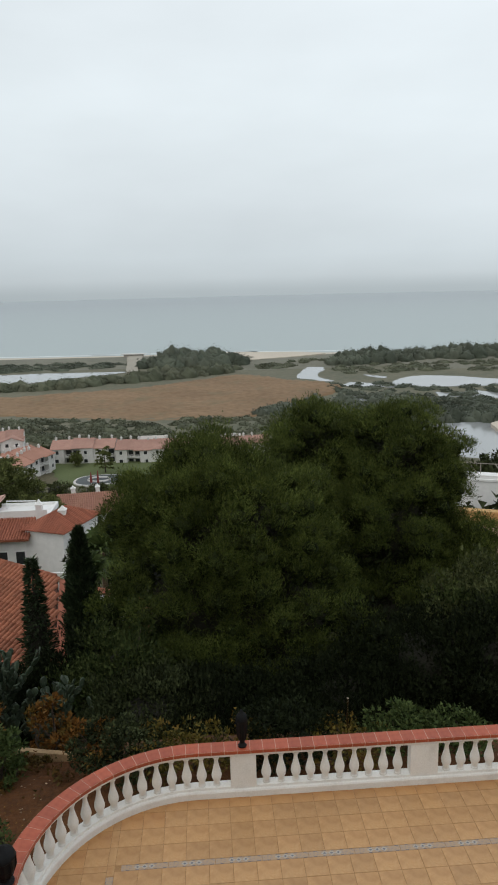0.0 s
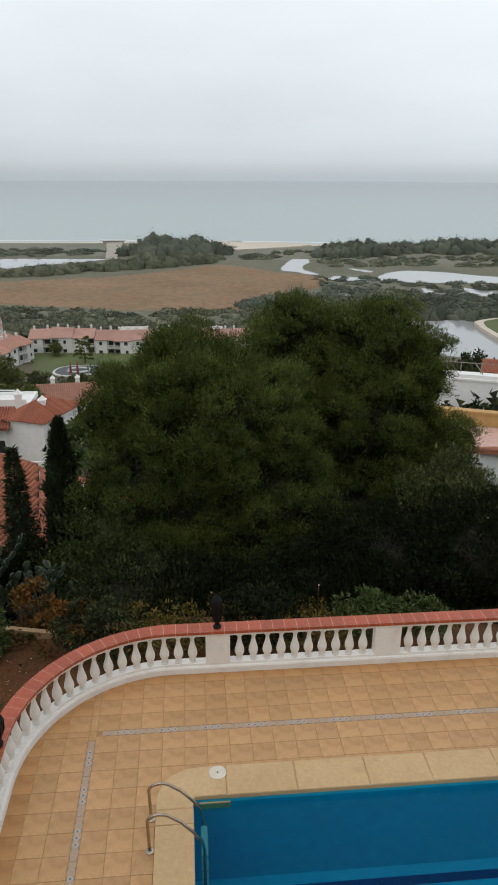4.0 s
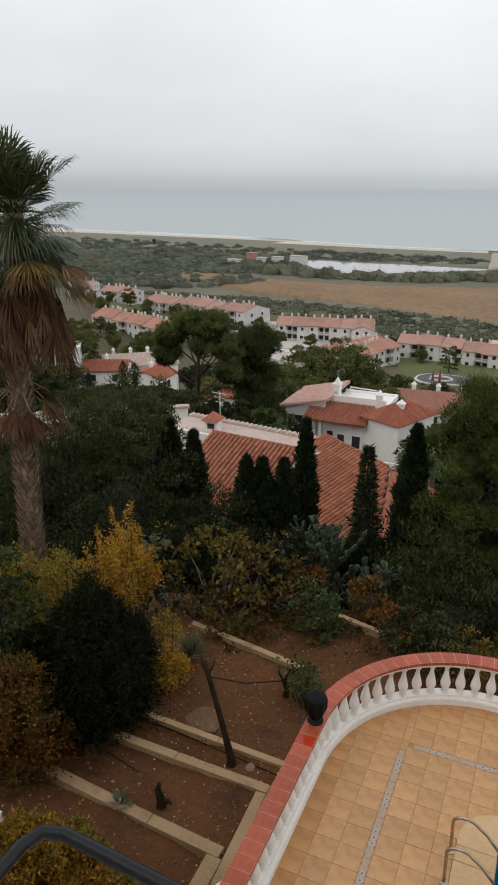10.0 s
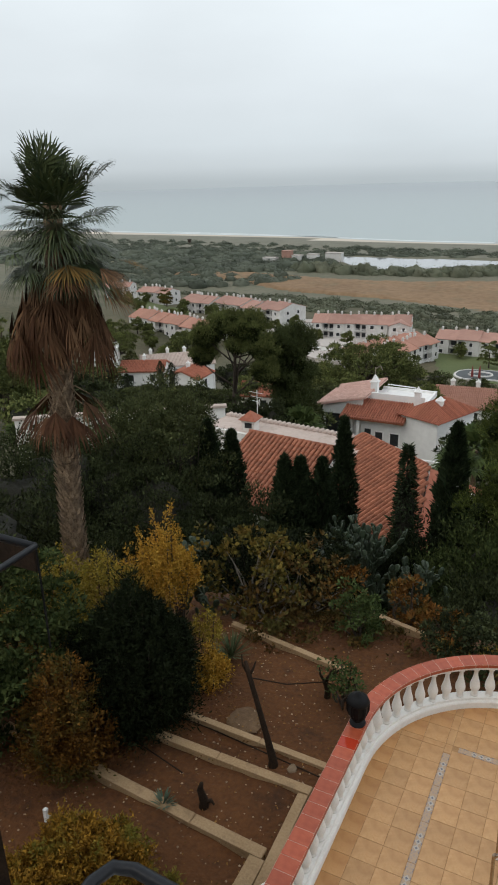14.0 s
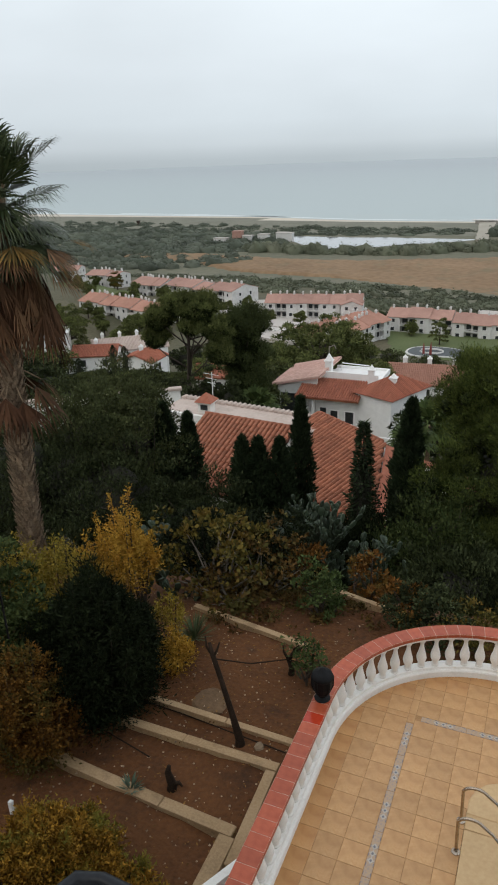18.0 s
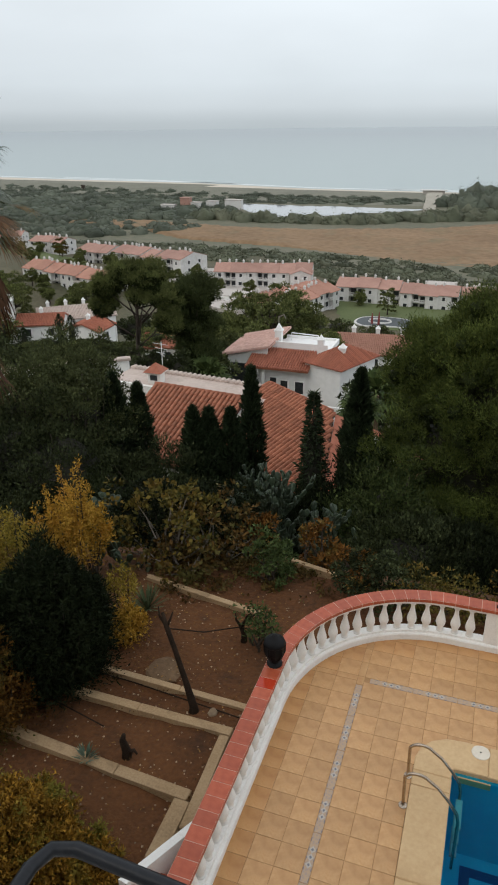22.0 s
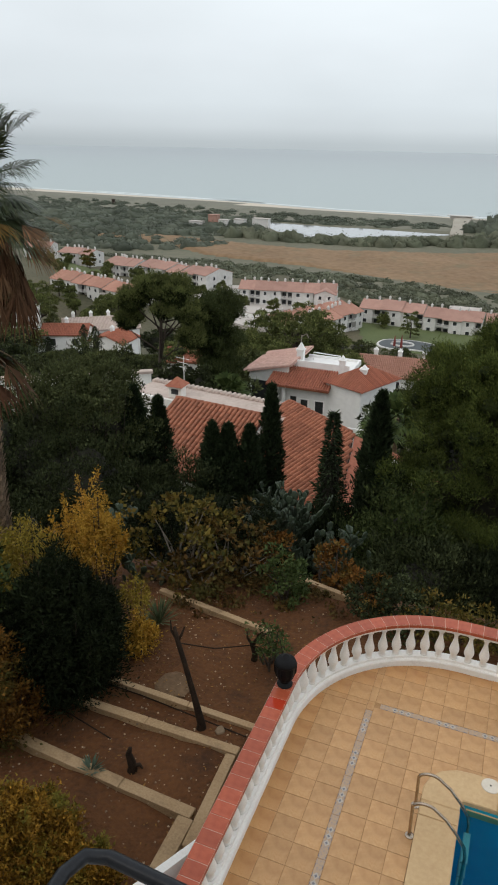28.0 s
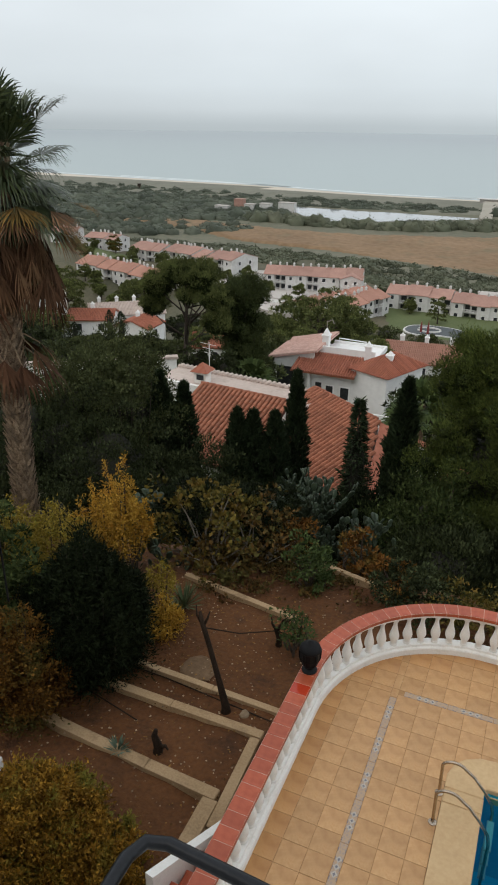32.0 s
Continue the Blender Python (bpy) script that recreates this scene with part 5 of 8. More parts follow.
def window(parent, x, y, z, w, h, face=(0, -1), deep=0.12):
    """A window set in a wall: frame, sill and a dark pane. face: the way it looks out, in the house's own axes."""
    fx, fy = face
    rx, ry = -fy, fx

    def bx(buf, a0, a1, d0, d1, z0, z1):
        xs = sorted((x + rx * a0 + fx * d0, x + rx * a1 + fx * d1))
        ys = sorted((y + ry * a0 + fy * d0, y + ry * a1 + fy * d1))
        return buf.box(xs[0], ys[0], z0, xs[1], ys[1], z1)

    fr = Buf()
    t = 0.07
    for a0, a1, z0, z1 in ((-w / 2 - t, -w / 2, z, z + h), (w / 2, w / 2 + t, z, z + h), (-w / 2 - t, w / 2 + t, z + h, z + h + t), (-w / 2 - 0.1, w / 2 + 0.1, z - 0.08, z)):
        bx(fr, a0, a1, -0.05, 0.07, z0, z1)
    ob = part("window", fr, M_FARWHITE, parent)
    part("pane", bx(Buf(), -w / 2, w / 2, -0.05, 0.02, z, z + h), M_GLASSY, ob)
    return ob


def chimney(parent, x, y, z, h=1.3, s=0.28, material=None):
    ob = part("chimney", Buf().box(x - s, y - s, z - 0.6, x + s, y + s, z + h * 0.8).box(x - s * 1.25, y - s * 1.25, z + h * 0.8, x + s * 1.25, y + s * 1.25, z + h * 0.88), material or M_FARWHITE, parent, "white chimney")
    part("chimney_cap", Buf().add([(x - s, y - s, z + h * 0.88), (x + s, y - s, z + h * 0.88), (x + s, y + s, z + h * 0.88), (x - s, y + s, z + h * 0.88), (x, y, z + h * 1.25)], [(0, 1, 4), (1, 2, 4), (2, 3, 4), (3, 0, 4)]), material or M_FARWHITE, ob)
    return ob


def hip_roof(parent, x0, y0, x1, y1, z, rise, at):
    """A hipped roof of tile columns that run up to the hips and the ridge."""
    w, d = x1 - x0, y1 - y0
    half = min(w, d) / 2
    base = Buf().add([(x0, y0, z), (x1, y0, z), (x1, y1, z), (x0, y1, z), (x0 + half, y0 + half, z + rise), (x1 - half, y1 - half, z + rise)], [(0, 1, 4), (1, 2, 5, 4), (2, 3, 5), (3, 0, 4, 5), (3, 2, 1, 0)] if d >= w else [(0, 1, 5, 4), (1, 2, 5), (2, 3, 4, 5), (3, 0, 4), (3, 2, 1, 0)])
    roof = part("roof", base, M_ROOFJ, parent, "red clay hipped roof", at=at)
    cols = Buf()
    p = 0.24
    for (ax, ay), (dx, dy), (ux, uy), ln in (((x0, y0), (1, 0), (0, 1), w), ((x1, y0), (0, 1), (-1, 0), d), ((x1, y1), (-1, 0), (0, -1), w), ((x0, y1), (0, -1), (1, 0), d)):
        for k in range(int(ln / p)):
            t = (k + 0.5) * p
            run = min(t, ln - t, half)
            a = (ax + dx * t, ay + dy * t, z + 0.03)
            b = (a[0] + ux * run, a[1] + uy * run, z + rise * run / half + 0.03)
            cols.tube([a, b], p * 0.36, 5)
    tagged(part("roof_tiles", cols, M_ROOFJ, roof), kind="stuff")
    return roof


# The nearest house below the garden
nh = thing("tiled_house", "white house with a weathered orange clay tile roof below the garden", "house", (0, 0, 0))


def wedge(x0, x1, y0, y1, zf, zb, z0=-12):
    return Buf().add([(x0, y0, z0), (x1, y0, z0), (x1, y1, z0), (x0, y1, z0), (x0, y0, zf), (x1, y0, zf), (x1, y1, zb), (x0, y1, zb)], [(3, 2, 1, 0), (4, 5, 6, 7), (0, 1, 5, 4), (1, 2, 6, 5), (2, 3, 7, 6), (3, 0, 4, 7)])


NHA, NHB = pose(-15.6, 30.62, 0, 0, 0, -6.3), pose(-10.15, 32.43, 0, 0, 0, -36.25)
part("wall", wedge(0.1, 4.95, -4.6, 0.2, -6.1, -4.5), M_WHITE, nh, at=NHA)
part("wall", wedge(-0.4, 8.6, -4.0, 0.2, -6.1, -4.5), M_WHITE, nh, at=NHB)
tiled_plane(nh, (-15.7, 30.63, -4.2), (0.994, -0.11, 0), (-0.11, -0.994, -0.35), 5.1, 5.1, True, label="orange barrel tile roof slope")
tiled_plane(nh, (-10.35, 32.57, -4.2), (0.806, -0.591, 0), (-0.591, -0.806, -0.40), 5.1, 4.7, True, label="orange barrel tile roof slope", hip=0.92)
part("hip_slope", Buf().add([(4.95, 0.05, -4.22), (9.2, -4.4, -6.0), (9.2, 3.6, -6.0)], [(0, 1, 2)]), M_ROOFJ, nh, "orange tiled hip", at=NHB)
rme = Buf().tube([(0, 0, 0), (0.41, 0, 0.025)], 0.11, 8).mesh("ridge_tile", M_ROOF, True)
for k in range(12):
    part("ridge_tile", rme, None, nh, at=NHA @ pose(-0.1 + 0.4 * k, 0.05, -4.17))
    part("ridge_tile", rme, None, nh, at=NHB @ pose(-0.1 + 0.4 * k, 0.05, -4.17))
part("flat_roof", Buf().box(-3.2, 0.16, -4.8, 5.6, 2.55, -4.5), M_PALEROOF, nh, "pale pink flat roof strip", at=NHA)
eme = Buf().tube([(0, 0, 0), (0, 0.42, -0.03)], 0.12, 8).mesh("edge_tile", M_PALEROOF, True)
for k in range(30):
    part("edge_tile", eme, None, nh, at=NHA @ pose(-3.1 + 0.29 * k, 2.35, -4.45))
part("parapet", Buf().box(-4.4, 0.1, -7, -0.4, 0.3, -4.42), M_WHITE, nh, "low white parapet", at=NHA)
part("rear_wall", Buf().box(-3.2, 0.3, -12, 5.4, 2.5, -4.8), M_WHITE, nh, at=NHA)
hat = part("chimney", Buf().box(-16.5, 31.4, -4.8, -15.8, 32.0, -3.95).box(-16.6, 31.3, -3.95, -15.7, 32.1, -3.88), M_WHITE, nh, "white chimney with a little tiled roof")
part("chimney_roof", Buf().add([(-16.65, 31.2, -3.86), (-15.65, 31.2, -3.86), (-15.65, 32.2, -3.86), (-16.65, 32.2, -3.86), (-16.15, 31.7, -3.4)], [(0, 1, 4), (1, 2, 4), (2, 3, 4), (3, 0, 4), (3, 2, 1, 0)]), M_ROOFJ, hat)
# Dark slab on the solid chimney face, drawn as the hole's shade.
part("flue_shade", Buf().box(-16.35, 31.37, -4.3, -15.95, 31.41, -4.02), M_GLASSY, hat)
ant = Buf().tube([(-16.7, 33.6, -4.9), (-16.7, 33.6, -2.9)], 0.02, 6)
for k, (z, w) in enumerate(((-3.0, 0.5), (-3.25, 0.4), (-3.5, 0.3))):
    ant.tube([(-16.7 - w, 33.6, z), (-16.7 + w, 33.4, z)], 0.012, 5)
part("roof_aerial", ant, M_PLAST, nh)

# The long white garden wall beyond the hedge
gwall = thing("garden_wall", "long white rendered garden wall with a tiled top", "wall", (-21.0, 37.6, 0.75), 34)
part("wall", Buf().box(-13, -0.15, -14, 0, 0.15, -6.3), M_WHITE, gwall)
part("wall_cap", Buf().box(-13.1, -0.25, -6.3, 0.1, 0.25, -6.15), M_PALEROOF, gwall)

# The white villa
villa = thing("white_villa", "white two-storey villa with red clay roofs and a flat roof terrace", "villa", (-17.5, 64.5, -19.0))
part("wall", Buf().box(-6.7, -1.6, -4, -2.6, 5.0, 5.7).box(-3.6, -0.6, -4, 2.6, 5.0, 5.9), M_FARWHITE, villa)
tiled_plane(villa, (-2.2, 5.3, 7.15), (0, -1, 0), (-1, 0, -0.24), 7.3, 5.1, False, M_ROOFPINK, label="pale pink roof slope")
part("gable_wall", Buf().add([(-6.7, -1.6, 5.7), (-2.6, -1.6, 5.7), (-2.6, -1.6, 6.85), (-6.7, -1.4, 5.7), (-2.6, -1.4, 5.7), (-2.6, -1.4, 6.85)], [(0, 1, 2), (5, 4, 3), (0, 2, 5, 3), (1, 4, 5, 2)]), M_FARWHITE, villa)
tiled_plane(villa, (-4.2, -0.2, 6.5), (1, 0, 0), (0, -1, -0.26), 6.2, 3.7, False, label="red clay porch roof")
part("porch_wall", Buf().box(-2.4, -2.6, -4, 2.0, -0.6, 5.4), M_FARWHITE, villa)
for x in (-3.9, -3.2, -2.5):
    part("porch_pillar", Buf().box(x - 0.14, -3.3, -3, x + 0.14, -3.0, 5.5), M_FARWHITE, villa)
part("flat_roof", Buf().box(-2.5, -0.3, 5.9, 3.0, 5.0, 6.15).box(-2.5, -0.3, 6.15, 3.0, -0.1, 7.2).box(-2.5, 4.8, 6.15, 3.0, 5.0, 6.4).box(2.8, -0.1, 6.15, 3.0, 4.8, 6.4), M_FARWHITE, villa, "white flat roof with a low parapet")
part("terrace_rail", Buf().tube([(-1.6, 3.4, 6.3), (-1.6, 3.4, 7.1), (1.2, 3.4, 7.0), (1.2, 3.4, 6.3)], 0.06, 6).tube([(-1.6, 3.4, 6.7), (1.2, 3.4, 6.65)], 0.04, 6), M_PLAST, villa)
wing = Matrix(pose(5.15, -4.2, 0, 0, 0, -23.5))
part("wing_wall", Buf().box(-4.0, 0, -4, 0, 5.6, 6.15), M_FARWHITE, villa, at=wing)
hip_roof(villa, -4.35, -0.35, 0.35, 5.95, 6.2, 1.25, wing)
chimney(villa, -2.3, 1.2, 6.3, 1.9, 0.33)
chimney(villa, 2.3, -0.1, 6.6, 1.3, 0.28)
chimney(villa, 4.7, -1.5, 6.6, 1.1, 0.3)
tvm = Buf().tube([(-2.3, 1.2, 8.4), (-2.3, 1.2, 9.3)], 0.05, 5).tube([(-2.3, 1.2, 9.2), (-1.8, 1.2, 9.5)], 0.05, 5).tube([(-1.8, 1.2, 9.5), (-1.6, 1.2, 9.1)], 0.05, 5)
part("weather_vane", tvm, M_PALE, villa)
window(villa, 0.9, -2.6, 2.9, 0.8, 1.2)
window(villa, -0.6, -2.6, 2.9, 0.7, 1.2)
part("doorway", Buf().box(-2.0, -2.65, 2.0, -1.4, -2.55, 4.3), M_GLASSY, villa)
# The wall is uncut; this dark slab stands for the shade inside.
part("carport_shade", Buf().box(-6.35, -1.66, 2.4, -3.8, -1.55, 5.1), M_GLASSY, villa, "dark slab for the shaded inside of a carport")
part("terrace_wall", Buf().box(1.2, -5.6, -4, 7.2, -5.35, 3.1).box(-8.5, -4.3, -4, 2.0, -4.05, 1.2), M_FARWHITE, villa)
side = Buf().add([(-11.5, -2.2, 0.0), (-6.7, -2.2, 3.0), (-6.7, -1.9, 3.0), (-11.5, -1.9, 0.0), (-11.5, -2.2, -4), (-6.7, -2.2, -4), (-6.7, -1.9, -4), (-11.5, -1.9, -4)], [(0, 1, 2, 3), (4, 5, 1, 0), (7, 3, 2, 6), (5, 6, 2, 1), (4, 0, 3, 7)])
part("stair_wall", side, M_FARWHITE, villa, "sloping white stair wall")


def simple_house(label, x, y, z, rz, w, d, h, roofs="gable", roof_mat=None, windows=2, chim=1, name="house"):
    """A white house with a tiled gable or flat roof, windows and chimneys; x, y, z: the middle of its front at the ground."""
    ob = thing(name, label, "house", (x, y, z), rz)
    part("wall", Buf().box(-w / 2, 0, -4, w / 2, d, h), M_FARWHITE, ob)
    if roofs == "gable":
        rise = d * 0.5 * 0.36
        gb = Buf().add([(-w / 2, 0, h), (-w / 2, d, h), (-w / 2, d / 2, h + rise), (w / 2, 0, h), (w / 2, d, h), (w / 2, d / 2, h + rise)], [(0, 2, 1), (3, 4, 5), (0, 1, 4, 3), (0, 3, 5, 2), (1, 2, 5, 4)])
        part("gable", gb, M_FARWHITE, ob)
        sl = math.hypot(d / 2 + 0.4, rise * (d / 2 + 0.4) / (d / 2))
        tiled_plane(ob, (-w / 2 - 0.3, d / 2, h + rise + 0.12), (1, 0, 0), (0, -1, -2 * rise / d), w + 0.6, sl, False, roof_mat or M_ROOFJ, pitch=0.27, course=0.5)
        tiled_plane(ob, (w / 2 + 0.3, d / 2, h + rise + 0.12), (-1, 0, 0), (0, 1, -2 * rise / d), w + 0.6, sl, False, roof_mat or M_ROOFJ, pitch=0.27, course=0.5)
        top = h + rise
    else:
        part("flat_roof", Buf().box(-w / 2 - 0.15, -0.15, h, w / 2 + 0.15, d + 0.15, h + 0.22), roof_mat or M_ROOFPINK, ob)
        top = h
    for k in range(windows):
        window(ob, -w / 2 + w * (k + 0.5) / windows, 0, h - 1.9, 1.0, 1.2)
    for k in range(chim):
        chimney(ob, -w / 2 + w * (k + 0.6) / (chim + 0.2), d * 0.55, top - 0.1, 1.2, 0.3)
    return ob


simple_house("white house with a red tiled roof beside a lawn", -15.6, 100.0, -27.7, 6, 11.5, 9, 4.1, "gable", M_ROOFORANGE, 3, 3)
simple_house("white house wing with an orange gable roof among trees", -65.2, 109.1, -30.4, 92, 6.0, 6.4, 4.4, "gable", M_ROOFJ, 1, 1)
simple_house("long low house with a faded pale roof among trees", -73.4, 113.0, -31.2, 38, 14.0, 8, 5.4, "gable", M_PALEROOF, 3, 4)
simple_house("white house wing with a red roof beside the palm", -76.0, 104.3, -29.8, 24, 8.0, 6.5, 4.7, "gable", M_ROOFJ, 2, 1)
simple_house("tall white house corner beside the palm", -81.6, 101.3, -30.4, 32, 4.4, 5, 9.6, "flat", M_FARWHITE, 1, 0)
simple_house("small red-roofed house behind the umbrella pine", -47.0, 96.0, -27.6, 20, 7, 7, 3.4, "gable", M_ROOFJ, 1, 1)
hs = simple_house("white house with a long railed roof terrace", 31.5, 66.0, -16.6, -22, 16, 2.6, 4.85, "flat", M_FARWHITE, 0, 0)
window(hs, -0.2, 0, 1.9, 0.7, 1.5)
window(hs, 2.4, 0, 3.0, 0.5, 0.5)
window(hs, 5.2, 0, 2.4, 1.0, 1.2)
part("parapet", Buf().box(-8.1, 0.0, 5.07, 8.1, 0.2, 5.45), M_FARWHITE, hs)
for k in range(9):
    part("post", Buf().tube([(-8 + 2 * k, 2.3, 5.0), (-8 + 2 * k, 2.3, 6.1)], 0.05, 6), M_PALE, hs)
part("rail", Buf().tube([(-8, 2.3, 6.1), (8, 2.3, 6.1)], 0.05, 6), M_PALE, hs)
for k in range(3):
    part("awning_strut", Buf().tube([(-7.6 + 2.5 * k, 2.3, 6.1), (-6.8 + 2.5 * k, 0.3, 5.5)], 0.05, 6), M_PALE, hs)
simple_house("house with a bright red clay roof and white gable", 19.9, 27.4, -11.0, 0, 9, 5.8, 5.4, "gable", M_ROOF, 2, 0)
simple_house("low house with a pale pink flat roof", 21.2, 37.2, -13.7, -22, 13, 4.0, 5.9, "flat", M_ROOFPINK, 1, 0)
tagged(part("ochre_wall", Buf().box(-7, -0.2, -6, 9, 0.2, 0.0).box(-7.1, -0.3, 0, 9.1, 0.3, 0.15), M_OCHRE, at=pose(22.9, 41.3, -6.75, 0, 0, -22)), "low ochre rendered boundary wall", "wall", kind="structure")
simple_house("small house with a red roof by the inlet", 62, 125, -31, -25, 12, 8, 3.2, "gable", M_ROOFJ, 2, 1)


# ---- holiday apartments ----
def apartments(label, p0, p1, z, depth, storeys, seed, bays=None, pitch=0.30, chims=None, roof_mat=None, cross=False):
    """A white block from p0 to p1 along its front: bays that step in depth and height, each with windows beside a recessed balcony, under tiled roofs with chimneys."""
    r = random.Random(seed)
    a, b = Vector(p0), Vector(p1)
    length = (b - a).length
    ob = thing("apartment_block", label, "apartment building", (a.x, a.y, z), math.degrees(math.atan2(b.y - a.y, b.x - a.x)), group="holiday apartment blocks")
    h, deep = 2.75 * storeys, 1.5
    bays = bays or max(2, int(length / 5.4))
    bw = length / bays
    for k in range(bays):
        x0, x1 = k * bw, (k + 1) * bw
        dz, dy = r.choice((0, 0, 0.35, -0.25)), r.choice((0, 0, 0.6, -0.5))
        lw = bw * 0.36
        l0 = x1 - lw if k % 2 == 0 else x0
        s0, s1 = (x0, x1 - lw) if k % 2 == 0 else (x0 + lw, x1)
        ht = h + dz
        part("wall", Buf().box(x0, dy + deep, -4, x1, depth, ht).box(s0, dy, -4, s1, dy + deep, ht).box(l0, dy, ht - 0.4, l0 + lw, dy + deep, ht), M_LIME, ob)
        for s in range(storeys):
            zf = 2.75 * s
            window(ob, (s0 + s1) / 2 + r.uniform(-0.3, 0.3), dy, zf + 0.95, r.choice((0.9, 1.15)), 1.15)
            bl = part("balcony", Buf().box(l0, dy - 0.12, zf - 0.12, l0 + lw, dy + deep, zf + 0.06), M_LIME, ob)
            part("opening", Buf().box(l0 + 0.35, dy + deep - 0.04, zf + 0.06, l0 + lw - 0.35, dy + deep + 0.02, zf + 2.0), M_GLASSY, bl, "dark balcony opening")
            rl = Buf().box(l0, dy - 0.1, zf + 0.82, l0 + lw, dy, zf + 0.92)
            for q in range(8):
                xx = l0 + lw * (q + 0.5) / 8
                rl.box(xx - 0.06, dy - 0.08, zf + 0.06, xx + 0.06, dy - 0.02, zf + 0.85)
            tagged(part("balcony_rail", rl, M_LIME, bl), kind="stuff")
        rise, ym = (depth - dy) / 2 * pitch, (depth + dy) / 2
        part("gable", Buf().add([(x0, dy, ht), (x0, depth, ht), (x0, ym, ht + rise), (x1, dy, ht), (x1, depth, ht), (x1, ym, ht + rise)], [(0, 2, 1), (3, 4, 5), (0, 1, 4, 3), (0, 3, 5, 2), (1, 2, 5, 4)]), M_LIME, ob)
        for ye in (dy - 0.45, depth + 0.45):
            zm, ze = ht + rise + 0.12, ht - 0.45 * pitch + 0.12
            v = [(x0 - 0.12, ym, zm), (x1 + 0.12, ym, zm), (x1 + 0.12, ye, ze), (x0 - 0.12, ye, ze)]
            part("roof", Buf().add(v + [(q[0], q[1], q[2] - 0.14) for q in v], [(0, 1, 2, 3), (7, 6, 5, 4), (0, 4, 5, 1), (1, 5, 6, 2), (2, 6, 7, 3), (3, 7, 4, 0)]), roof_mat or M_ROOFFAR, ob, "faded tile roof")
        for q in range(2 if chims is None else max(1, round(chims / bays))):
            chimney(ob, x0 + bw * (0.2 + 0.55 * q) + r.uniform(-0.4, 0.4), ym + (0.9 if (k + q) % 2 else -0.2), ht + rise * 0.8, 1.35, 0.3, M_LIME)
    if cross:
        cw, rz_ = 7.0, 7.0 / 2 * pitch
        xa, xb, ya = length - cw, length, -3.2
        part("wing_wall", Buf().box(xa, ya, -4, xb, 1.2, h), M_LIME, ob)
        part("wing_gable", Buf().add([(xa, ya, h), (xb, ya, h), (xa + cw / 2, ya, h + rz_), (xa, depth / 2, h), (xb, depth / 2, h), (xa + cw / 2, depth / 2, h + rz_)], [(0, 1, 2), (5, 4, 3), (0, 2, 5, 3), (1, 4, 5, 2), (0, 3, 4, 1)]), M_LIME, ob)
        for xe in (xa - 0.4, xb + 0.4):
            zm, ze = h + rz_ + 0.12, h - 0.4 * pitch + 0.12
            v = [(xa + cw / 2, ya - 0.3, zm), (xa + cw / 2, depth / 2, zm), (xe, depth / 2, ze), (xe, ya - 0.3, ze)]
            part("wing_roof", Buf().add(v + [(q[0], q[1], q[2] - 0.14) for q in v], [(0, 1, 2, 3), (7, 6, 5, 4), (0, 4, 5, 1), (1, 5, 6, 2), (2, 6, 7, 3), (3, 7, 4, 0)]), roof_mat or M_ROOFFAR, ob, "faded tile roof")
        for s in range(storeys):
            window(ob, xa + 1.9, ya, 2.75 * s + 0.95, 1.0, 1.15)
            window(ob, xa + 5.0, ya, 2.75 * s + 0.95, 1.0, 1.15)
    for y0 in (depth * 0.3, depth * 0.7):
        for s in range(storeys):
            window(ob, length, y0, 2.75 * s + 1.0, 1.0, 1.2, (1, 0))
    return ob


apartments("white two-storey apartment block with a pink roof", (-93.0, 229.5), (-60, 236), -45.6, 11, 2, 1, pitch=0.36, cross=True)
apartments("white apartment wing with an orange roof above the lawn", (-66.5, 198), (-52.0, 230), -48.6, 11, 2, 2, pitch=0.36, roof_mat=M_ROOFORANGE)
apartments("white apartment wing with an orange roof above the lawn", (-54.8, 198), (-47.2, 220), -49.4, 9, 3, 3, pitch=0.36, roof_mat=M_ROOFORANGE)
apartments("white apartment block with deep balconies by the lawn", (-49.5, 226), (-29, 225.5), -47.4, 11, 2, 4, pitch=0.36)
apartments("white apartment block with deep balconies by the lawn", (-28.6, 224.8), (-11, 224), -47.8, 11, 2, 14, pitch=0.36)
apartments("long white apartment block with a pink roof", (-10, 227), (22, 230), -48.6, 11, 2, 5)
apartments("long white terraced apartments with an orange roof", (-163, 219), (-124, 205.5), -45.9, 11, 2, 6, pitch=0.40, roof_mat=M_ROOFORANGE)
apartments("white terraced house with a pale roof", (-126, 214), (-113, 214), -46.2, 10, 2, 7, bays=2)
row = [(-167.2, 261.1), (-158.6, 258.2), (-147.8, 256.5), (-136.6, 252.4), (-124.3, 247.6), (-109.2, 240.4)]
for k, ((x0, y0), (x1, y1)) in enumerate(zip(row[:-1], row[1:])):
    apartments("stepped white terraced house with a pink roof", (x0, y0 - 2 * (k % 2)), (x0 + (x1 - x0) * 0.9, y0 + (y1 - y0) * 0.9 - 2 * (k % 2)), -46.6 + 0.4 * k, 13, 2, 20 + k, bays=2)
apartments("white terraced house at the end of the estate", (-216, 272), (-204, 275.7), -44.6, 10, 2, 10, bays=2)
apartments("white terraced house at the end of the estate", (-195, 269), (-178, 266.6), -45.0, 10, 2, 11, bays=3)
blob("lawn", [(-207, 268), (-189, 265), (-172, 257), (-157, 250), (-153, 240), (-166, 236), (-180, 240), (-196, 252)], -60, -43.2, M_LAWN, "grass bank between the terraced houses", "lawn", 0.5)
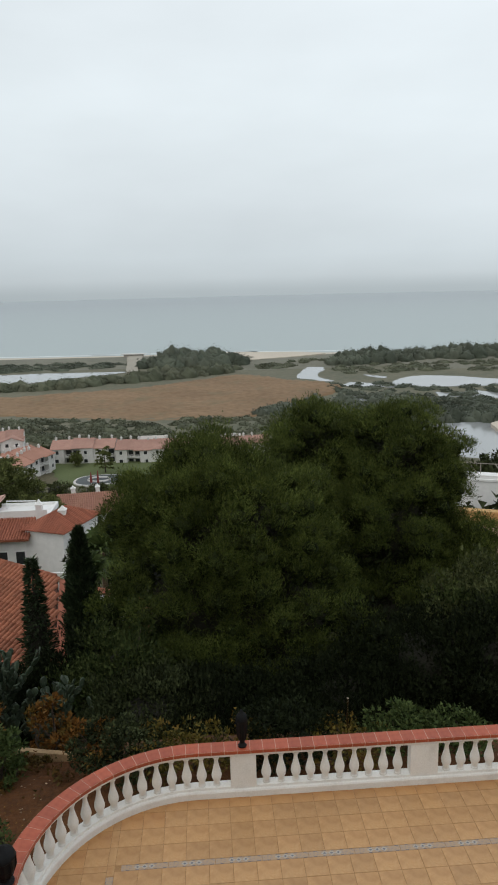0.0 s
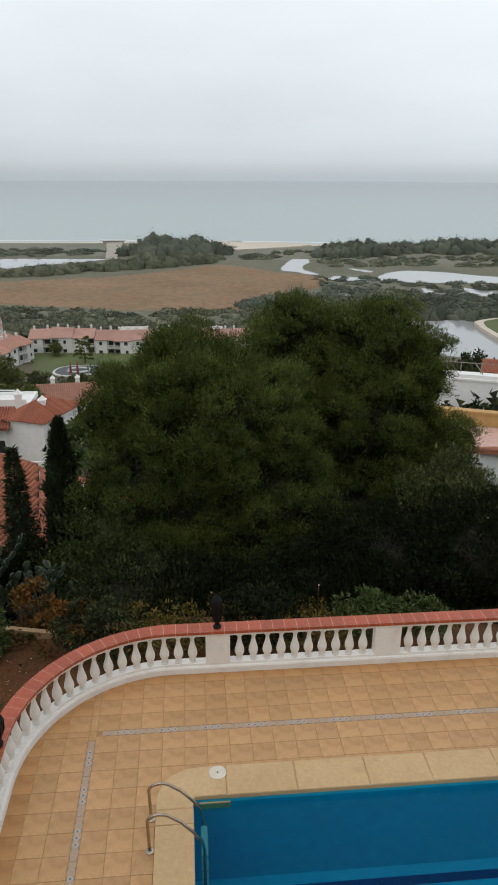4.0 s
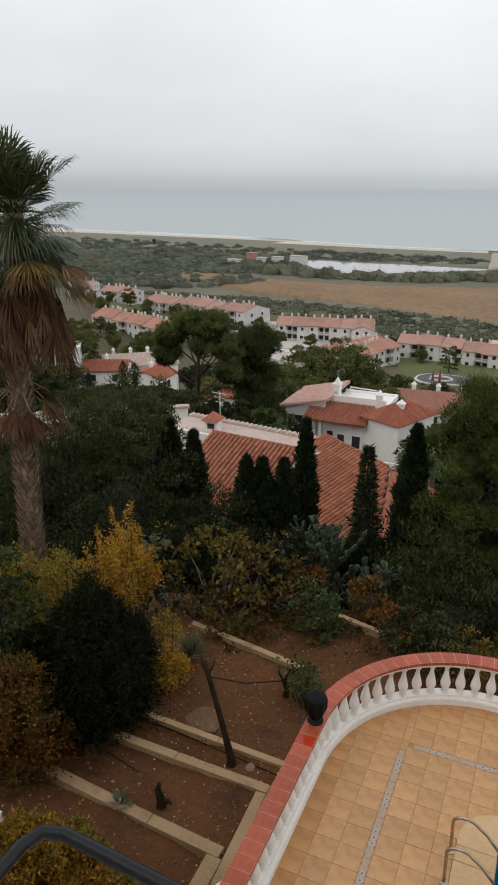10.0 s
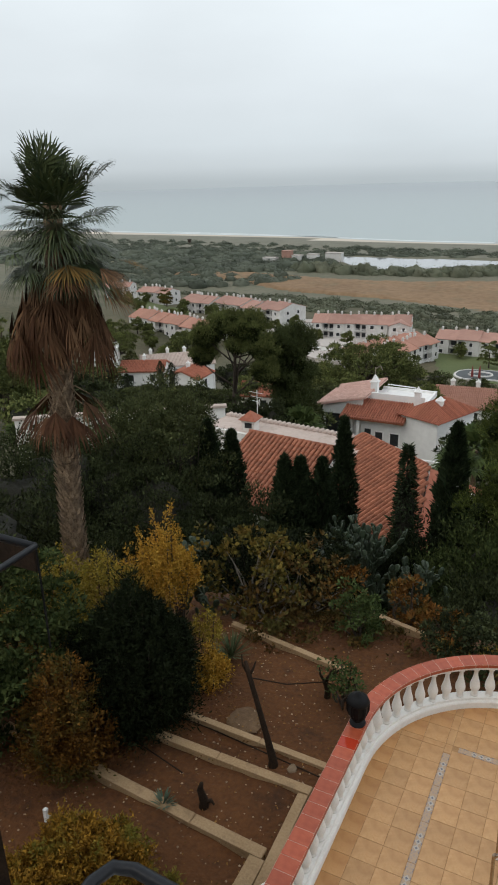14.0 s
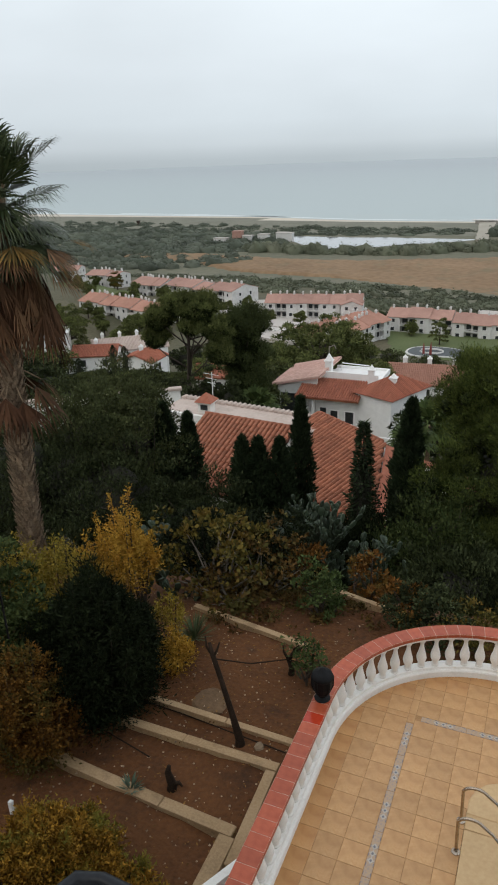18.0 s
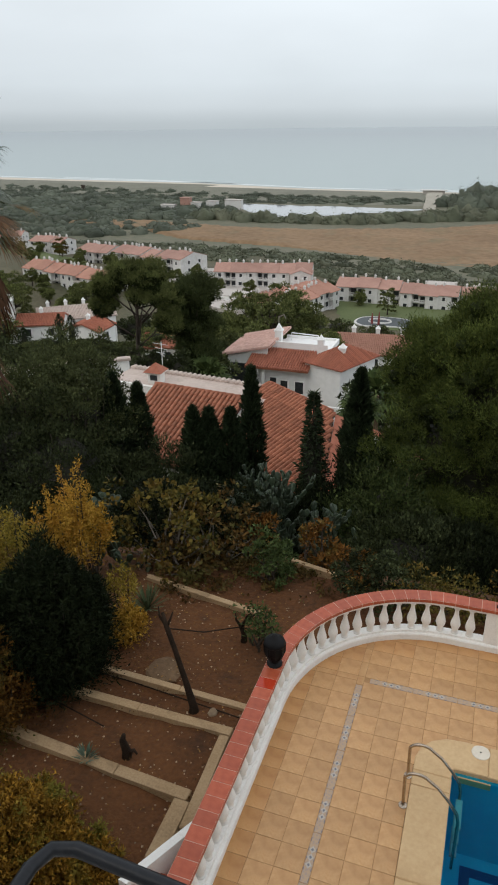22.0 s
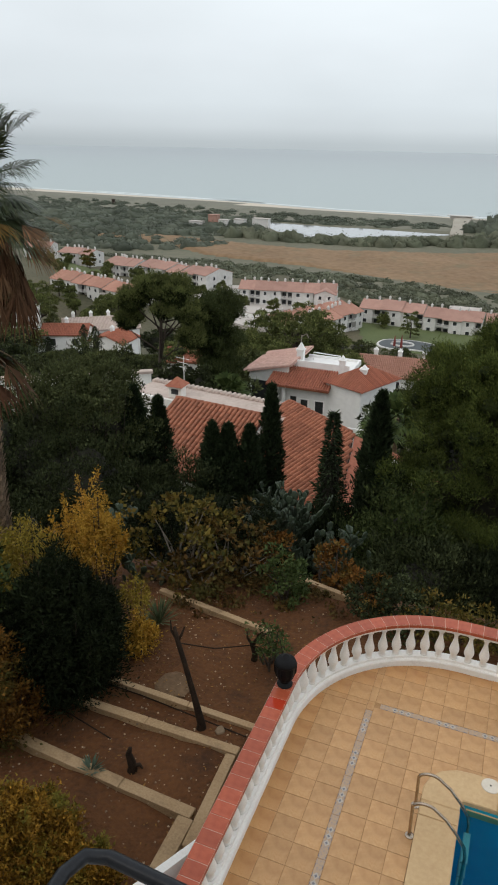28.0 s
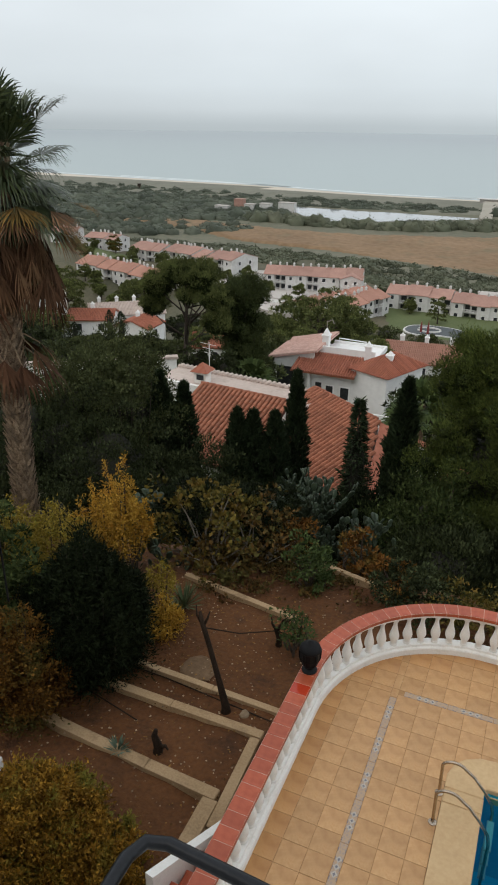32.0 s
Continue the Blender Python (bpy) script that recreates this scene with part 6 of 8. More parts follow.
flats = ((-84, 212, 14, 8, 3.0, 16), (-97, 212, 11, 7, 2.6, 16), (-72, 204, 9, 6, 2.8, -10), (-100, 250, 13, 6, 2.6, -16), (-131, 209, 9, 7, 3.4, -20), (-105, 226, 8, 6, 2.6, 10))
for k, (x, y, w, d, h, rz) in enumerate(flats):
    simple_house("low white flat-roofed shop building", x, y, gz(x, y) - 0.3, -rz, w, d, h, "flat", M_PAVE, 3, 0, name="shop_building")
blob("paving", [(-120, 232), (-100, 215), (-75, 200), (-60, 215), (-62, 235), (-95, 246)], -60, -45.4, M_PAVE, "pale paved square between the apartments", "paving")
blob("lawn", [(-46, 231), (-46, 212), (-40, 200), (-18, 196), (2, 200), (6, 226), (-20, 228.5)], -60, -46.7, M_LAWN, "green lawn in front of the apartments", "lawn", 0.5)
M_POOLDARK = mat("drained_dark_basin", (0.045, 0.055, 0.06), (0.08, 0.09, 0.095), 0.4, 3, 0.6, 0.1)
poolr = thing("resort_pool", "round white-edged swimming pool on the lawn", "swimming pool", (-29.5, 204, -47.4))
poolr.scale = (0.78, 0.95, 1)
pp = spread_poly([(-11, -3), (-6, -6.5), (4, -5), (13, -6.5), (14, 0), (6, 5), (-4, 5.5), (-10, 3)])
part("rim", Buf().prism(pp, -0.5, 1.0), M_LIME, poolr)
part("water", Buf().prism([(x * 0.93, y * 0.90) for x, y in pp], 0.9, 1.04), M_POOLDARK, poolr)
ring_ = [(-2 + 4.2 * math.cos(t * 0.35), -0.6 + 2.6 * math.sin(t * 0.35)) for t in range(-8, 9)]
part("inner_wall", Buf().tube([(x, y, 1.15) for x, y in ring_], 0.32, 6), M_LIME, poolr, "curved white inner wall")
cloth = mat("dark_red_cloth", (0.16, 0.03, 0.03), (0.24, 0.05, 0.04), 1, 9)
for px, py, ph in ((-30.5, 198, 4.6), (-32.6, 199, 4.0)):
    pf = thing("parasol", "dark red folded parasol by the resort pool", "parasol", (px, py, -46.8), group="folded parasols")
    part("pole", Buf().tube([(0, 0, -1), (0, 0, ph)], 0.05, 6), M_PLAST, pf)
    part("canopy", Buf().tube([(0, 0, 0.9), (0, 0, ph * 0.6), (0, 0, ph)], [0.38, 0.30, 0.06], 8), cloth, pf)
# garage and hedge before the near red-roofed house
simple_house("dark flat carport with a pale edge", -9.0, 97.5, -27.5, 6, 7, 4, 2.6, "flat", M_PAVE, 0, 0, name="carport")

# ---- beach buildings ----
deck = thing("beach_building", "long low white building on the dune", "beach building", (-69, 729, -59.6))
part("wall", Buf().box(-10, 0, -2, 10, 6, 2.2), M_PAVE, deck)
part("roof", Buf().box(-12.5, -1.5, 2.2, 12.5, 7, 2.8), M_LIME, deck)
twr = thing("beach_tower", "small dark lookout hut on the dune", "hut", (-425, 690, -58.8))
part("hut", Buf().box(-1.4, -1.4, 1, 1.4, 1.4, 3.4).box(-1.9, -1.9, 3.4, 1.9, 1.9, 3.8), M_BARK, twr)
for sx in (-1.3, 0.9):
    for sy in (-1.3, 0.9):
        part("stilt", Buf().box(sx, sy, -1, sx + 0.5, sy + 0.5, 1), M_BARK, twr)
for k, (x, y, w, h) in enumerate(((-252, 562, 8, 9), (-241, 558, 8, 6.0), (-229, 563, 9, 6.6), (-214, 573, 14, 7.0), (-266, 558, 12, 3.6))):
    hh = thing("lagoon_house", "small house by the lagoon" if k else "small reddish house by the lagoon", "house", (x, y, -60.9))
    part("wall", Buf().box(-w / 2, 0, -1, w / 2, 6, h), M_ROOFFAR if k == 0 else M_LIME, hh)
    part("roof", Buf().box(-w / 2 - 0.3, -0.3, h, w / 2 + 0.3, 6.3, h + 0.4), M_ROOFFAR if k == 0 else M_PAVE, hh)
    part("window", Buf().box(-1, -0.1, 1.2, 0.6, 0.05, 2.6), M_GLASSY, hh)
for k, (x, y, w) in enumerate(((-4, 268, 9), (8, 272, 12), (-20, 275, 10), (30, 268, 13))):
    hh = thing("garden_shed", "low pale shed at the edge of the marsh", "shed", (x, y, gz(x, y)))
    part("wall", Buf().box(-w / 2, 0, -2, w / 2, 5, 2.4), M_PAVE, hh)
    part("roof", Buf().add([(-w / 2 - 0.4, -0.4, 2.4), (w / 2 + 0.4, -0.4, 2.4), (w / 2 + 0.4, 5.4, 3.2), (-w / 2 - 0.4, 5.4, 3.2)], [(0, 1, 2, 3)]), M_PAVE, hh)
for k, pts in enumerate(([(-700, 868), (-500, 838), (-343, 822), (-200, 783), (-60, 774), (60, 765)], [(-560, 862), (-420, 842), (-300, 812)], [(-120, 781), (0, 776), (160, 746)])):
    f_ = Buf()
    pts = [(x, y) for x, y in pts]
    for (x0, y0), (x1, y1) in zip(pts[:-1], pts[1:]):
        f_.add([(x0, y0, SEA_Z + 0.1), (x1, y1, SEA_Z + 0.1), (x1, y1 + 7, SEA_Z + 0.1), (x0, y0 + 7, SEA_Z + 0.1)], [(0, 1, 2, 3)])
    tagged(part("surf", f_, M_FOAM), "thin white line of surf along the beach", "surf", kind="stuff")

# ---- trees and shrubs ----
def pol(az, r):
    return r * math.sin(math.radians(az)), r * math.cos(math.radians(az))


def at_ground(az, r):
    x, y = pol(az, r)
    return (x, y, gz(x, y))


def planted(name, label, category, az, r, top, radius, leaf, seed, low=None, **kw):
    """A tree or shrub at a bearing and distance, with its top at a given height."""
    x, y, z = at_ground(az, r)
    h = top - z
    low_h = (low - z) if low is not None else h * 0.12
    rz = (h - low_h) / 2
    return tree(name, label, category, (x, y, z), h, (0, 0, low_h + rz), (radius, radius, rz), leaf, seed, **kw)


b_ = at_ground(1.6, 21)
lobed_pine("large dense dark-green Aleppo pine beyond the balustrade", b_, [(-0.2, 0, 2.0 - b_[2], 1.35, 1.5, 1.6), (0.5, 0, 0.9 - b_[2], 3.2, 3.0, 2.3), (-0.6, -0.3, -1.5 - b_[2], 2.9, 2.6, 2.6), (1.9, -0.6, -2.0 - b_[2], 2.7, 2.3, 2.8), (0.2, -1.2, -3.6 - b_[2], 3.2, 2.0, 1.8), (-2.0, 0.2, 1.1 - b_[2], 1.35, 1.4, 1.3)], L_PINE, 21, (42, 96, 74, 62, 46, 30), 1200, 0.56, 0.105, 0.018, 0.3, 16)
b_ = at_ground(16.6, 24.5)
lobed_pine("tall Aleppo pine with loose outer branches", b_, [(-0.1, 0, 1.9 - b_[2], 1.7, 1.8, 2.2), (-0.3, -0.2, -0.2 - b_[2], 2.2, 2.3, 2.5), (0.4, -0.6, -3.4 - b_[2], 3.3, 2.5, 2.4), (0.5, -1.2, -5.6 - b_[2], 3.6, 2.2, 1.8), (1.15, -0.4, 1.5 - b_[2], 1.05, 1.2, 1.5), (2.1, -0.8, -1.1 - b_[2], 1.15, 1.2, 1.2), (2.9, -1.2, -3.1 - b_[2], 1.3, 1.2, 1.3)], L_PINE, 22, (46, 72, 62, 48, 22, 20, 20), 1050, 0.54, 0.11, 0.019, 0.28, 16)
b_ = at_ground(9.6, 26)
lobed_pine("lower Aleppo pine crown behind the two larger ones", b_, [(0.2, 0, 1.9 - b_[2], 2.0, 1.9, 1.5), (0, 0, 0.0 - b_[2], 2.2, 2.2, 1.8), (0, 0, -3.2 - b_[2], 2.8, 2.4, 2.2)], L_PINE, 23, (44, 56, 36), 760, 0.58, 0.13, 0.022, 0.25, 8)


def cypress(label, az, r, top, radius, seed, cone=0.5, leaf=None, n=9000, lean=0.0):
    rng = np.random.default_rng(seed)
    x, y, z = at_ground(az, r)
    h = top - z
    ob = thing("cypress", label, "cypress tree", (x, y, z), group="cypresses")
    t = rng.uniform(0.02, 1, n)
    prof = np.minimum(1, (1 - t) * (1.6 + cone * 2.5)) ** (0.75) * (0.55 + 0.45 * np.minimum(1, t * 4)) if cone < 1 else (1 - t) ** 0.9
    ang = rng.uniform(0, 2 * np.pi, n)
    bump = 1 + 0.22 * np.sin(ang * 5 + t * 31 + seed) + 0.15 * np.sin(ang * 3 - t * 50)
    rr = radius * prof * bump * np.sqrt(rng.uniform(0.35, 1, n))
    P = np.stack([rr * np.cos(ang) + lean * t * h, rr * np.sin(ang), t * h], 1)
    along = np.stack([np.cos(ang) * 0.5, np.sin(ang) * 0.5, np.ones(n)], 1)
    if cone >= 1:
        along = np.stack([np.cos(ang), np.sin(ang), 0.1 * np.ones(n)], 1)
    part("trunk", Buf().tube([(0, 0, -0.5), (lean * h * 0.5, 0, h * 0.5), (lean * h * 0.97, 0, h * 0.97)], [0.13, 0.08, 0.015], 7), M_BARK, ob)
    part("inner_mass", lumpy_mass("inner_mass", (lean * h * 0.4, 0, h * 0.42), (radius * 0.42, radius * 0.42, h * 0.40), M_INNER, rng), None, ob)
    part("crown", leaves("crown", P, 0.22, 0.055, leaf or L_CYP, rng, unit(along), 0.55), None, ob)
    return ob


cypress("slender dark Italian cypress before the tiled roof", -18.9, 23.5, 0.15, 0.42, 31, 0.4)
cypress("dark Italian cypress leaning beside the big pine", -10.1, 21, 0.95, 0.46, 32, 0.45, lean=0.03, n=15000)
cypress("open conical dark conifer before the tiled roof", -13.5, 21.5, 0.05, 0.78, 33, 1.2, n=3400)
cypress("small dark cypress by the hedge", -20.7, 22.5, -1.0, 0.48, 34, 0.4)
cypress("small dark cypress by the hedge", -22.6, 22.5, -0.95, 0.55, 35, 0.3)
cypress("small dark cypress by the hedge", -24.0, 22.5, -0.9, 0.50, 36, 0.3)
cypress("dark cypress at the end of the hedge", -30.6, 25, -0.4, 0.62, 37, 0.4)
cypress("dark cypress at the end of the hedge", -28.6, 25.5, -1.0, 0.52, 38, 0.4)
cypress("far slim cypress before the white house", -34.5, 118, -20.8, 1.1, 39, 0.5, n=3500)
cypress("far slim cypress before the white house", -33.6, 118, -21.1, 1.1, 40, 0.5, n=3500)
cypress("far slim cypress beside the tall white house", -37.3, 112, -21.0, 1.1, 41, 0.5, n=3500)

hedge = [(-39, 24, -0.6, 2.6, L_DARK), (-35.5, 23, -0.9, 2.6, L_DARK), (-33.5, 25.5, -0.1, 2.0, L_OLIVE), (-36.5, 28, -0.2, 2.6, L_OLIVE), (-31.5, 22, -2.0, 2.2, L_DARK), (-28.5, 21.5, -2.0, 2.0, L_DARK), (-26, 20.5, -2.2, 1.7, L_DARK), (-43.5, 24, 0.2, 2.8, L_DARK), (-47.5, 22, 0.4, 2.8, L_DARK), (-41, 19, -1.2, 2.0, L_DARK), (-23.5, 19.5, -2.9, 1.6, L_DARK), (-30, 18.5, -2.8, 1.7, L_DARK), (-35, 18.5, -2.4, 1.9, L_DARK), (-20, 18.8, -3.2, 1.4, L_DARK), (-7.5, 17.5, -2.0, 1.6, L_MID), (-4, 16, -1.7, 1.6, L_DARK), (-6.2, 18.4, -0.75, 1.3, L_MID), (-6.9, 23.5, -2.3, 1.15, L_DARK), (-37.5, 25.5, 0.0, 2.0, L_OLIVE), (-32.3, 27.5, 0.3, 1.15, L_OLIVE), (-34.9, 27, 0.35, 1.3, L_OLIVE), (-9.5, 19.5, -2.2, 1.5, L_DARK), (-50.5, 16, 1.4, 2.4, L_DARK), (24.5, 19, -2.0, 2.4, L_DARK), (21, 17, -2.6, 1.8, L_DARK), (13, 16.8, -1.7, 1.7, L_BUSH), (7.5, 15.8, -2.2, 1.5, L_BUSH), (1.5, 16.4, -1.9, 1.6, L_BUSH), (26.4, 17.5, 0.15, 1.7, L_BUSH), (24.6, 19, 0.0, 1.5, L_MID), (23.0, 19.5, 0.3, 1.5, L_OLIVE), (22.0, 19, -1.0, 1.7, L_BUSH), (20.5, 18, -0.4, 2.1, L_BUSH), (17, 16.5, -1.9, 1.5, L_BUSH), (-15.5, 19.2, -2.0, 1.3, L_BUSH), (-12.5, 19.2, -1.9, 1.3, L_BUSH), (-18, 19.2, -2.3, 1.3, L_BUSH), (29.4, 17.5, -0.6, 2.0, L_BUSH)]
for k, (az, r, top, rad, lf) in enumerate(hedge):
    planted("evergreen_tree", "dense dark evergreen of the garden hedge" if lf is not L_OLIVE else "pale olive-green tree of the garden hedge", "tree", az, r, top, rad, lf, 60 + k, low=top - 4.5 if r > 18 else None, core=0.50, fine=True, clumps=90, per=150, clump_r=0.58, flat=1.5, upright=1.0, spread=0.6, lsize=0.105, lwidth=0.047, shell=0.7, trunk_r=0.13, limbs=5, group="evergreens of the hedge")


def shrub(name, label, az, r, top, radius, leaf, seed, clumps=45, per=45, lsize=0.13, lwidth=0.075, clump_r=0.3, low=None, twigs=10, spread=0.9, bark=None, dx=0, dy=0, shell=0.4, sy=1.0):
    """A bush of many stems from one root with leaves in clumps at their ends."""
    rng = np.random.default_rng(seed)
    x, y, z = at_ground(az, r)
    h = top - z
    lo = (low - z) if low is not None else 0.15
    rz = max(0.2, (h - lo) / 2)
    ob = thing(name, label, "shrub", (x, y, z))
    P, along, cc = clump_points(rng, (0, 0, lo + rz), (radius, radius * sy, rz), clumps, per, clump_r, shell)
    for i in rng.choice(len(cc), min(twigs, len(cc)), replace=False):
        b = Vector(cc[i])
        a = Vector((rng.uniform(-0.1, 0.1), rng.uniform(-0.1, 0.1), -0.25))
        mid = a.lerp(b, 0.5) + Vector((rng.uniform(-0.15, 0.15), rng.uniform(-0.15, 0.15), 0.1))
        part("stem", Buf().tube([a, mid, b], [0.035, 0.022, 0.007], 5), bark or M_BARK, ob)
    part("foliage", leaves("foliage", P, lsize, lwidth, leaf, rng, along, spread), None, ob)
    return ob


def plume(name, label, az, r, top, radius, leaf, seed, stems=40, per=220, lsize=0.055, lwidth=0.026, low=None, puff=0.10, bark=None, dense=False, droop=0.9, loose=0.22):
    """A bush of upright feathery shoots, tallest in the middle, leafy along their upper part."""
    rng = np.random.default_rng(seed)
    x, y, z = at_ground(az, r)
    h = top - z
    lo = (low - z) / h if low is not None else 0.25
    ob = thing(name, label, "shrub", (x, y, z))
    P, D = [], []
    for k in range(stems):
        q, a = math.sqrt((k + 0.5) / stems), 2.399963 * k + rng.uniform(-0.3, 0.3)
        tip = np.array([math.cos(a) * q * radius, math.sin(a) * q * radius, h * (1 - (1 - lo) * droop * q ** 1.8 * 0.6 - loose * rng.uniform(0, 1))])
        root = np.array([tip[0] * 0.2, tip[1] * 0.2, -0.1])
        bend = np.array([tip[0] * 0.95, tip[1] * 0.95, tip[2] * 0.55])
        t = lo + (1 - lo) * rng.uniform(0, 1, (per, 1)) ** 0.85
        C = (1 - t) ** 2 * root + 2 * t * (1 - t) * bend + t ** 2 * tip
        wide = puff * (0.35 + 1.3 * (1 - t)) * (1 + 0.5 * np.sin(t * 23 + k))
        o = rng.normal(size=(per, 3))
        P.append(C + o * wide)
        D.append(unit(o * 0.8 + np.array([math.cos(a) * 0.3, math.sin(a) * 0.3, 1.0])))
        if k % 3 == 0:
            part("stem", Buf().tube([tuple(root), tuple(bend * 0.5 + (root + tip) * 0.25), tuple(tip * 0.96)], [0.022, 0.014, 0.004], 5), bark or M_BARK, ob)
    if dense:
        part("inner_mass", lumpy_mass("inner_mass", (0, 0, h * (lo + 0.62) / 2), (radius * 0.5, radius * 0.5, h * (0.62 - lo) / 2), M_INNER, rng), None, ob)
    part("foliage", leaves("foliage", np.concatenate(P), lsize, lwidth, leaf, rng, np.concatenate(D), 0.7), None, ob)
    return ob


M_TWIG = mat("fig_branch", (0.10, 0.085, 0.07), (0.22, 0.19, 0.155), 4, 40, 0.9, 0.5)
plume("yellow_shrub", "tall bright yellow autumn shrub with feathery shoots", -34.7, 13.2, 2.15, 0.60, L_YELLOW, 101, 26, 230, low=0.1, puff=0.075, loose=0.34)
plume("yellow_shrub", "brownish yellow autumn shrub with feathery shoots", -36.9, 13.1, 1.55, 0.62, L_YELLOW, 102, 22, 220, low=0.0, puff=0.08, loose=0.34)
plume("yellow_shrub", "spreading bright yellow autumn shrub", -33.5, 13.3, 1.30, 0.42, L_YELLOW, 108, 18, 210, low=0.5, puff=0.075, loose=0.34)
plume("yellow_shrub", "dull green-gold shrub beside the palm", -41.0, 12.6, 1.55, 0.95, L_DULL, 103, 36, 330, low=-0.4, puff=0.12)
plume("yellow_shrub", "dull green-gold shrub beside the palm", -45.2, 12.5, 1.85, 1.05, L_DULL, 104, 36, 330, low=-0.4, puff=0.12)
plume("yellow_shrub", "low yellow bush on the bare soil", -31.0, 11.0, 0.05, 0.38, L_YELLOW, 105, 26, 150, low=-0.8, puff=0.07)
plume("yellow_shrub", "small pale yellow bush behind the dark one", -31.2, 11.7, 0.45, 0.32, L_DULL, 142, 14, 90, low=-0.2, puff=0.07)
plume("dark_bush", "big dense dark-green bush of fine upright shoots", -38.2, 10.2, 1.82, 1.0, L_BUSH, 106, 190, 420, 0.09, 0.022, low=-0.85, puff=0.11, dense=True, droop=0.6, loose=0.16)
for az, r, top, rad, k in ((-41.4, 10.3, 1.35, 0.50, 150), (-35.2, 10.3, 1.45, 0.42, 151), (-38.0, 10.5, 2.05, 0.42, 154)):
    plume("dark_bush", "dark-green side shoots of the big dense bush", az, r, top, rad, L_BUSH, k, 64, 330, 0.10, 0.022, low=-0.85, puff=0.12, droop=0.35, loose=0.24)
shrub("green_bush", "broad-leaved green bush below the landing", -48.2, 11.2, 2.3, 1.35, L_MID, 144, 120, 90, 0.095, 0.055, 0.30, low=-0.8)
shrub("green_bush", "broad-leaved green bush below the landing", -54.0, 10.6, 1.6, 1.2, L_MID, 109, 90, 90, 0.095, 0.055, 0.3, low=-0.8)
plume("rust_bush", "brown-gold bush on the garden bank", -44.9, 9.6, 1.40, 0.80, L_OLDBROWN, 110, 70, 300, 0.06, 0.030, low=-0.75, puff=0.10)
plume("rust_bush", "brown-gold bush beside the kerb", -45.5, 7.1, 0.42, 0.95, L_OLDGOLD, 111, 80, 380, 0.055, 0.028, low=-0.8, puff=0.10)
plume("rust_bush", "brown-gold bush beside the kerb", -40.6, 6.4, -0.05, 0.78, L_OLDGOLD, 112, 64, 330, 0.055, 0.028, low=-0.85, puff=0.09)
plume("green_bush", "green shoots among the brown-gold bush", -43.2, 6.6, 0.05, 0.55, L_DULL, 146, 26, 220, 0.055, 0.026, low=-0.85, puff=0.09)
plume("rust_bush", "brown-gold bush beside the steps", -51.8, 6.7, 0.45, 1.0, L_OLDGOLD, 113, 80, 380, 0.055, 0.028, low=-0.85, puff=0.10)
shrub("fig_tree", "spreading fig tree with yellowing leaves and pale branches", -26.5, 13.8, 0.95, 1.35, L_FIG, 114, 80, 24, 0.12, 0.085, 0.28, low=-1.3, twigs=30, bark=M_TWIG, shell=0.45)
shrub("fig_tree", "fig branches with rust-brown autumn leaves", -21.9, 13.8, 0.55, 1.1, L_FIGRUST, 115, 56, 24, 0.12, 0.085, 0.27, low=-1.3, twigs=26, bark=M_TWIG, shell=0.45)
shrub("fig_tree", "low sparse fig with brown leaves", -25.0, 13.0, -0.15, 0.9, L_FIGRUST, 116, 34, 24, 0.11, 0.08, 0.25, low=-1.2, twigs=12, bark=M_TWIG)
# Two added bushes; their near-black leaves stand in for shade under the fig.
shrub("dark_bush", "black-green bush added to darken behind the fig branches", -27.0, 15.0, 0.35, 1.5, L_BUSH, 131, 80, 120, 0.10, 0.035, 0.36, low=-1.6)
shrub("dark_bush", "black-green bush added to darken behind the fig branches", -21.5, 15.0, 0.05, 1.3, L_BUSH, 132, 70, 120, 0.10, 0.035, 0.34, low=-1.6)
shrub("green_bush", "light green leafy bush by the corner of the terrace", -16.6, 12.6, 0.35, 0.48, L_GREEN, 117, 36, 60, 0.08, 0.045, 0.2, low=-1.2)
shrub("rust_bush", "rust-orange bush behind the balustrade", -12.4, 13.4, -0.05, 0.5, L_RUST, 118, 26, 50, 0.09, 0.055, 0.22, low=-1.6)
shrub("rust_bush", "small rust-brown bush by the cactus", -18.5, 14.6, -0.35, 0.7, L_RUST, 119, 26, 48, 0.088, 0.050, 0.24)
shrub("green_bush", "flowering green hedge behind the balustrade", -6.6, 12.3, -0.1, 0.9, L_DARK, 120, 60, 72, 0.072, 0.043, 0.22)
shrub("green_bush", "mixed green hedge behind the balustrade", -1.5, 12.0, -0.1, 1.0, L_FIG, 121, 50, 30, 0.080, 0.043, 0.24)
shrub("green_bush", "mixed green hedge behind the balustrade", 8.5, 12.4, -0.1, 1.0, L_BUSH, 122, 60, 72, 0.080, 0.043, 0.24)
shrub("green_bush", "sparse yellowing hedge plant behind the balustrade", 4.0, 12.2, -0.45, 0.9, L_FIG, 133, 44, 26, 0.075, 0.045, 0.22)
shrub("rust_bush", "sparse rust-leaved hedge plant behind the balustrade", -9.0, 12.7, -0.3, 0.7, L_RUST, 134, 36, 24, 0.075, 0.045, 0.2)
shrub("green_bush", "sparse yellowing hedge plant behind the balustrade", 12.8, 12.4, -0.5, 0.9, L_FIG, 135, 44, 26, 0.075, 0.045, 0.22)
shrub("olive_tree", "olive-green leafy tree above the dark hedge", -33.2, 24.6, 0.40, 1.25, L_OLIVE, 140, 60, 60, 0.12, 0.05, 0.34, low=-1.4)
shrub("green_bush", "leafy yellow-green hedge plant behind the balustrade", 17.5, 13.0, -0.55, 0.75, L_GREEN, 123, 34, 40, 0.096, 0.050, 0.26)
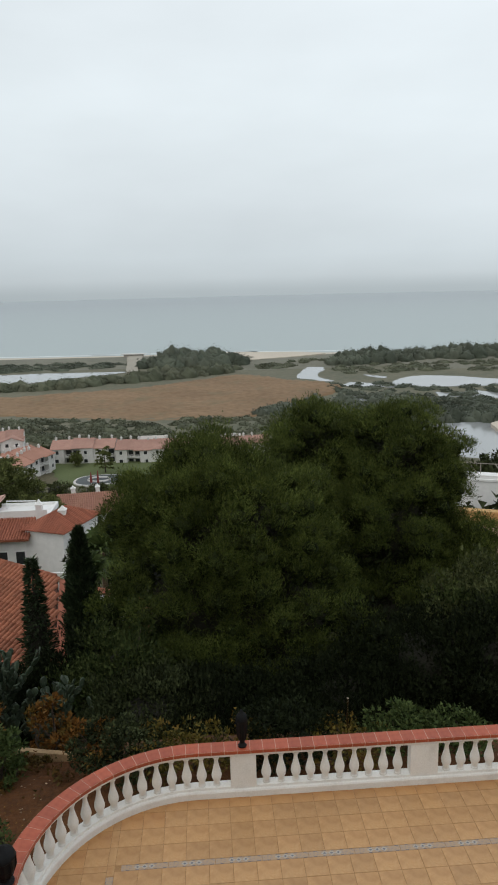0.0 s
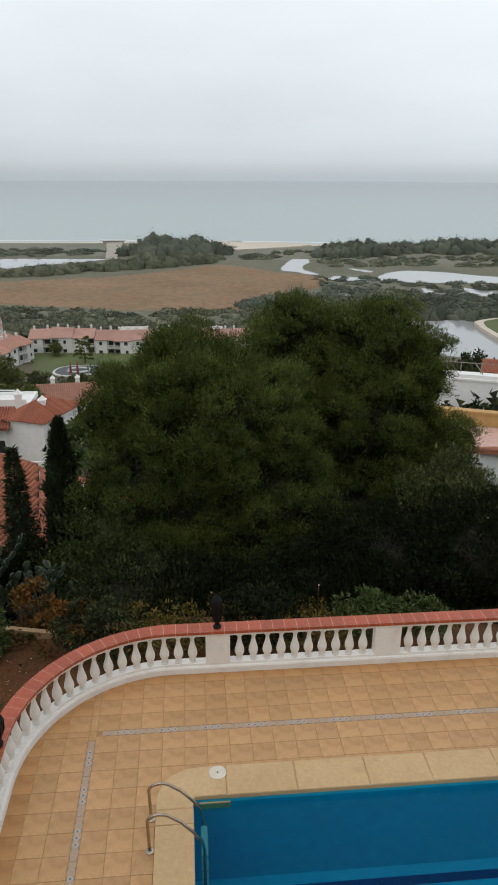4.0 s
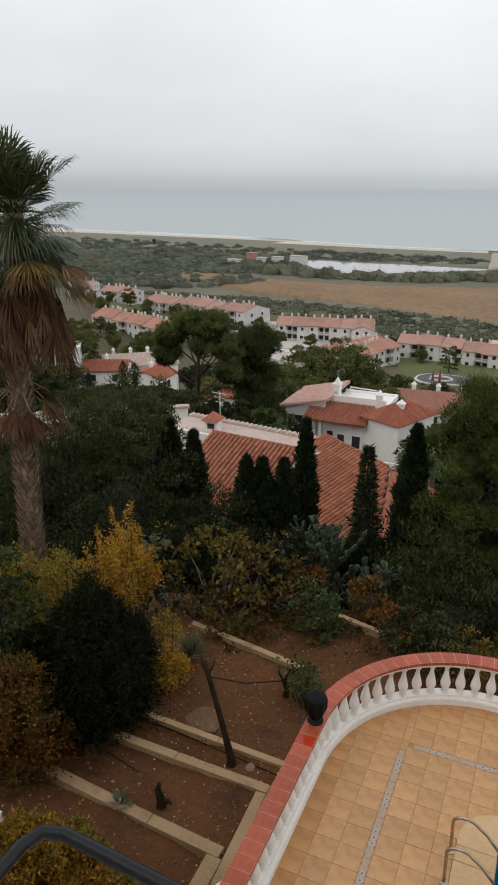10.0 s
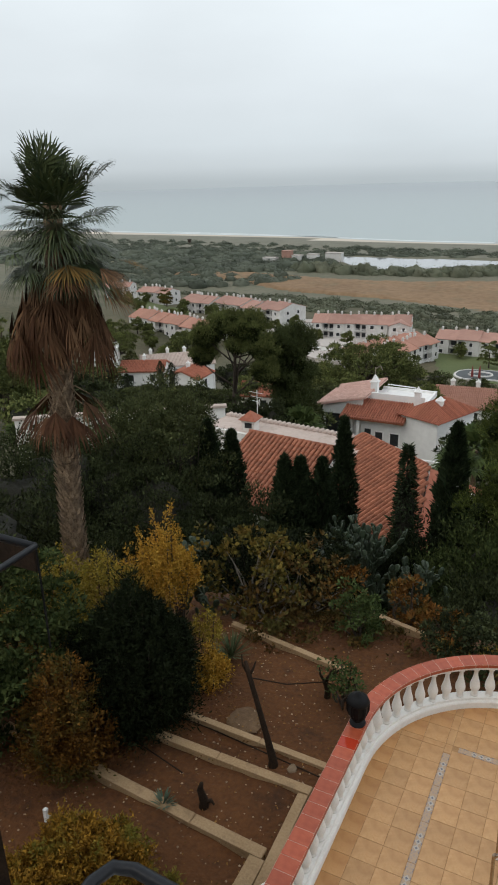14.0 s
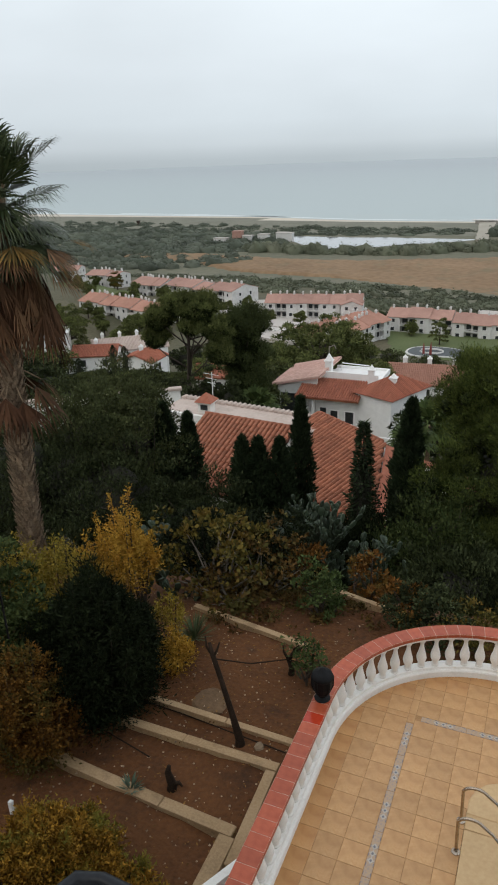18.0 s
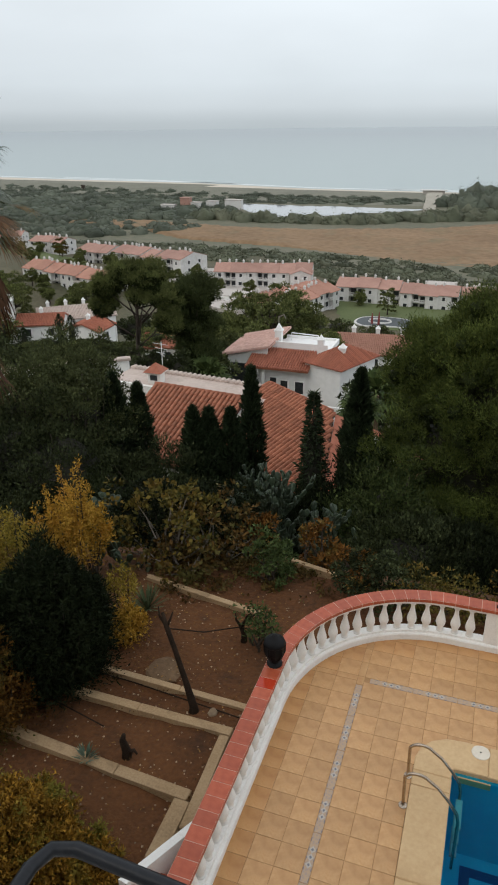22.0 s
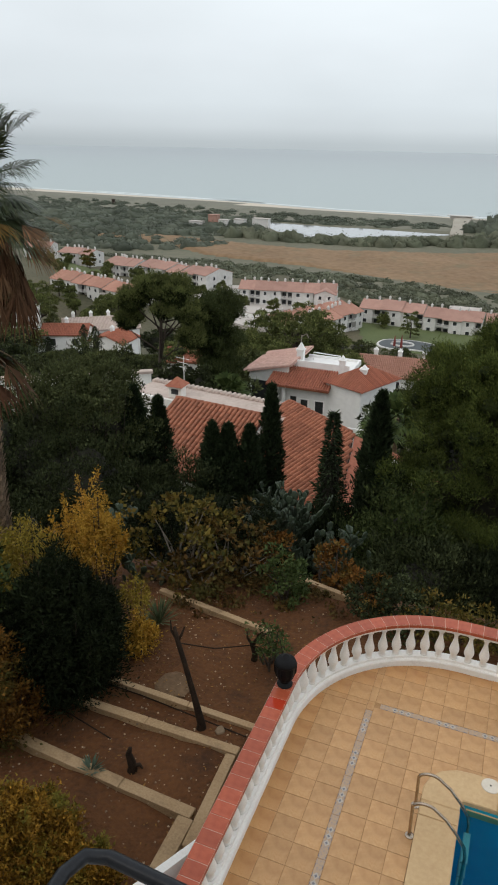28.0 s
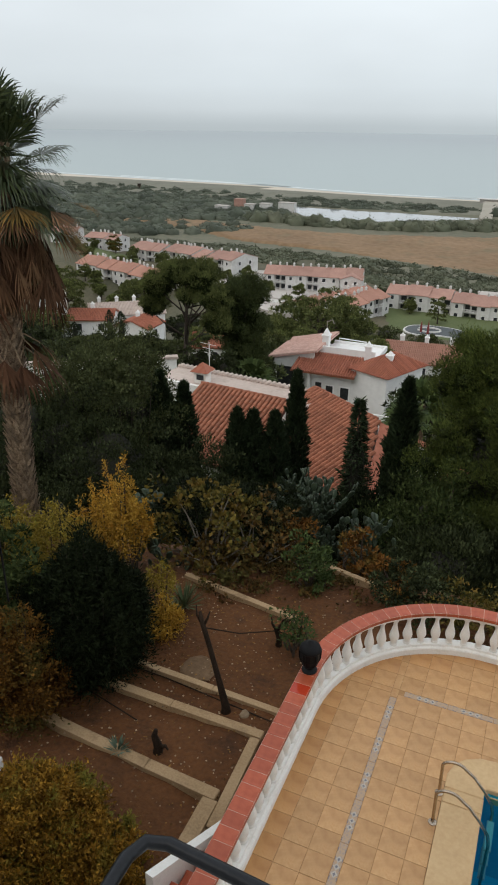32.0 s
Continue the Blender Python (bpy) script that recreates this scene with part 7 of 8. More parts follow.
shrub("green_bush", "leafy yellow-green hedge plant behind the balustrade", 22.0, 13.6, -0.5, 0.85, L_GREEN, 124, 40, 44, 0.096, 0.050, 0.26)
shrub("red_bush", "dark red-flowered shrub beyond the pine", 23.4, 21, -2.3, 1.6, L_RED, 125, 50, 40, 0.14, 0.09, 0.34, low=-6)
shrub("green_bush", "small sparse green plant behind the lantern", -17.6, 10.55, -0.05, 0.34, L_GREEN, 141, 22, 22, 0.07, 0.04, 0.16, low=-0.7)


def agave(x, y, s, n, label, leaf, slim=0.05):
    rng = np.random.default_rng(int(100 * abs(x)))
    ob = thing("agave", label, "plant", (x, y, gz(x, y) + 0.03))
    v, f = [], []
    for k in range(n):
        a = rng.uniform(0, 2 * math.pi)
        e = rng.uniform(0.4, 1.3)
        d = Vector((math.cos(a) * math.cos(e), math.sin(a) * math.cos(e), math.sin(e)))
        sd = Vector((-math.sin(a), math.cos(a), 0)) * s * slim
        o = len(v)
        v += [d * 0.02 - sd, d * 0.02 + sd, d * s * 0.6 + sd * 1.1, d * s, d * s * 0.6 - sd * 1.1]
        f.append((o, o + 1, o + 2, o + 3, o + 4))
    tagged(part("rosette", Buf().add(v, f), leaf, ob), kind="stuff")


agave(-4.95, 6.72, 0.28, 34, "small grey-green spiky rosette on the kerb", L_CACTUS)
agave(-5.72, 10.35, 0.55, 110, "low soft green tuft beside the yellow bush", leaf_mat("pale_tuft_blades", (0.07, 0.095, 0.045), (0.17, 0.20, 0.105), 1.0, 0.4), 0.018)
rw = np.random.default_rng(88)
wa, wr = np.radians(rw.uniform(-27, -11, 5200)), rw.uniform(11.9, 14.2, 5200)
wa += 0.02 * np.sin(wr * 9)
wk = np.sin(wa * 70) * np.sin(wr * 6) + rw.uniform(-0.5, 0.5, 5200) + (wr - 12.6) > 0
wx, wy = (wr * np.sin(wa))[wk], (wr * np.cos(wa))[wk]
weeds = np.stack([wx, wy, np.array([gz(a, b) for a, b in zip(wx, wy)]) + rw.uniform(0.03, 0.16, len(wx))], 1)
tagged(part("ground_weeds", leaves("ground_weeds", weeds, 0.085, 0.05, L_FIGRUST, rw, np.tile((0.0, 0.0, 0.6), (len(wx), 1)), 1.0), None), "low brown-green weeds and dry leaves under the fig", "weeds", kind="stuff")
vine = thing("vine", "gnarled dark vine stem with a few green leaves", "vine", (-3.6, 10.1, GZ0 - 0.02))
part("stem", Buf().tube([(0, 0, -0.2), (0.02, 0.02, 0.12), (-0.03, 0.0, 0.30), (0.06, 0.03, 0.46), (0.22, 0.06, 0.60)], [0.075, 0.055, 0.045, 0.035, 0.018], 8), M_DEADWOOD, vine, smooth=True)
part("branch", Buf().tube([(-0.02, 0.0, 0.28), (-0.14, 0.03, 0.42), (-0.16, 0.05, 0.56)], [0.032, 0.022, 0.010], 6), M_DEADWOOD, vine, smooth=True)
part("branch", Buf().tube([(0.05, 0.03, 0.44), (0.10, -0.06, 0.62), (0.20, -0.08, 0.74)], [0.026, 0.018, 0.008], 6), M_DEADWOOD, vine, smooth=True)
rv = np.random.default_rng(61)
part("foliage", leaves("foliage", np.array([0.14, 0.02, 0.62]) + rv.normal(size=(64, 3)) * np.array([0.17, 0.13, 0.09]), 0.075, 0.06, L_GREEN, rv), None, vine)


ring = [(0.0, 0.0), (0.32, 0.12), (0.47, 0.38), (0.48, 0.64), (0.36, 0.88), (0.0, 1.0), (-0.36, 0.88), (-0.48, 0.64), (-0.47, 0.38), (-0.32, 0.12)]
pm = Buf()
pm.add([(a * 0.62, b, z) for z in (0.055, -0.055) for a, b in ring] + [(a * 0.5, 0.06 + b * 0.86, z) for z in (0.075, -0.075) for a, b in ring],
       [(q, 10 + q, 10 + (q + 1) % 10, (q + 1) % 10) for q in range(10)] + [(20 + q, q, (q + 1) % 10, 20 + (q + 1) % 10) for q in range(10)] + [(10 + q, 30 + q, 30 + (q + 1) % 10, 10 + (q + 1) % 10) for q in range(10)] + [tuple(range(20, 30)), tuple(range(30, 40))[::-1]])
M_PAD = mat("prickly_pear_pad", (0.017, 0.031, 0.018), (0.042, 0.060, 0.034), 2.0, 14, 0.5, 0.2, 0.3, stain=(0.13, 0.12, 0.07))
PAD = pm.mesh("pad", M_PAD, True)


def cactus(label, az, r, top, radius, n, seed):
    """A prickly pear: flat oval pads growing from one another."""
    rng = random.Random(seed)
    x, y, z = at_ground(az, r)
    ob = thing("prickly_pear", label, "cactus", (x, y, z))
    ends = [(Vector((rng.uniform(-radius, radius), rng.uniform(-radius, radius) * 0.7, -0.1)), Vector((0, 0, 1)), 0) for _ in range(max(6, n // 12))]
    for k in range(n):
        p, d, lvl = max(ends[rng.randrange(len(ends))], ends[rng.randrange(len(ends))], key=lambda q: q[0].z)
        ln = rng.uniform(0.17, 0.29)
        d2 = (d + Vector((rng.uniform(-1, 1), rng.uniform(-1, 1), rng.uniform(0.1, 1.0))) * 0.55).normalized()
        if p.z + d2.z * ln > (top - z):
            continue
        sd = d2.cross(Vector((rng.uniform(-1, 1), rng.uniform(-1, 1), rng.uniform(-1, 1)))).normalized()
        nn = d2.cross(sd)
        at = Matrix(((sd.x * ln, d2.x * ln, nn.x * ln, p.x), (sd.y * ln, d2.y * ln, nn.y * ln, p.y), (sd.z * ln, d2.z * ln, nn.z * ln, p.z), (0, 0, 0, 1)))
        part("pad", PAD, None, ob, at=at)
        tip = p + d2 * ln * 0.95
        if abs(tip.x) < radius * 1.3 and abs(tip.y) < radius:
            ends.append((tip, d2, lvl + 1))
    return ob


cactus("large grey-green prickly pear thicket", -17.3, 16.4, -0.55, 1.4, 420, 5)
cactus("large grey-green prickly pear thicket", -12.9, 16.2, -0.45, 1.4, 420, 6)
cactus("prickly pear below the cypress", -9.4, 15.6, -1.2, 0.9, 150, 9)
cactus("prickly pear beside the fig", -30.2, 13.9, 0.35, 0.8, 240, 7)

# ---- fan palm ----
PBX, PBY = pol(-42.55, 15.0)
pzb = gz(PBX, PBY)
palm = thing("fan_palm", "tall fan palm with a thick skirt of dead brown fronds", "palm tree", (PBX, PBY, pzb))
CROWN = 7.75 - pzb
LEANX, LEANY = 0.30, 0.27


def palm_axis(z):
    """Middle of the leaning trunk at a height above its foot."""
    k = z / CROWN
    return Vector((LEANX * k * k, LEANY * k * k, z))


tk = Buf()
tk.tube([palm_axis(CROWN * k / 24) - Vector((0, 0, 0.3 if k == 0 else 0)) for k in range(25)], [0.235 - 0.05 * k / 24 for k in range(25)], 14)
part("trunk", tk, M_PALMTRUNK, palm)
rngp = np.random.default_rng(77)
stubs = Buf()
for k in range(520):
    zz = CROWN * (0.03 + 0.62 * k / 520)
    a = 2.399963 * k + rngp.uniform(-0.12, 0.12)
    r0 = 0.235 - 0.05 * zz / CROWN
    d = Vector((math.cos(a), math.sin(a), 0))
    sd = Vector((-math.sin(a), math.cos(a), 0)) * rngp.uniform(0.055, 0.075)
    o = palm_axis(zz)
    p, q = o + d * (r0 - 0.01), o + d * (r0 + rngp.uniform(0.05, 0.10)) + Vector((0, 0, rngp.uniform(0.14, 0.22)))
    th = d * 0.025
    stubs.add([p - sd, p + sd, q + sd * 0.45, q - sd * 0.45, p - sd * 0.6 + th, p + sd * 0.6 + th, q + th * 0.6], [(0, 1, 2, 3), (4, 6, 5), (0, 4, 5, 1), (1, 5, 6, 2), (0, 3, 6, 4)])
tagged(part("leaf_base", stubs, mat("cut_leaf_base", (0.095, 0.060, 0.038), (0.34, 0.25, 0.165), 6, 40, 0.95, 0.8, 0.35, island=True), palm, "old cut leaf bases"), kind="stuff")


def frond(origin, d, stalk, size, droop, rng, segs=26, fan=118, cup=0.0, limp=0.0):
    """A fan leaf: a stalk and a fan of narrow blades, joined near the stalk and split at the tips. fan: half its opening in degrees; cup: how far the sides fold up; limp: how far it hangs."""
    d = Vector(d).normalized()
    side = d.cross(Vector((0, 0, 1)))
    side = side.normalized() if side.length > 0.05 else Vector((1, 0, 0))
    nrm = side.cross(d)
    v, f = [], []
    base = Vector(origin) + d * stalk - Vector((0, 0, 0.10 * stalk + limp * stalk * 0.3))
    half = math.radians(fan)
    for k in range(segs):
        a = half * (2 * (k + 0.5) / segs - 1) + rng.uniform(-0.03, 0.03)
        way = (d * math.cos(a) + side * math.sin(a) + nrm * cup * abs(math.sin(a))).normalized()
        cross = (side * math.cos(a) - d * math.sin(a))
        ln = size * (0.78 + 0.22 * math.cos(a)) * rng.uniform(0.9, 1.08)
        w = size * half * 0.55 / segs * 1.15
        fold = nrm * (0.028 * size * (1 if k % 2 else -1))
        hang = Vector((0, 0, 1)) * ln
        p1 = base + way * ln * 0.55 + fold - hang * droop * 0.08
        p2 = base + way * ln * 0.82 - hang * droop * 0.22
        p3 = base + way * ln * 1.02 - hang * (droop * 0.48 + rng.uniform(0, 0.10))
        o = len(v)
        v += [base, p1 - cross * w, p1 + cross * w, p2 - cross * w * 0.42, p2 + cross * w * 0.42, p3]
        f += [(o, o + 1, o + 2), (o + 1, o + 3, o + 4, o + 2), (o + 3, o + 5, o + 4)]
    return v, f, base


rp = random.Random(8)
L_PALM.node_tree.nodes["Principled BSDF"].inputs["Specular IOR Level"].default_value = 0.35
M_YPALM = leaf_mat("yellowing_palm", (0.070, 0.048, 0.016), (0.20, 0.115, 0.034), 1.0, 0.3)
L_DEADPALM.node_tree.nodes["Principled BSDF"].inputs["Roughness"].default_value = 0.8
DEAD = (L_DEADPALM, leaf_mat("dark_dead_palm_fronds", (0.030, 0.014, 0.008), (0.085, 0.040, 0.021), 1.0, 0.4), leaf_mat("tan_dead_palm_fronds", (0.10, 0.052, 0.026), (0.22, 0.125, 0.066), 1.0, 0.4))
HEAD = palm_axis(CROWN)
def palm_frond(a, e, drop, stalk, size, droop, fan, cup, leaf_, segs=28, limp=0.0):
    """One fan leaf on its stalk, from the crown at a bearing and a rise."""
    d = (math.cos(a) * math.cos(e), math.sin(a) * math.cos(e), math.sin(e))
    org = HEAD + Vector((0, 0, -drop))
    v, f, b = frond(org, d, stalk, size, droop, rp, segs, fan, cup, limp)
    fr = part("frond", Buf().add(v, f), leaf_, palm)
    part("stalk", Buf().tube([org, org.lerp(b, 0.6) + Vector((0, 0, 0.03)), b], [0.03, 0.022, 0.015], 5), L_PALM, fr)


for k in range(40):
    low_ = k / 39
    palm_frond(2.399963 * k + rp.uniform(-0.3, 0.3), math.radians(80 - 112 * low_ + rp.uniform(-14, 14)), 0.18 + 0.75 * low_ * rp.random(), rp.uniform(0.35, 0.55) if k % 2 else rp.uniform(0.7, 0.98), rp.uniform(0.72, 0.95), 0.10 + 0.6 * low_ + rp.uniform(0, 0.2), rp.uniform(66, 100), 0.35 * (1 - low_), L_PALM, 30)
for k in range(20):
    palm_frond(2.399963 * k + rp.uniform(-0.5, 0.5), math.radians(rp.uniform(-58, -12)), 0.45 + 0.6 * k / 20, rp.uniform(0.45, 0.85), rp.uniform(0.60, 0.80), rp.uniform(0.3, 0.7), rp.uniform(45, 75), -0.1, L_PALM if k < 13 else rp.choice((M_YPALM, L_DEADPALM)), 22)
for k in range(9):
    palm_frond(0.74 + rp.uniform(-0.7, 0.7), math.radians(rp.uniform(-40, -8)), 0.6 + 0.5 * k / 9, rp.uniform(0.9, 1.2), rp.uniform(0.58, 0.75), rp.uniform(0.4, 0.8), rp.uniform(40, 65), 0.1, rp.choice((M_YPALM, M_YPALM, DEAD[2])), 20)
bundles = [(2.399963 * q + rp.uniform(-0.2, 0.2), rp.uniform(0.55, 1.0), rp.uniform(0.0, 0.35)) for q in range(19)]
for k in range(150):
    qa, qr, ql = bundles[k % 19]
    a = qa + rp.uniform(-0.13, 0.13)
    t = (k + 0.5) / 150
    zt = CROWN - 1.15 - 1.35 * t - ql
    rad = (0.26 + 0.84 * t ** 0.8 * qr) * rp.uniform(0.85, 1.1)
    org = palm_axis(zt + 0.45) + Vector((math.cos(a) * rad, math.sin(a) * rad, 0))
    v, f, b = frond(org, (math.cos(a) * rp.uniform(0.0, 0.35), math.sin(a) * rp.uniform(0.0, 0.35), -1), 0.25, rp.uniform(0.6, 1.05), 0.15, rp, 11, rp.uniform(14, 40), -0.3)
    part("dead_frond", Buf().add(v, f), rp.choice(DEAD + DEAD[:1]), palm, "hanging dead brown frond" if k == 0 else "")
for k in range(11):
    a = 2.4 * k
    o = palm_axis(CROWN - 3.6 - 0.12 * (k % 3))
    v, f, b = frond(o + Vector((math.cos(a) * 0.18, math.sin(a) * 0.18, 0)), (math.cos(a) * 0.75, math.sin(a) * 0.75, -0.55), 0.5, rp.uniform(0.55, 0.75), 0.9, rp, 10, 50, -0.3)
    fr = part("dead_frond", Buf().add(v, f), rp.choice(DEAD[:2]), palm)
    part("stalk", Buf().tube([o, o.lerp(b, 0.5) + Vector((0, 0, 0.05)), b], [0.025, 0.018, 0.012], 5), M_PALMTRUNK, fr)


def garden_palm(label, az, r, top, n, size, seed):
    """A low feather-headed palm: a short trunk and a spray of fan leaves."""
    rq = random.Random(seed)
    x, y, z = at_ground(az, r)
    ob = thing("garden_palm", label, "palm tree", (x, y, z))
    h = top - z - size
    part("trunk", Buf().tube([(0, 0, -0.5), (0.05, 0, h * 0.5), (0, 0, h)], [0.2, 0.17, 0.16], 8), M_PALMTRUNK, ob)
    for k in range(n):
        a, e = 2.399963 * k, math.radians(75 - 95 * k / n)
        v, f, b = frond((0, 0, h), (math.cos(a) * math.cos(e), math.sin(a) * math.cos(e), math.sin(e)), size * 0.6, size, 0.8, rq, 14)
        part("frond", Buf().add(v, f), L_GREEN, ob)


garden_palm("low green palm beside the white villa", -8.4, 44, -6.9, 22, 1.5, 1)
garden_palm("low green palm below the villa carport", -22.8, 60, -11.2, 22, 1.6, 2)
garden_palm("small palm behind the tiled roof", -9.6, 36, -5.4, 18, 1.0, 3)

# ---- trees among the houses ----
def umbrella(label, az, r, top, radius, thick, seed, leaf=None, base_drop=0.0):
    x, y, z = at_ground(az, r)
    h = top - z
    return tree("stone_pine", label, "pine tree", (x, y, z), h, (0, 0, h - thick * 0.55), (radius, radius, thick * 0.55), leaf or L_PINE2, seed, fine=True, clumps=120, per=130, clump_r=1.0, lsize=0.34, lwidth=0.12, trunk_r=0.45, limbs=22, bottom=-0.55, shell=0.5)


b_ = at_ground(-28.6, 62)
lobed_pine("umbrella-shaped pine with a forked pale trunk among the houses", b_, [(-0.3, 0, -4.0 - b_[2], 1.5, 1.7, 0.9), (1.5, 0.3, -4.3 - b_[2], 1.6, 1.7, 1.0), (2.9, 0.5, -6.0 - b_[2], 1.3, 1.5, 0.9), (-2.3, 0, -5.2 - b_[2], 1.4, 1.6, 0.9), (-3.1, 0.3, -7.2 - b_[2], 0.9, 1.1, 0.7), (0.6, 0.4, -5.9 - b_[2], 0.9, 1.2, 0.6), (3.2, 0, -8.0 - b_[2], 0.9, 1.1, 0.8)], L_PINE2, 201, (12, 13, 11, 11, 7, 6, 7), 900, 0.74, 0.24, 0.036, 0.22, 16)
b_ = at_ground(-23.6, 63)
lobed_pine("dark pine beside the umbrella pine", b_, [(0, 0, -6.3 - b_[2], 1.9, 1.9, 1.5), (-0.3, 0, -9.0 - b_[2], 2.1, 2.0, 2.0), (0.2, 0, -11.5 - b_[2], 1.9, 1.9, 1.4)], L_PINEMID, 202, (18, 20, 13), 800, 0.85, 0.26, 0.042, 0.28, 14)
umbrella("broad rounded dark pine behind the villa", -17.4, 88, -11.4, 6.0, 6.5, 203)
umbrella("broad rounded dark pine behind the villa", -15.9, 92, -14.0, 4.4, 6.5, 207)
umbrella("broad rounded dark pine behind the villa", -13.4, 80, -14.6, 3.2, 5.0, 208)
umbrella("broad rounded dark pine behind the villa", -18.9, 77, -13.2, 3.6, 6.0, 209)
umbrella("dark pine beside the tall white house", -38.0, 136, -17.0, 4.6, 9.0, 204)
umbrella("tall dark pine behind the palm", -46.8, 85, -6.8, 4.4, 9.0, 211)
umbrella("tall dark pine behind the palm", -44.6, 96, -11.5, 3.6, 8.0, 212)
umbrella("tall dark pine behind the palm", -49.0, 78, -6.0, 4.0, 9.0, 213)
umbrella("dark pine beside the villa", -20.9, 84, -13.4, 3.6, 6, 205)
umbrella("dark pine behind the white houses", -31.6, 152, -22.6, 4.4, 8.0, 206)
umbrella("dark pine behind the white houses", -33.4, 150, -25.0, 3.4, 7.0, 210)
for az, r, top, rad in ((-27.4, 58, -8.9, 1.5), (-25.2, 58, -10.2, 1.5), (-30.6, 60, -10.0, 1.6), (-29.4, 57, -10.6, 1.3)):
    planted("garden_tree", "dark green tree at the foot of the umbrella pine", "tree", az, r, top, rad, L_DARK, 480 + int(-az), fine=True, core=0.6, clumps=50, per=90, clump_r=0.7, lsize=0.22, lwidth=0.10, trunk_r=0.15, limbs=5, group="trees under the umbrella pine")
rr = random.Random(40)
for k in range(34):
    az = rr.uniform(-46, 27)
    r = rr.uniform(34, 62)
    if -22 < az < -8 and r > 38 or -32 < az < -10 and r < 42:
        continue
    x, y = pol(az, r)
    z = gz(x, y)
    planted("garden_tree", "dark green garden tree between the houses", "tree", az, r, z + rr.uniform(3.0, 5.0), rr.uniform(1.8, 2.8), rr.choice([L_DARK, L_OLIVE, L_DARK, L_GREEN]), 300 + k, fine=True, core=0.6, clumps=50, per=90, clump_r=0.85, lsize=0.22, lwidth=0.11, trunk_r=0.15, limbs=5, group="garden trees")
spots = [(-47, 96), (-44, 104), (-41, 92), (-38, 112), (-46, 122), (-42, 138), (-39, 128), (-36, 118), (-48, 148), (-44, 160), (-40, 168), (-37, 156), (-34, 150), (-47, 176), (-43, 186), (-50, 110), (-50, 132), (-45, 84), (-40, 80), (-36.5, 84), (-33, 92), (-31, 150), (-29, 140), (-39.5, 190), (-36, 63), (-32, 62), (-29, 60), (-26, 60), (-23.5, 62), (-39, 66), (-34, 70), (-42, 60), (-45, 70), (-21.5, 72), (-7.6, 52), (-5.0, 60), (-37, 100), (-27, 110), (-24, 100), (-31, 125), (-35, 140), (-26, 150), (-22, 135), (-18, 140), (-14, 150), (-9, 140), (-28, 172), (-33, 185), (-37, 180), (-40, 150), (-44, 130), (-12, 170), (-5, 150), (0, 150), (5, 160), (10, 170), (15, 150), (20, 160), (24, 140), (26, 100), (22, 110), (17, 120), (12, 130), (23.5, 84), (26, 90)]
for k, (az, r) in enumerate(spots):
    if -39 < az < -28 and 74 < r < 128:
        continue
    x, y = pol(az, r)
    z = gz(x, y) - (1.6 if -39 < az < -28 and r < 75 else 0)
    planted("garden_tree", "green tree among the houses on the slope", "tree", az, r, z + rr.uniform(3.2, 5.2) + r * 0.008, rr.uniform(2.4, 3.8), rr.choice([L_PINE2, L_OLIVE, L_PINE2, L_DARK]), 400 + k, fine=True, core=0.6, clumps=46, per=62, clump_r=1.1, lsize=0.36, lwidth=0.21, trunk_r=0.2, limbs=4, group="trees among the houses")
for k, (az, r) in enumerate([(-37.4, 106), (-36.4, 104), (-35.2, 107), (-34.0, 104), (-32.8, 106), (-31.6, 104), (-30.4, 106), (-29.2, 100)]):
    x, y = pol(az, r)
    planted("garden_tree", "low green tree before the white houses", "tree", az, r, gz(x, y) + 2.0 + 0.5 * (k % 3), 2.3, (L_PINE2, L_OLIVE, L_DARK)[k % 3], 460 + k, fine=True, core=0.6, clumps=46, per=80, clump_r=0.9, lsize=0.3, lwidth=0.15, trunk_r=0.18, limbs=4, group="trees among the houses")
resort = [(-207, 268), (-193, 260), (-185.5, 262), (-160.7, 254), (-140, 240), (-88, 222), (-78, 224), (-30.4, 213), (-40.5, 222), (-8, 219), (-104, 240), (-222, 268), (-118, 204), (-130, 200), (-150, 228), (-95, 205), (-66, 193), (-170, 255), (-152, 208), (-160, 203), (-146, 206), (-136, 194), (-140, 198), (-128, 203), (-125, 210), (-172, 236), (-166, 231), (-184, 247), (-150, 236), (-142, 247), (-133, 230), (-176, 262), (-118, 225), (-108, 231)]
for k, (x, y) in enumerate(resort):
    z = gz(x, y)
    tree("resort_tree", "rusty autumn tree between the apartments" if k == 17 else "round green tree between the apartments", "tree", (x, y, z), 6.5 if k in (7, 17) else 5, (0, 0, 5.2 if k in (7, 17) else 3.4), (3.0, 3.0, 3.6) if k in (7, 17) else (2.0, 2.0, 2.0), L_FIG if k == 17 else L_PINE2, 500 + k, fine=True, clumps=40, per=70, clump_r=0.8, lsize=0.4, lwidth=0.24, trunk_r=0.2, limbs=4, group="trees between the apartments")


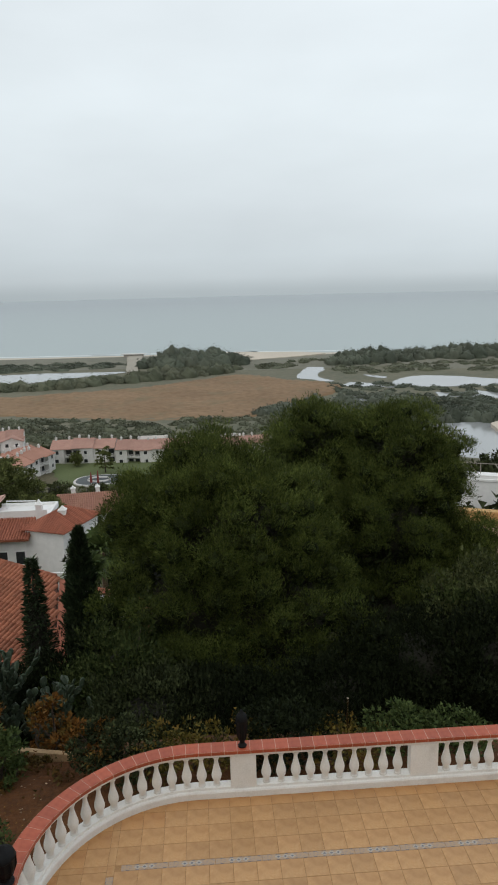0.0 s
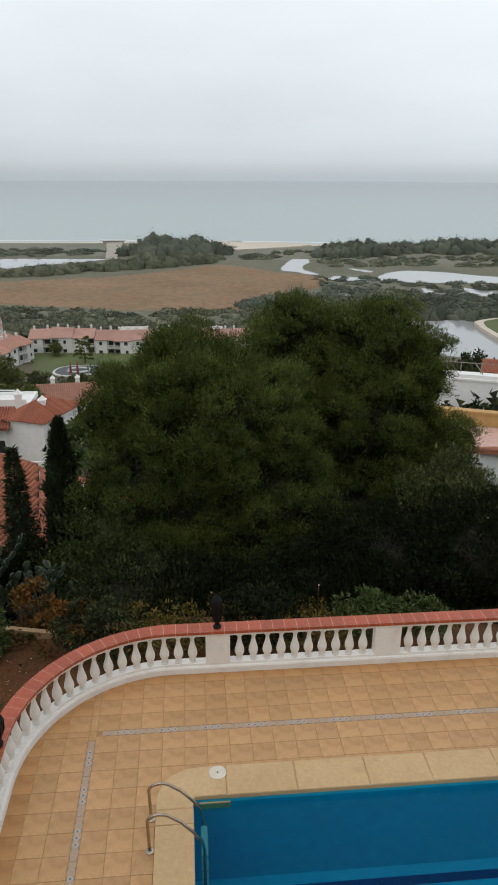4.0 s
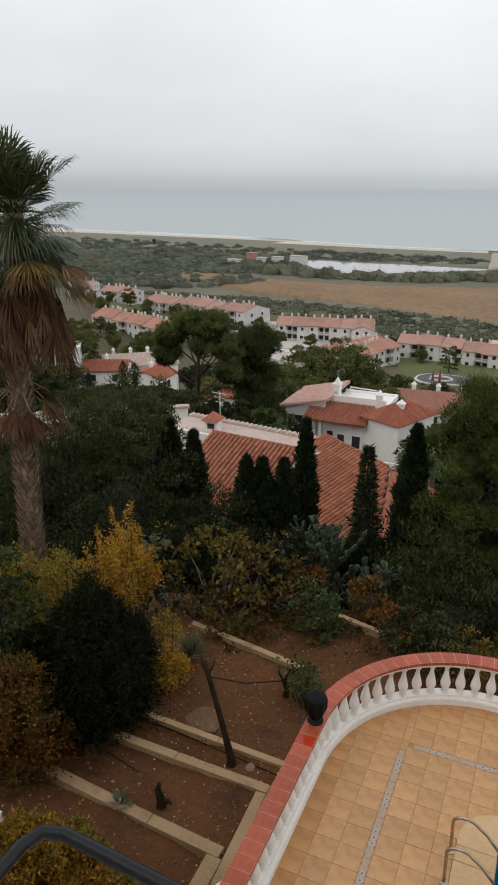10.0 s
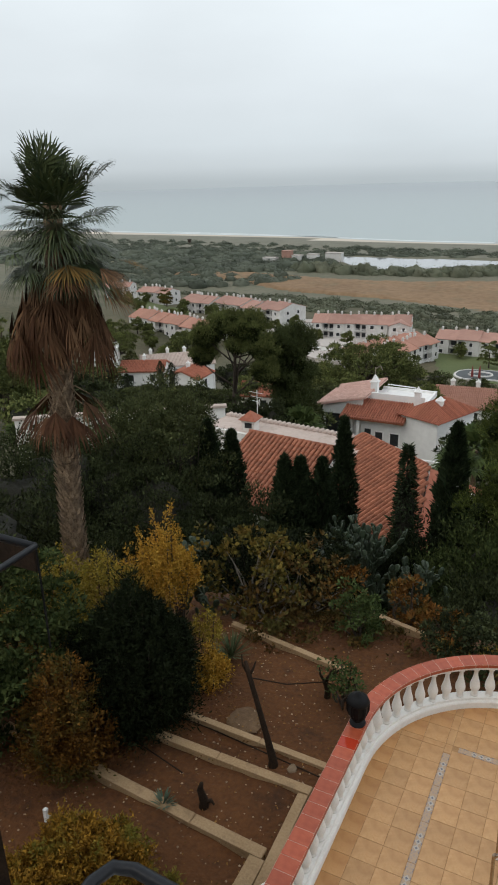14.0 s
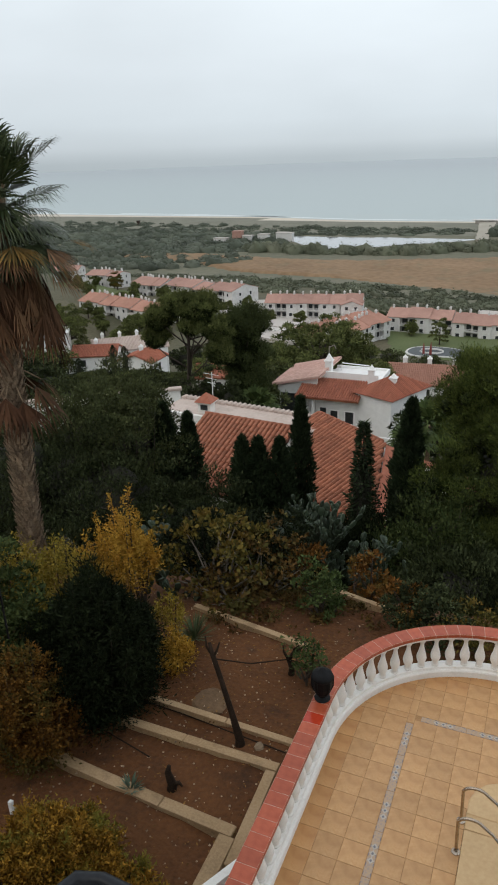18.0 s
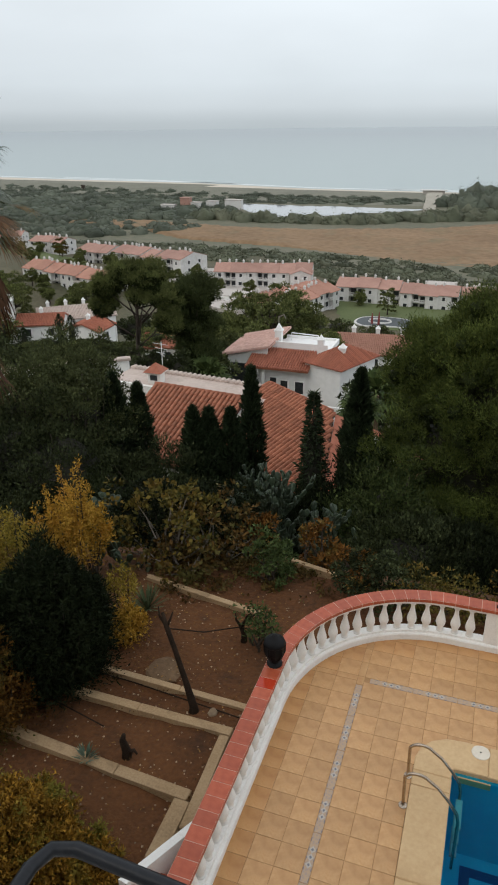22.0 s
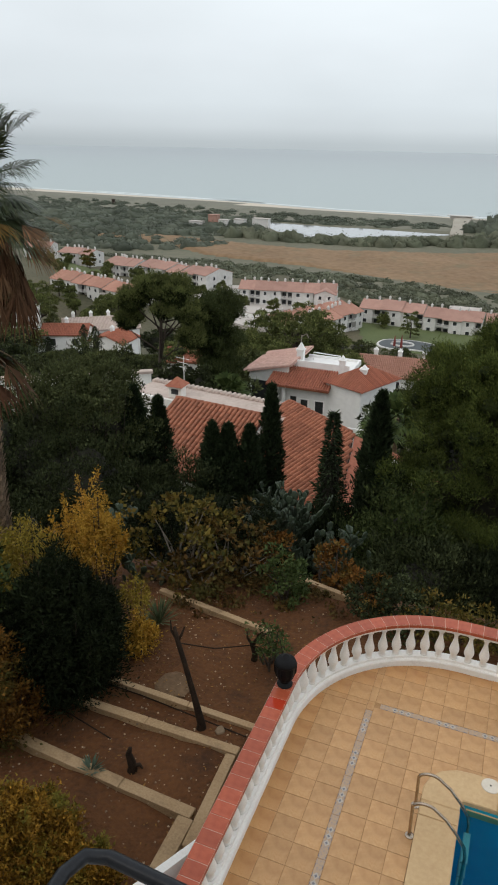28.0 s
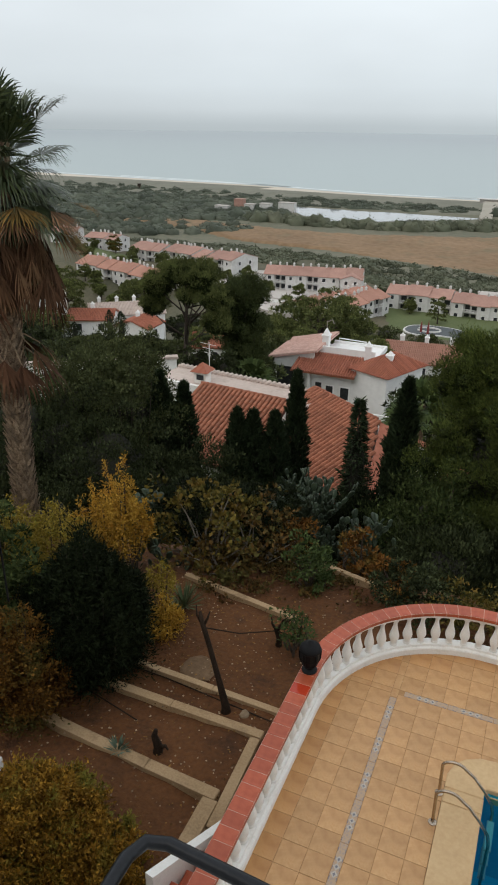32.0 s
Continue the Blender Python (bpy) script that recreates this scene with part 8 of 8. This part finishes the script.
# ---- scrub of the marsh and dunes ----
def scrub(name, label, spots, leaf, seed, per=46):
    """Many bushes in one mass: spots of x, y, radius, height. Each is a lumpy dome covered in leaf sprays."""
    rng = np.random.default_rng(seed)
    P, A, V, Q = [], [], [], []
    m, g = 5, 12
    for x, y, r, h in spots:
        c = np.array([x, y, gz(x, y) - 0.3])
        n = int(per * 1.25 * (1 + r / 4))
        ph = rng.uniform(0, 6, 3)

        def lump(d):
            return 1 + 0.22 * np.sin(d[..., :1] * 5 + ph[0]) * np.sin(d[..., 1:2] * 5 + ph[1]) + 0.12 * np.sin(d[..., 2:3] * 7 + ph[2] + 4 * d[..., :1])

        d = unit(rng.normal(size=(n, 3)))
        d[:, 2] = np.abs(d[:, 2])
        P.append(c + d * rng.uniform(0.70, 0.98, (n, 1)) * lump(d) * np.array([r * 1.15, r * 1.15, h * 0.92]))
        A.append(d)
        th, fi = np.meshgrid(np.linspace(0, 1.6, m + 1), np.arange(g) * 2 * np.pi / g, indexing="ij")
        q = np.stack([np.sin(th) * np.cos(fi), np.sin(th) * np.sin(fi), np.cos(th)], -1).reshape(-1, 3)
        o = len(V) * (m + 1) * g
        V.append(c + q * 0.80 * lump(q) * np.array([r * 1.2, r * 1.2, h * 0.88]))
        a, b = np.meshgrid(np.arange(m), np.arange(g), indexing="ij")
        Q.append(o + np.stack([a * g + b, (a + 1) * g + b, (a + 1) * g + (b + 1) % g, a * g + (b + 1) % g], -1).reshape(-1, 4))
    core = tagged(new(name, np_mesh(name, np.concatenate(V), np.concatenate(Q), leaf)), label, "scrub", kind="stuff")
    core.data.polygons.foreach_set("use_smooth", np.ones(len(core.data.polygons), bool))
    part("leaf_spray", leaves("leaf_spray", np.concatenate(P), 0.75, 0.6, leaf, rng, np.concatenate(A), 1.2, fine=True), None, core)
    return core


rs = np.random.default_rng(9)


def scatter(poly, n, r0, r1, hk):
    pl = spread_poly(poly)
    a = np.array(pl)
    out = []
    while len(out) < n:
        x, y = rs.uniform(a[:, 0].min(), a[:, 0].max()), rs.uniform(a[:, 1].min(), a[:, 1].max())
        if inside(pl, np.array([x]), np.array([y]))[0]:
            r = rs.uniform(r0, r1)
            out.append((x, y, r, r * hk * rs.uniform(0.7, 1.3)))
    return out


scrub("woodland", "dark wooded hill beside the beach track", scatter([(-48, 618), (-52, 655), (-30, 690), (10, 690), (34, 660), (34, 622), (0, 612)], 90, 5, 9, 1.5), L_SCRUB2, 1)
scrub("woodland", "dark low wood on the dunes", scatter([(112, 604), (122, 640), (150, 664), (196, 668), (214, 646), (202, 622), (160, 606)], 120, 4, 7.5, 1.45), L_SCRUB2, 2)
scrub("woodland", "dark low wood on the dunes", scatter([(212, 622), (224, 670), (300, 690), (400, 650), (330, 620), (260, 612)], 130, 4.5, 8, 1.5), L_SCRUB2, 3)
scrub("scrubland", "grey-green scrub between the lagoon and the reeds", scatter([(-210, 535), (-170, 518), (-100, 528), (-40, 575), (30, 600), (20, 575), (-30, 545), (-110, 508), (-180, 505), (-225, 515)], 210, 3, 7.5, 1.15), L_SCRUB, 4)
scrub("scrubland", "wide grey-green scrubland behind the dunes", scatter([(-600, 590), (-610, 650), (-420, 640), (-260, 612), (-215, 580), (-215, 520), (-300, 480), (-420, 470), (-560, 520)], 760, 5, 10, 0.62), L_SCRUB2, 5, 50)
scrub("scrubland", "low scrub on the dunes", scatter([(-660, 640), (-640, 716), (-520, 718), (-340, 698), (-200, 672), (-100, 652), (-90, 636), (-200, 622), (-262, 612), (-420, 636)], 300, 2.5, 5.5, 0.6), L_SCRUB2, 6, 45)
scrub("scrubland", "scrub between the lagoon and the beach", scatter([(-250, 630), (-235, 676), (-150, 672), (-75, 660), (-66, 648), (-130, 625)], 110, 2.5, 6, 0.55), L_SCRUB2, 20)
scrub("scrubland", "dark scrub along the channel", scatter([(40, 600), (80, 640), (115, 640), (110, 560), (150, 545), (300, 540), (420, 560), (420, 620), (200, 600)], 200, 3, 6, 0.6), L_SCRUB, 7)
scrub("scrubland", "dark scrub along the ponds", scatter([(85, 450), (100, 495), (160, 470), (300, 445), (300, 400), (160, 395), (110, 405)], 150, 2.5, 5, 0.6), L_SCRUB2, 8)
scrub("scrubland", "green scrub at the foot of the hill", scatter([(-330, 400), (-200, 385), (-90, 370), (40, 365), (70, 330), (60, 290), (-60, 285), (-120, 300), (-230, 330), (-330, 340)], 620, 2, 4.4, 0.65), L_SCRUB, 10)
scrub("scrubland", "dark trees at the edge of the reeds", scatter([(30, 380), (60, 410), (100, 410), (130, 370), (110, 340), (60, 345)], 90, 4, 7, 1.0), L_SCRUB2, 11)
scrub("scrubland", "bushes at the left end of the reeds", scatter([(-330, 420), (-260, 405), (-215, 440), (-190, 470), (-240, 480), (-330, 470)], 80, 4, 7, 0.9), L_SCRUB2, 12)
scrub("hedge_row", "clipped hedges between the apartments", [(x, 243 + 0.1 * x, 1.6, 2.4) for x in np.arange(-60, 30, 2.4)] + [(x, 262, 2.2, 3) for x in np.arange(-60, 60, 3.2)], L_DARK, 13, 30)
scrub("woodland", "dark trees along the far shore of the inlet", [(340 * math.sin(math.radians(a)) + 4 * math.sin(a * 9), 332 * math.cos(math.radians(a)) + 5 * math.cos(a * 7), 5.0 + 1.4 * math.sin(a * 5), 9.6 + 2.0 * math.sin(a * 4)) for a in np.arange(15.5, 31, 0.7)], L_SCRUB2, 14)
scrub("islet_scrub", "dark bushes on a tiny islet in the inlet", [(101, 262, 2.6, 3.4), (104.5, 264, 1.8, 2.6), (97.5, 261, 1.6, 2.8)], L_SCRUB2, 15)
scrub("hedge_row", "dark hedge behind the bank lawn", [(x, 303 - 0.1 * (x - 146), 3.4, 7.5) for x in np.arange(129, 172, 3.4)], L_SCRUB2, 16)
scrub("woodland", "dark tree clump below the inlet", [(59.0, 137.5, 3.4, 11.0), (56.0, 139, 2.4, 8.0), (62.0, 136, 2.6, 8.2), (60, 140, 2.8, 9.6)], L_DARK, 17, 420)
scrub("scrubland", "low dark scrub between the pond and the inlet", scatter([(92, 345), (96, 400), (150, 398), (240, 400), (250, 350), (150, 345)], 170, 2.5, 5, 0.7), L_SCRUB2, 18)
scrub("hedge_row", "dark clipped hedge before the white house", [(25.0 + 0.927 * d, 65.8 - 0.375 * d, 0.9, -12.75 + 0.06 * d - gz(25.0 + 0.927 * d, 65.8 - 0.375 * d)) for d in np.arange(-2, 9, 0.8)], L_DARK, 19, 120)
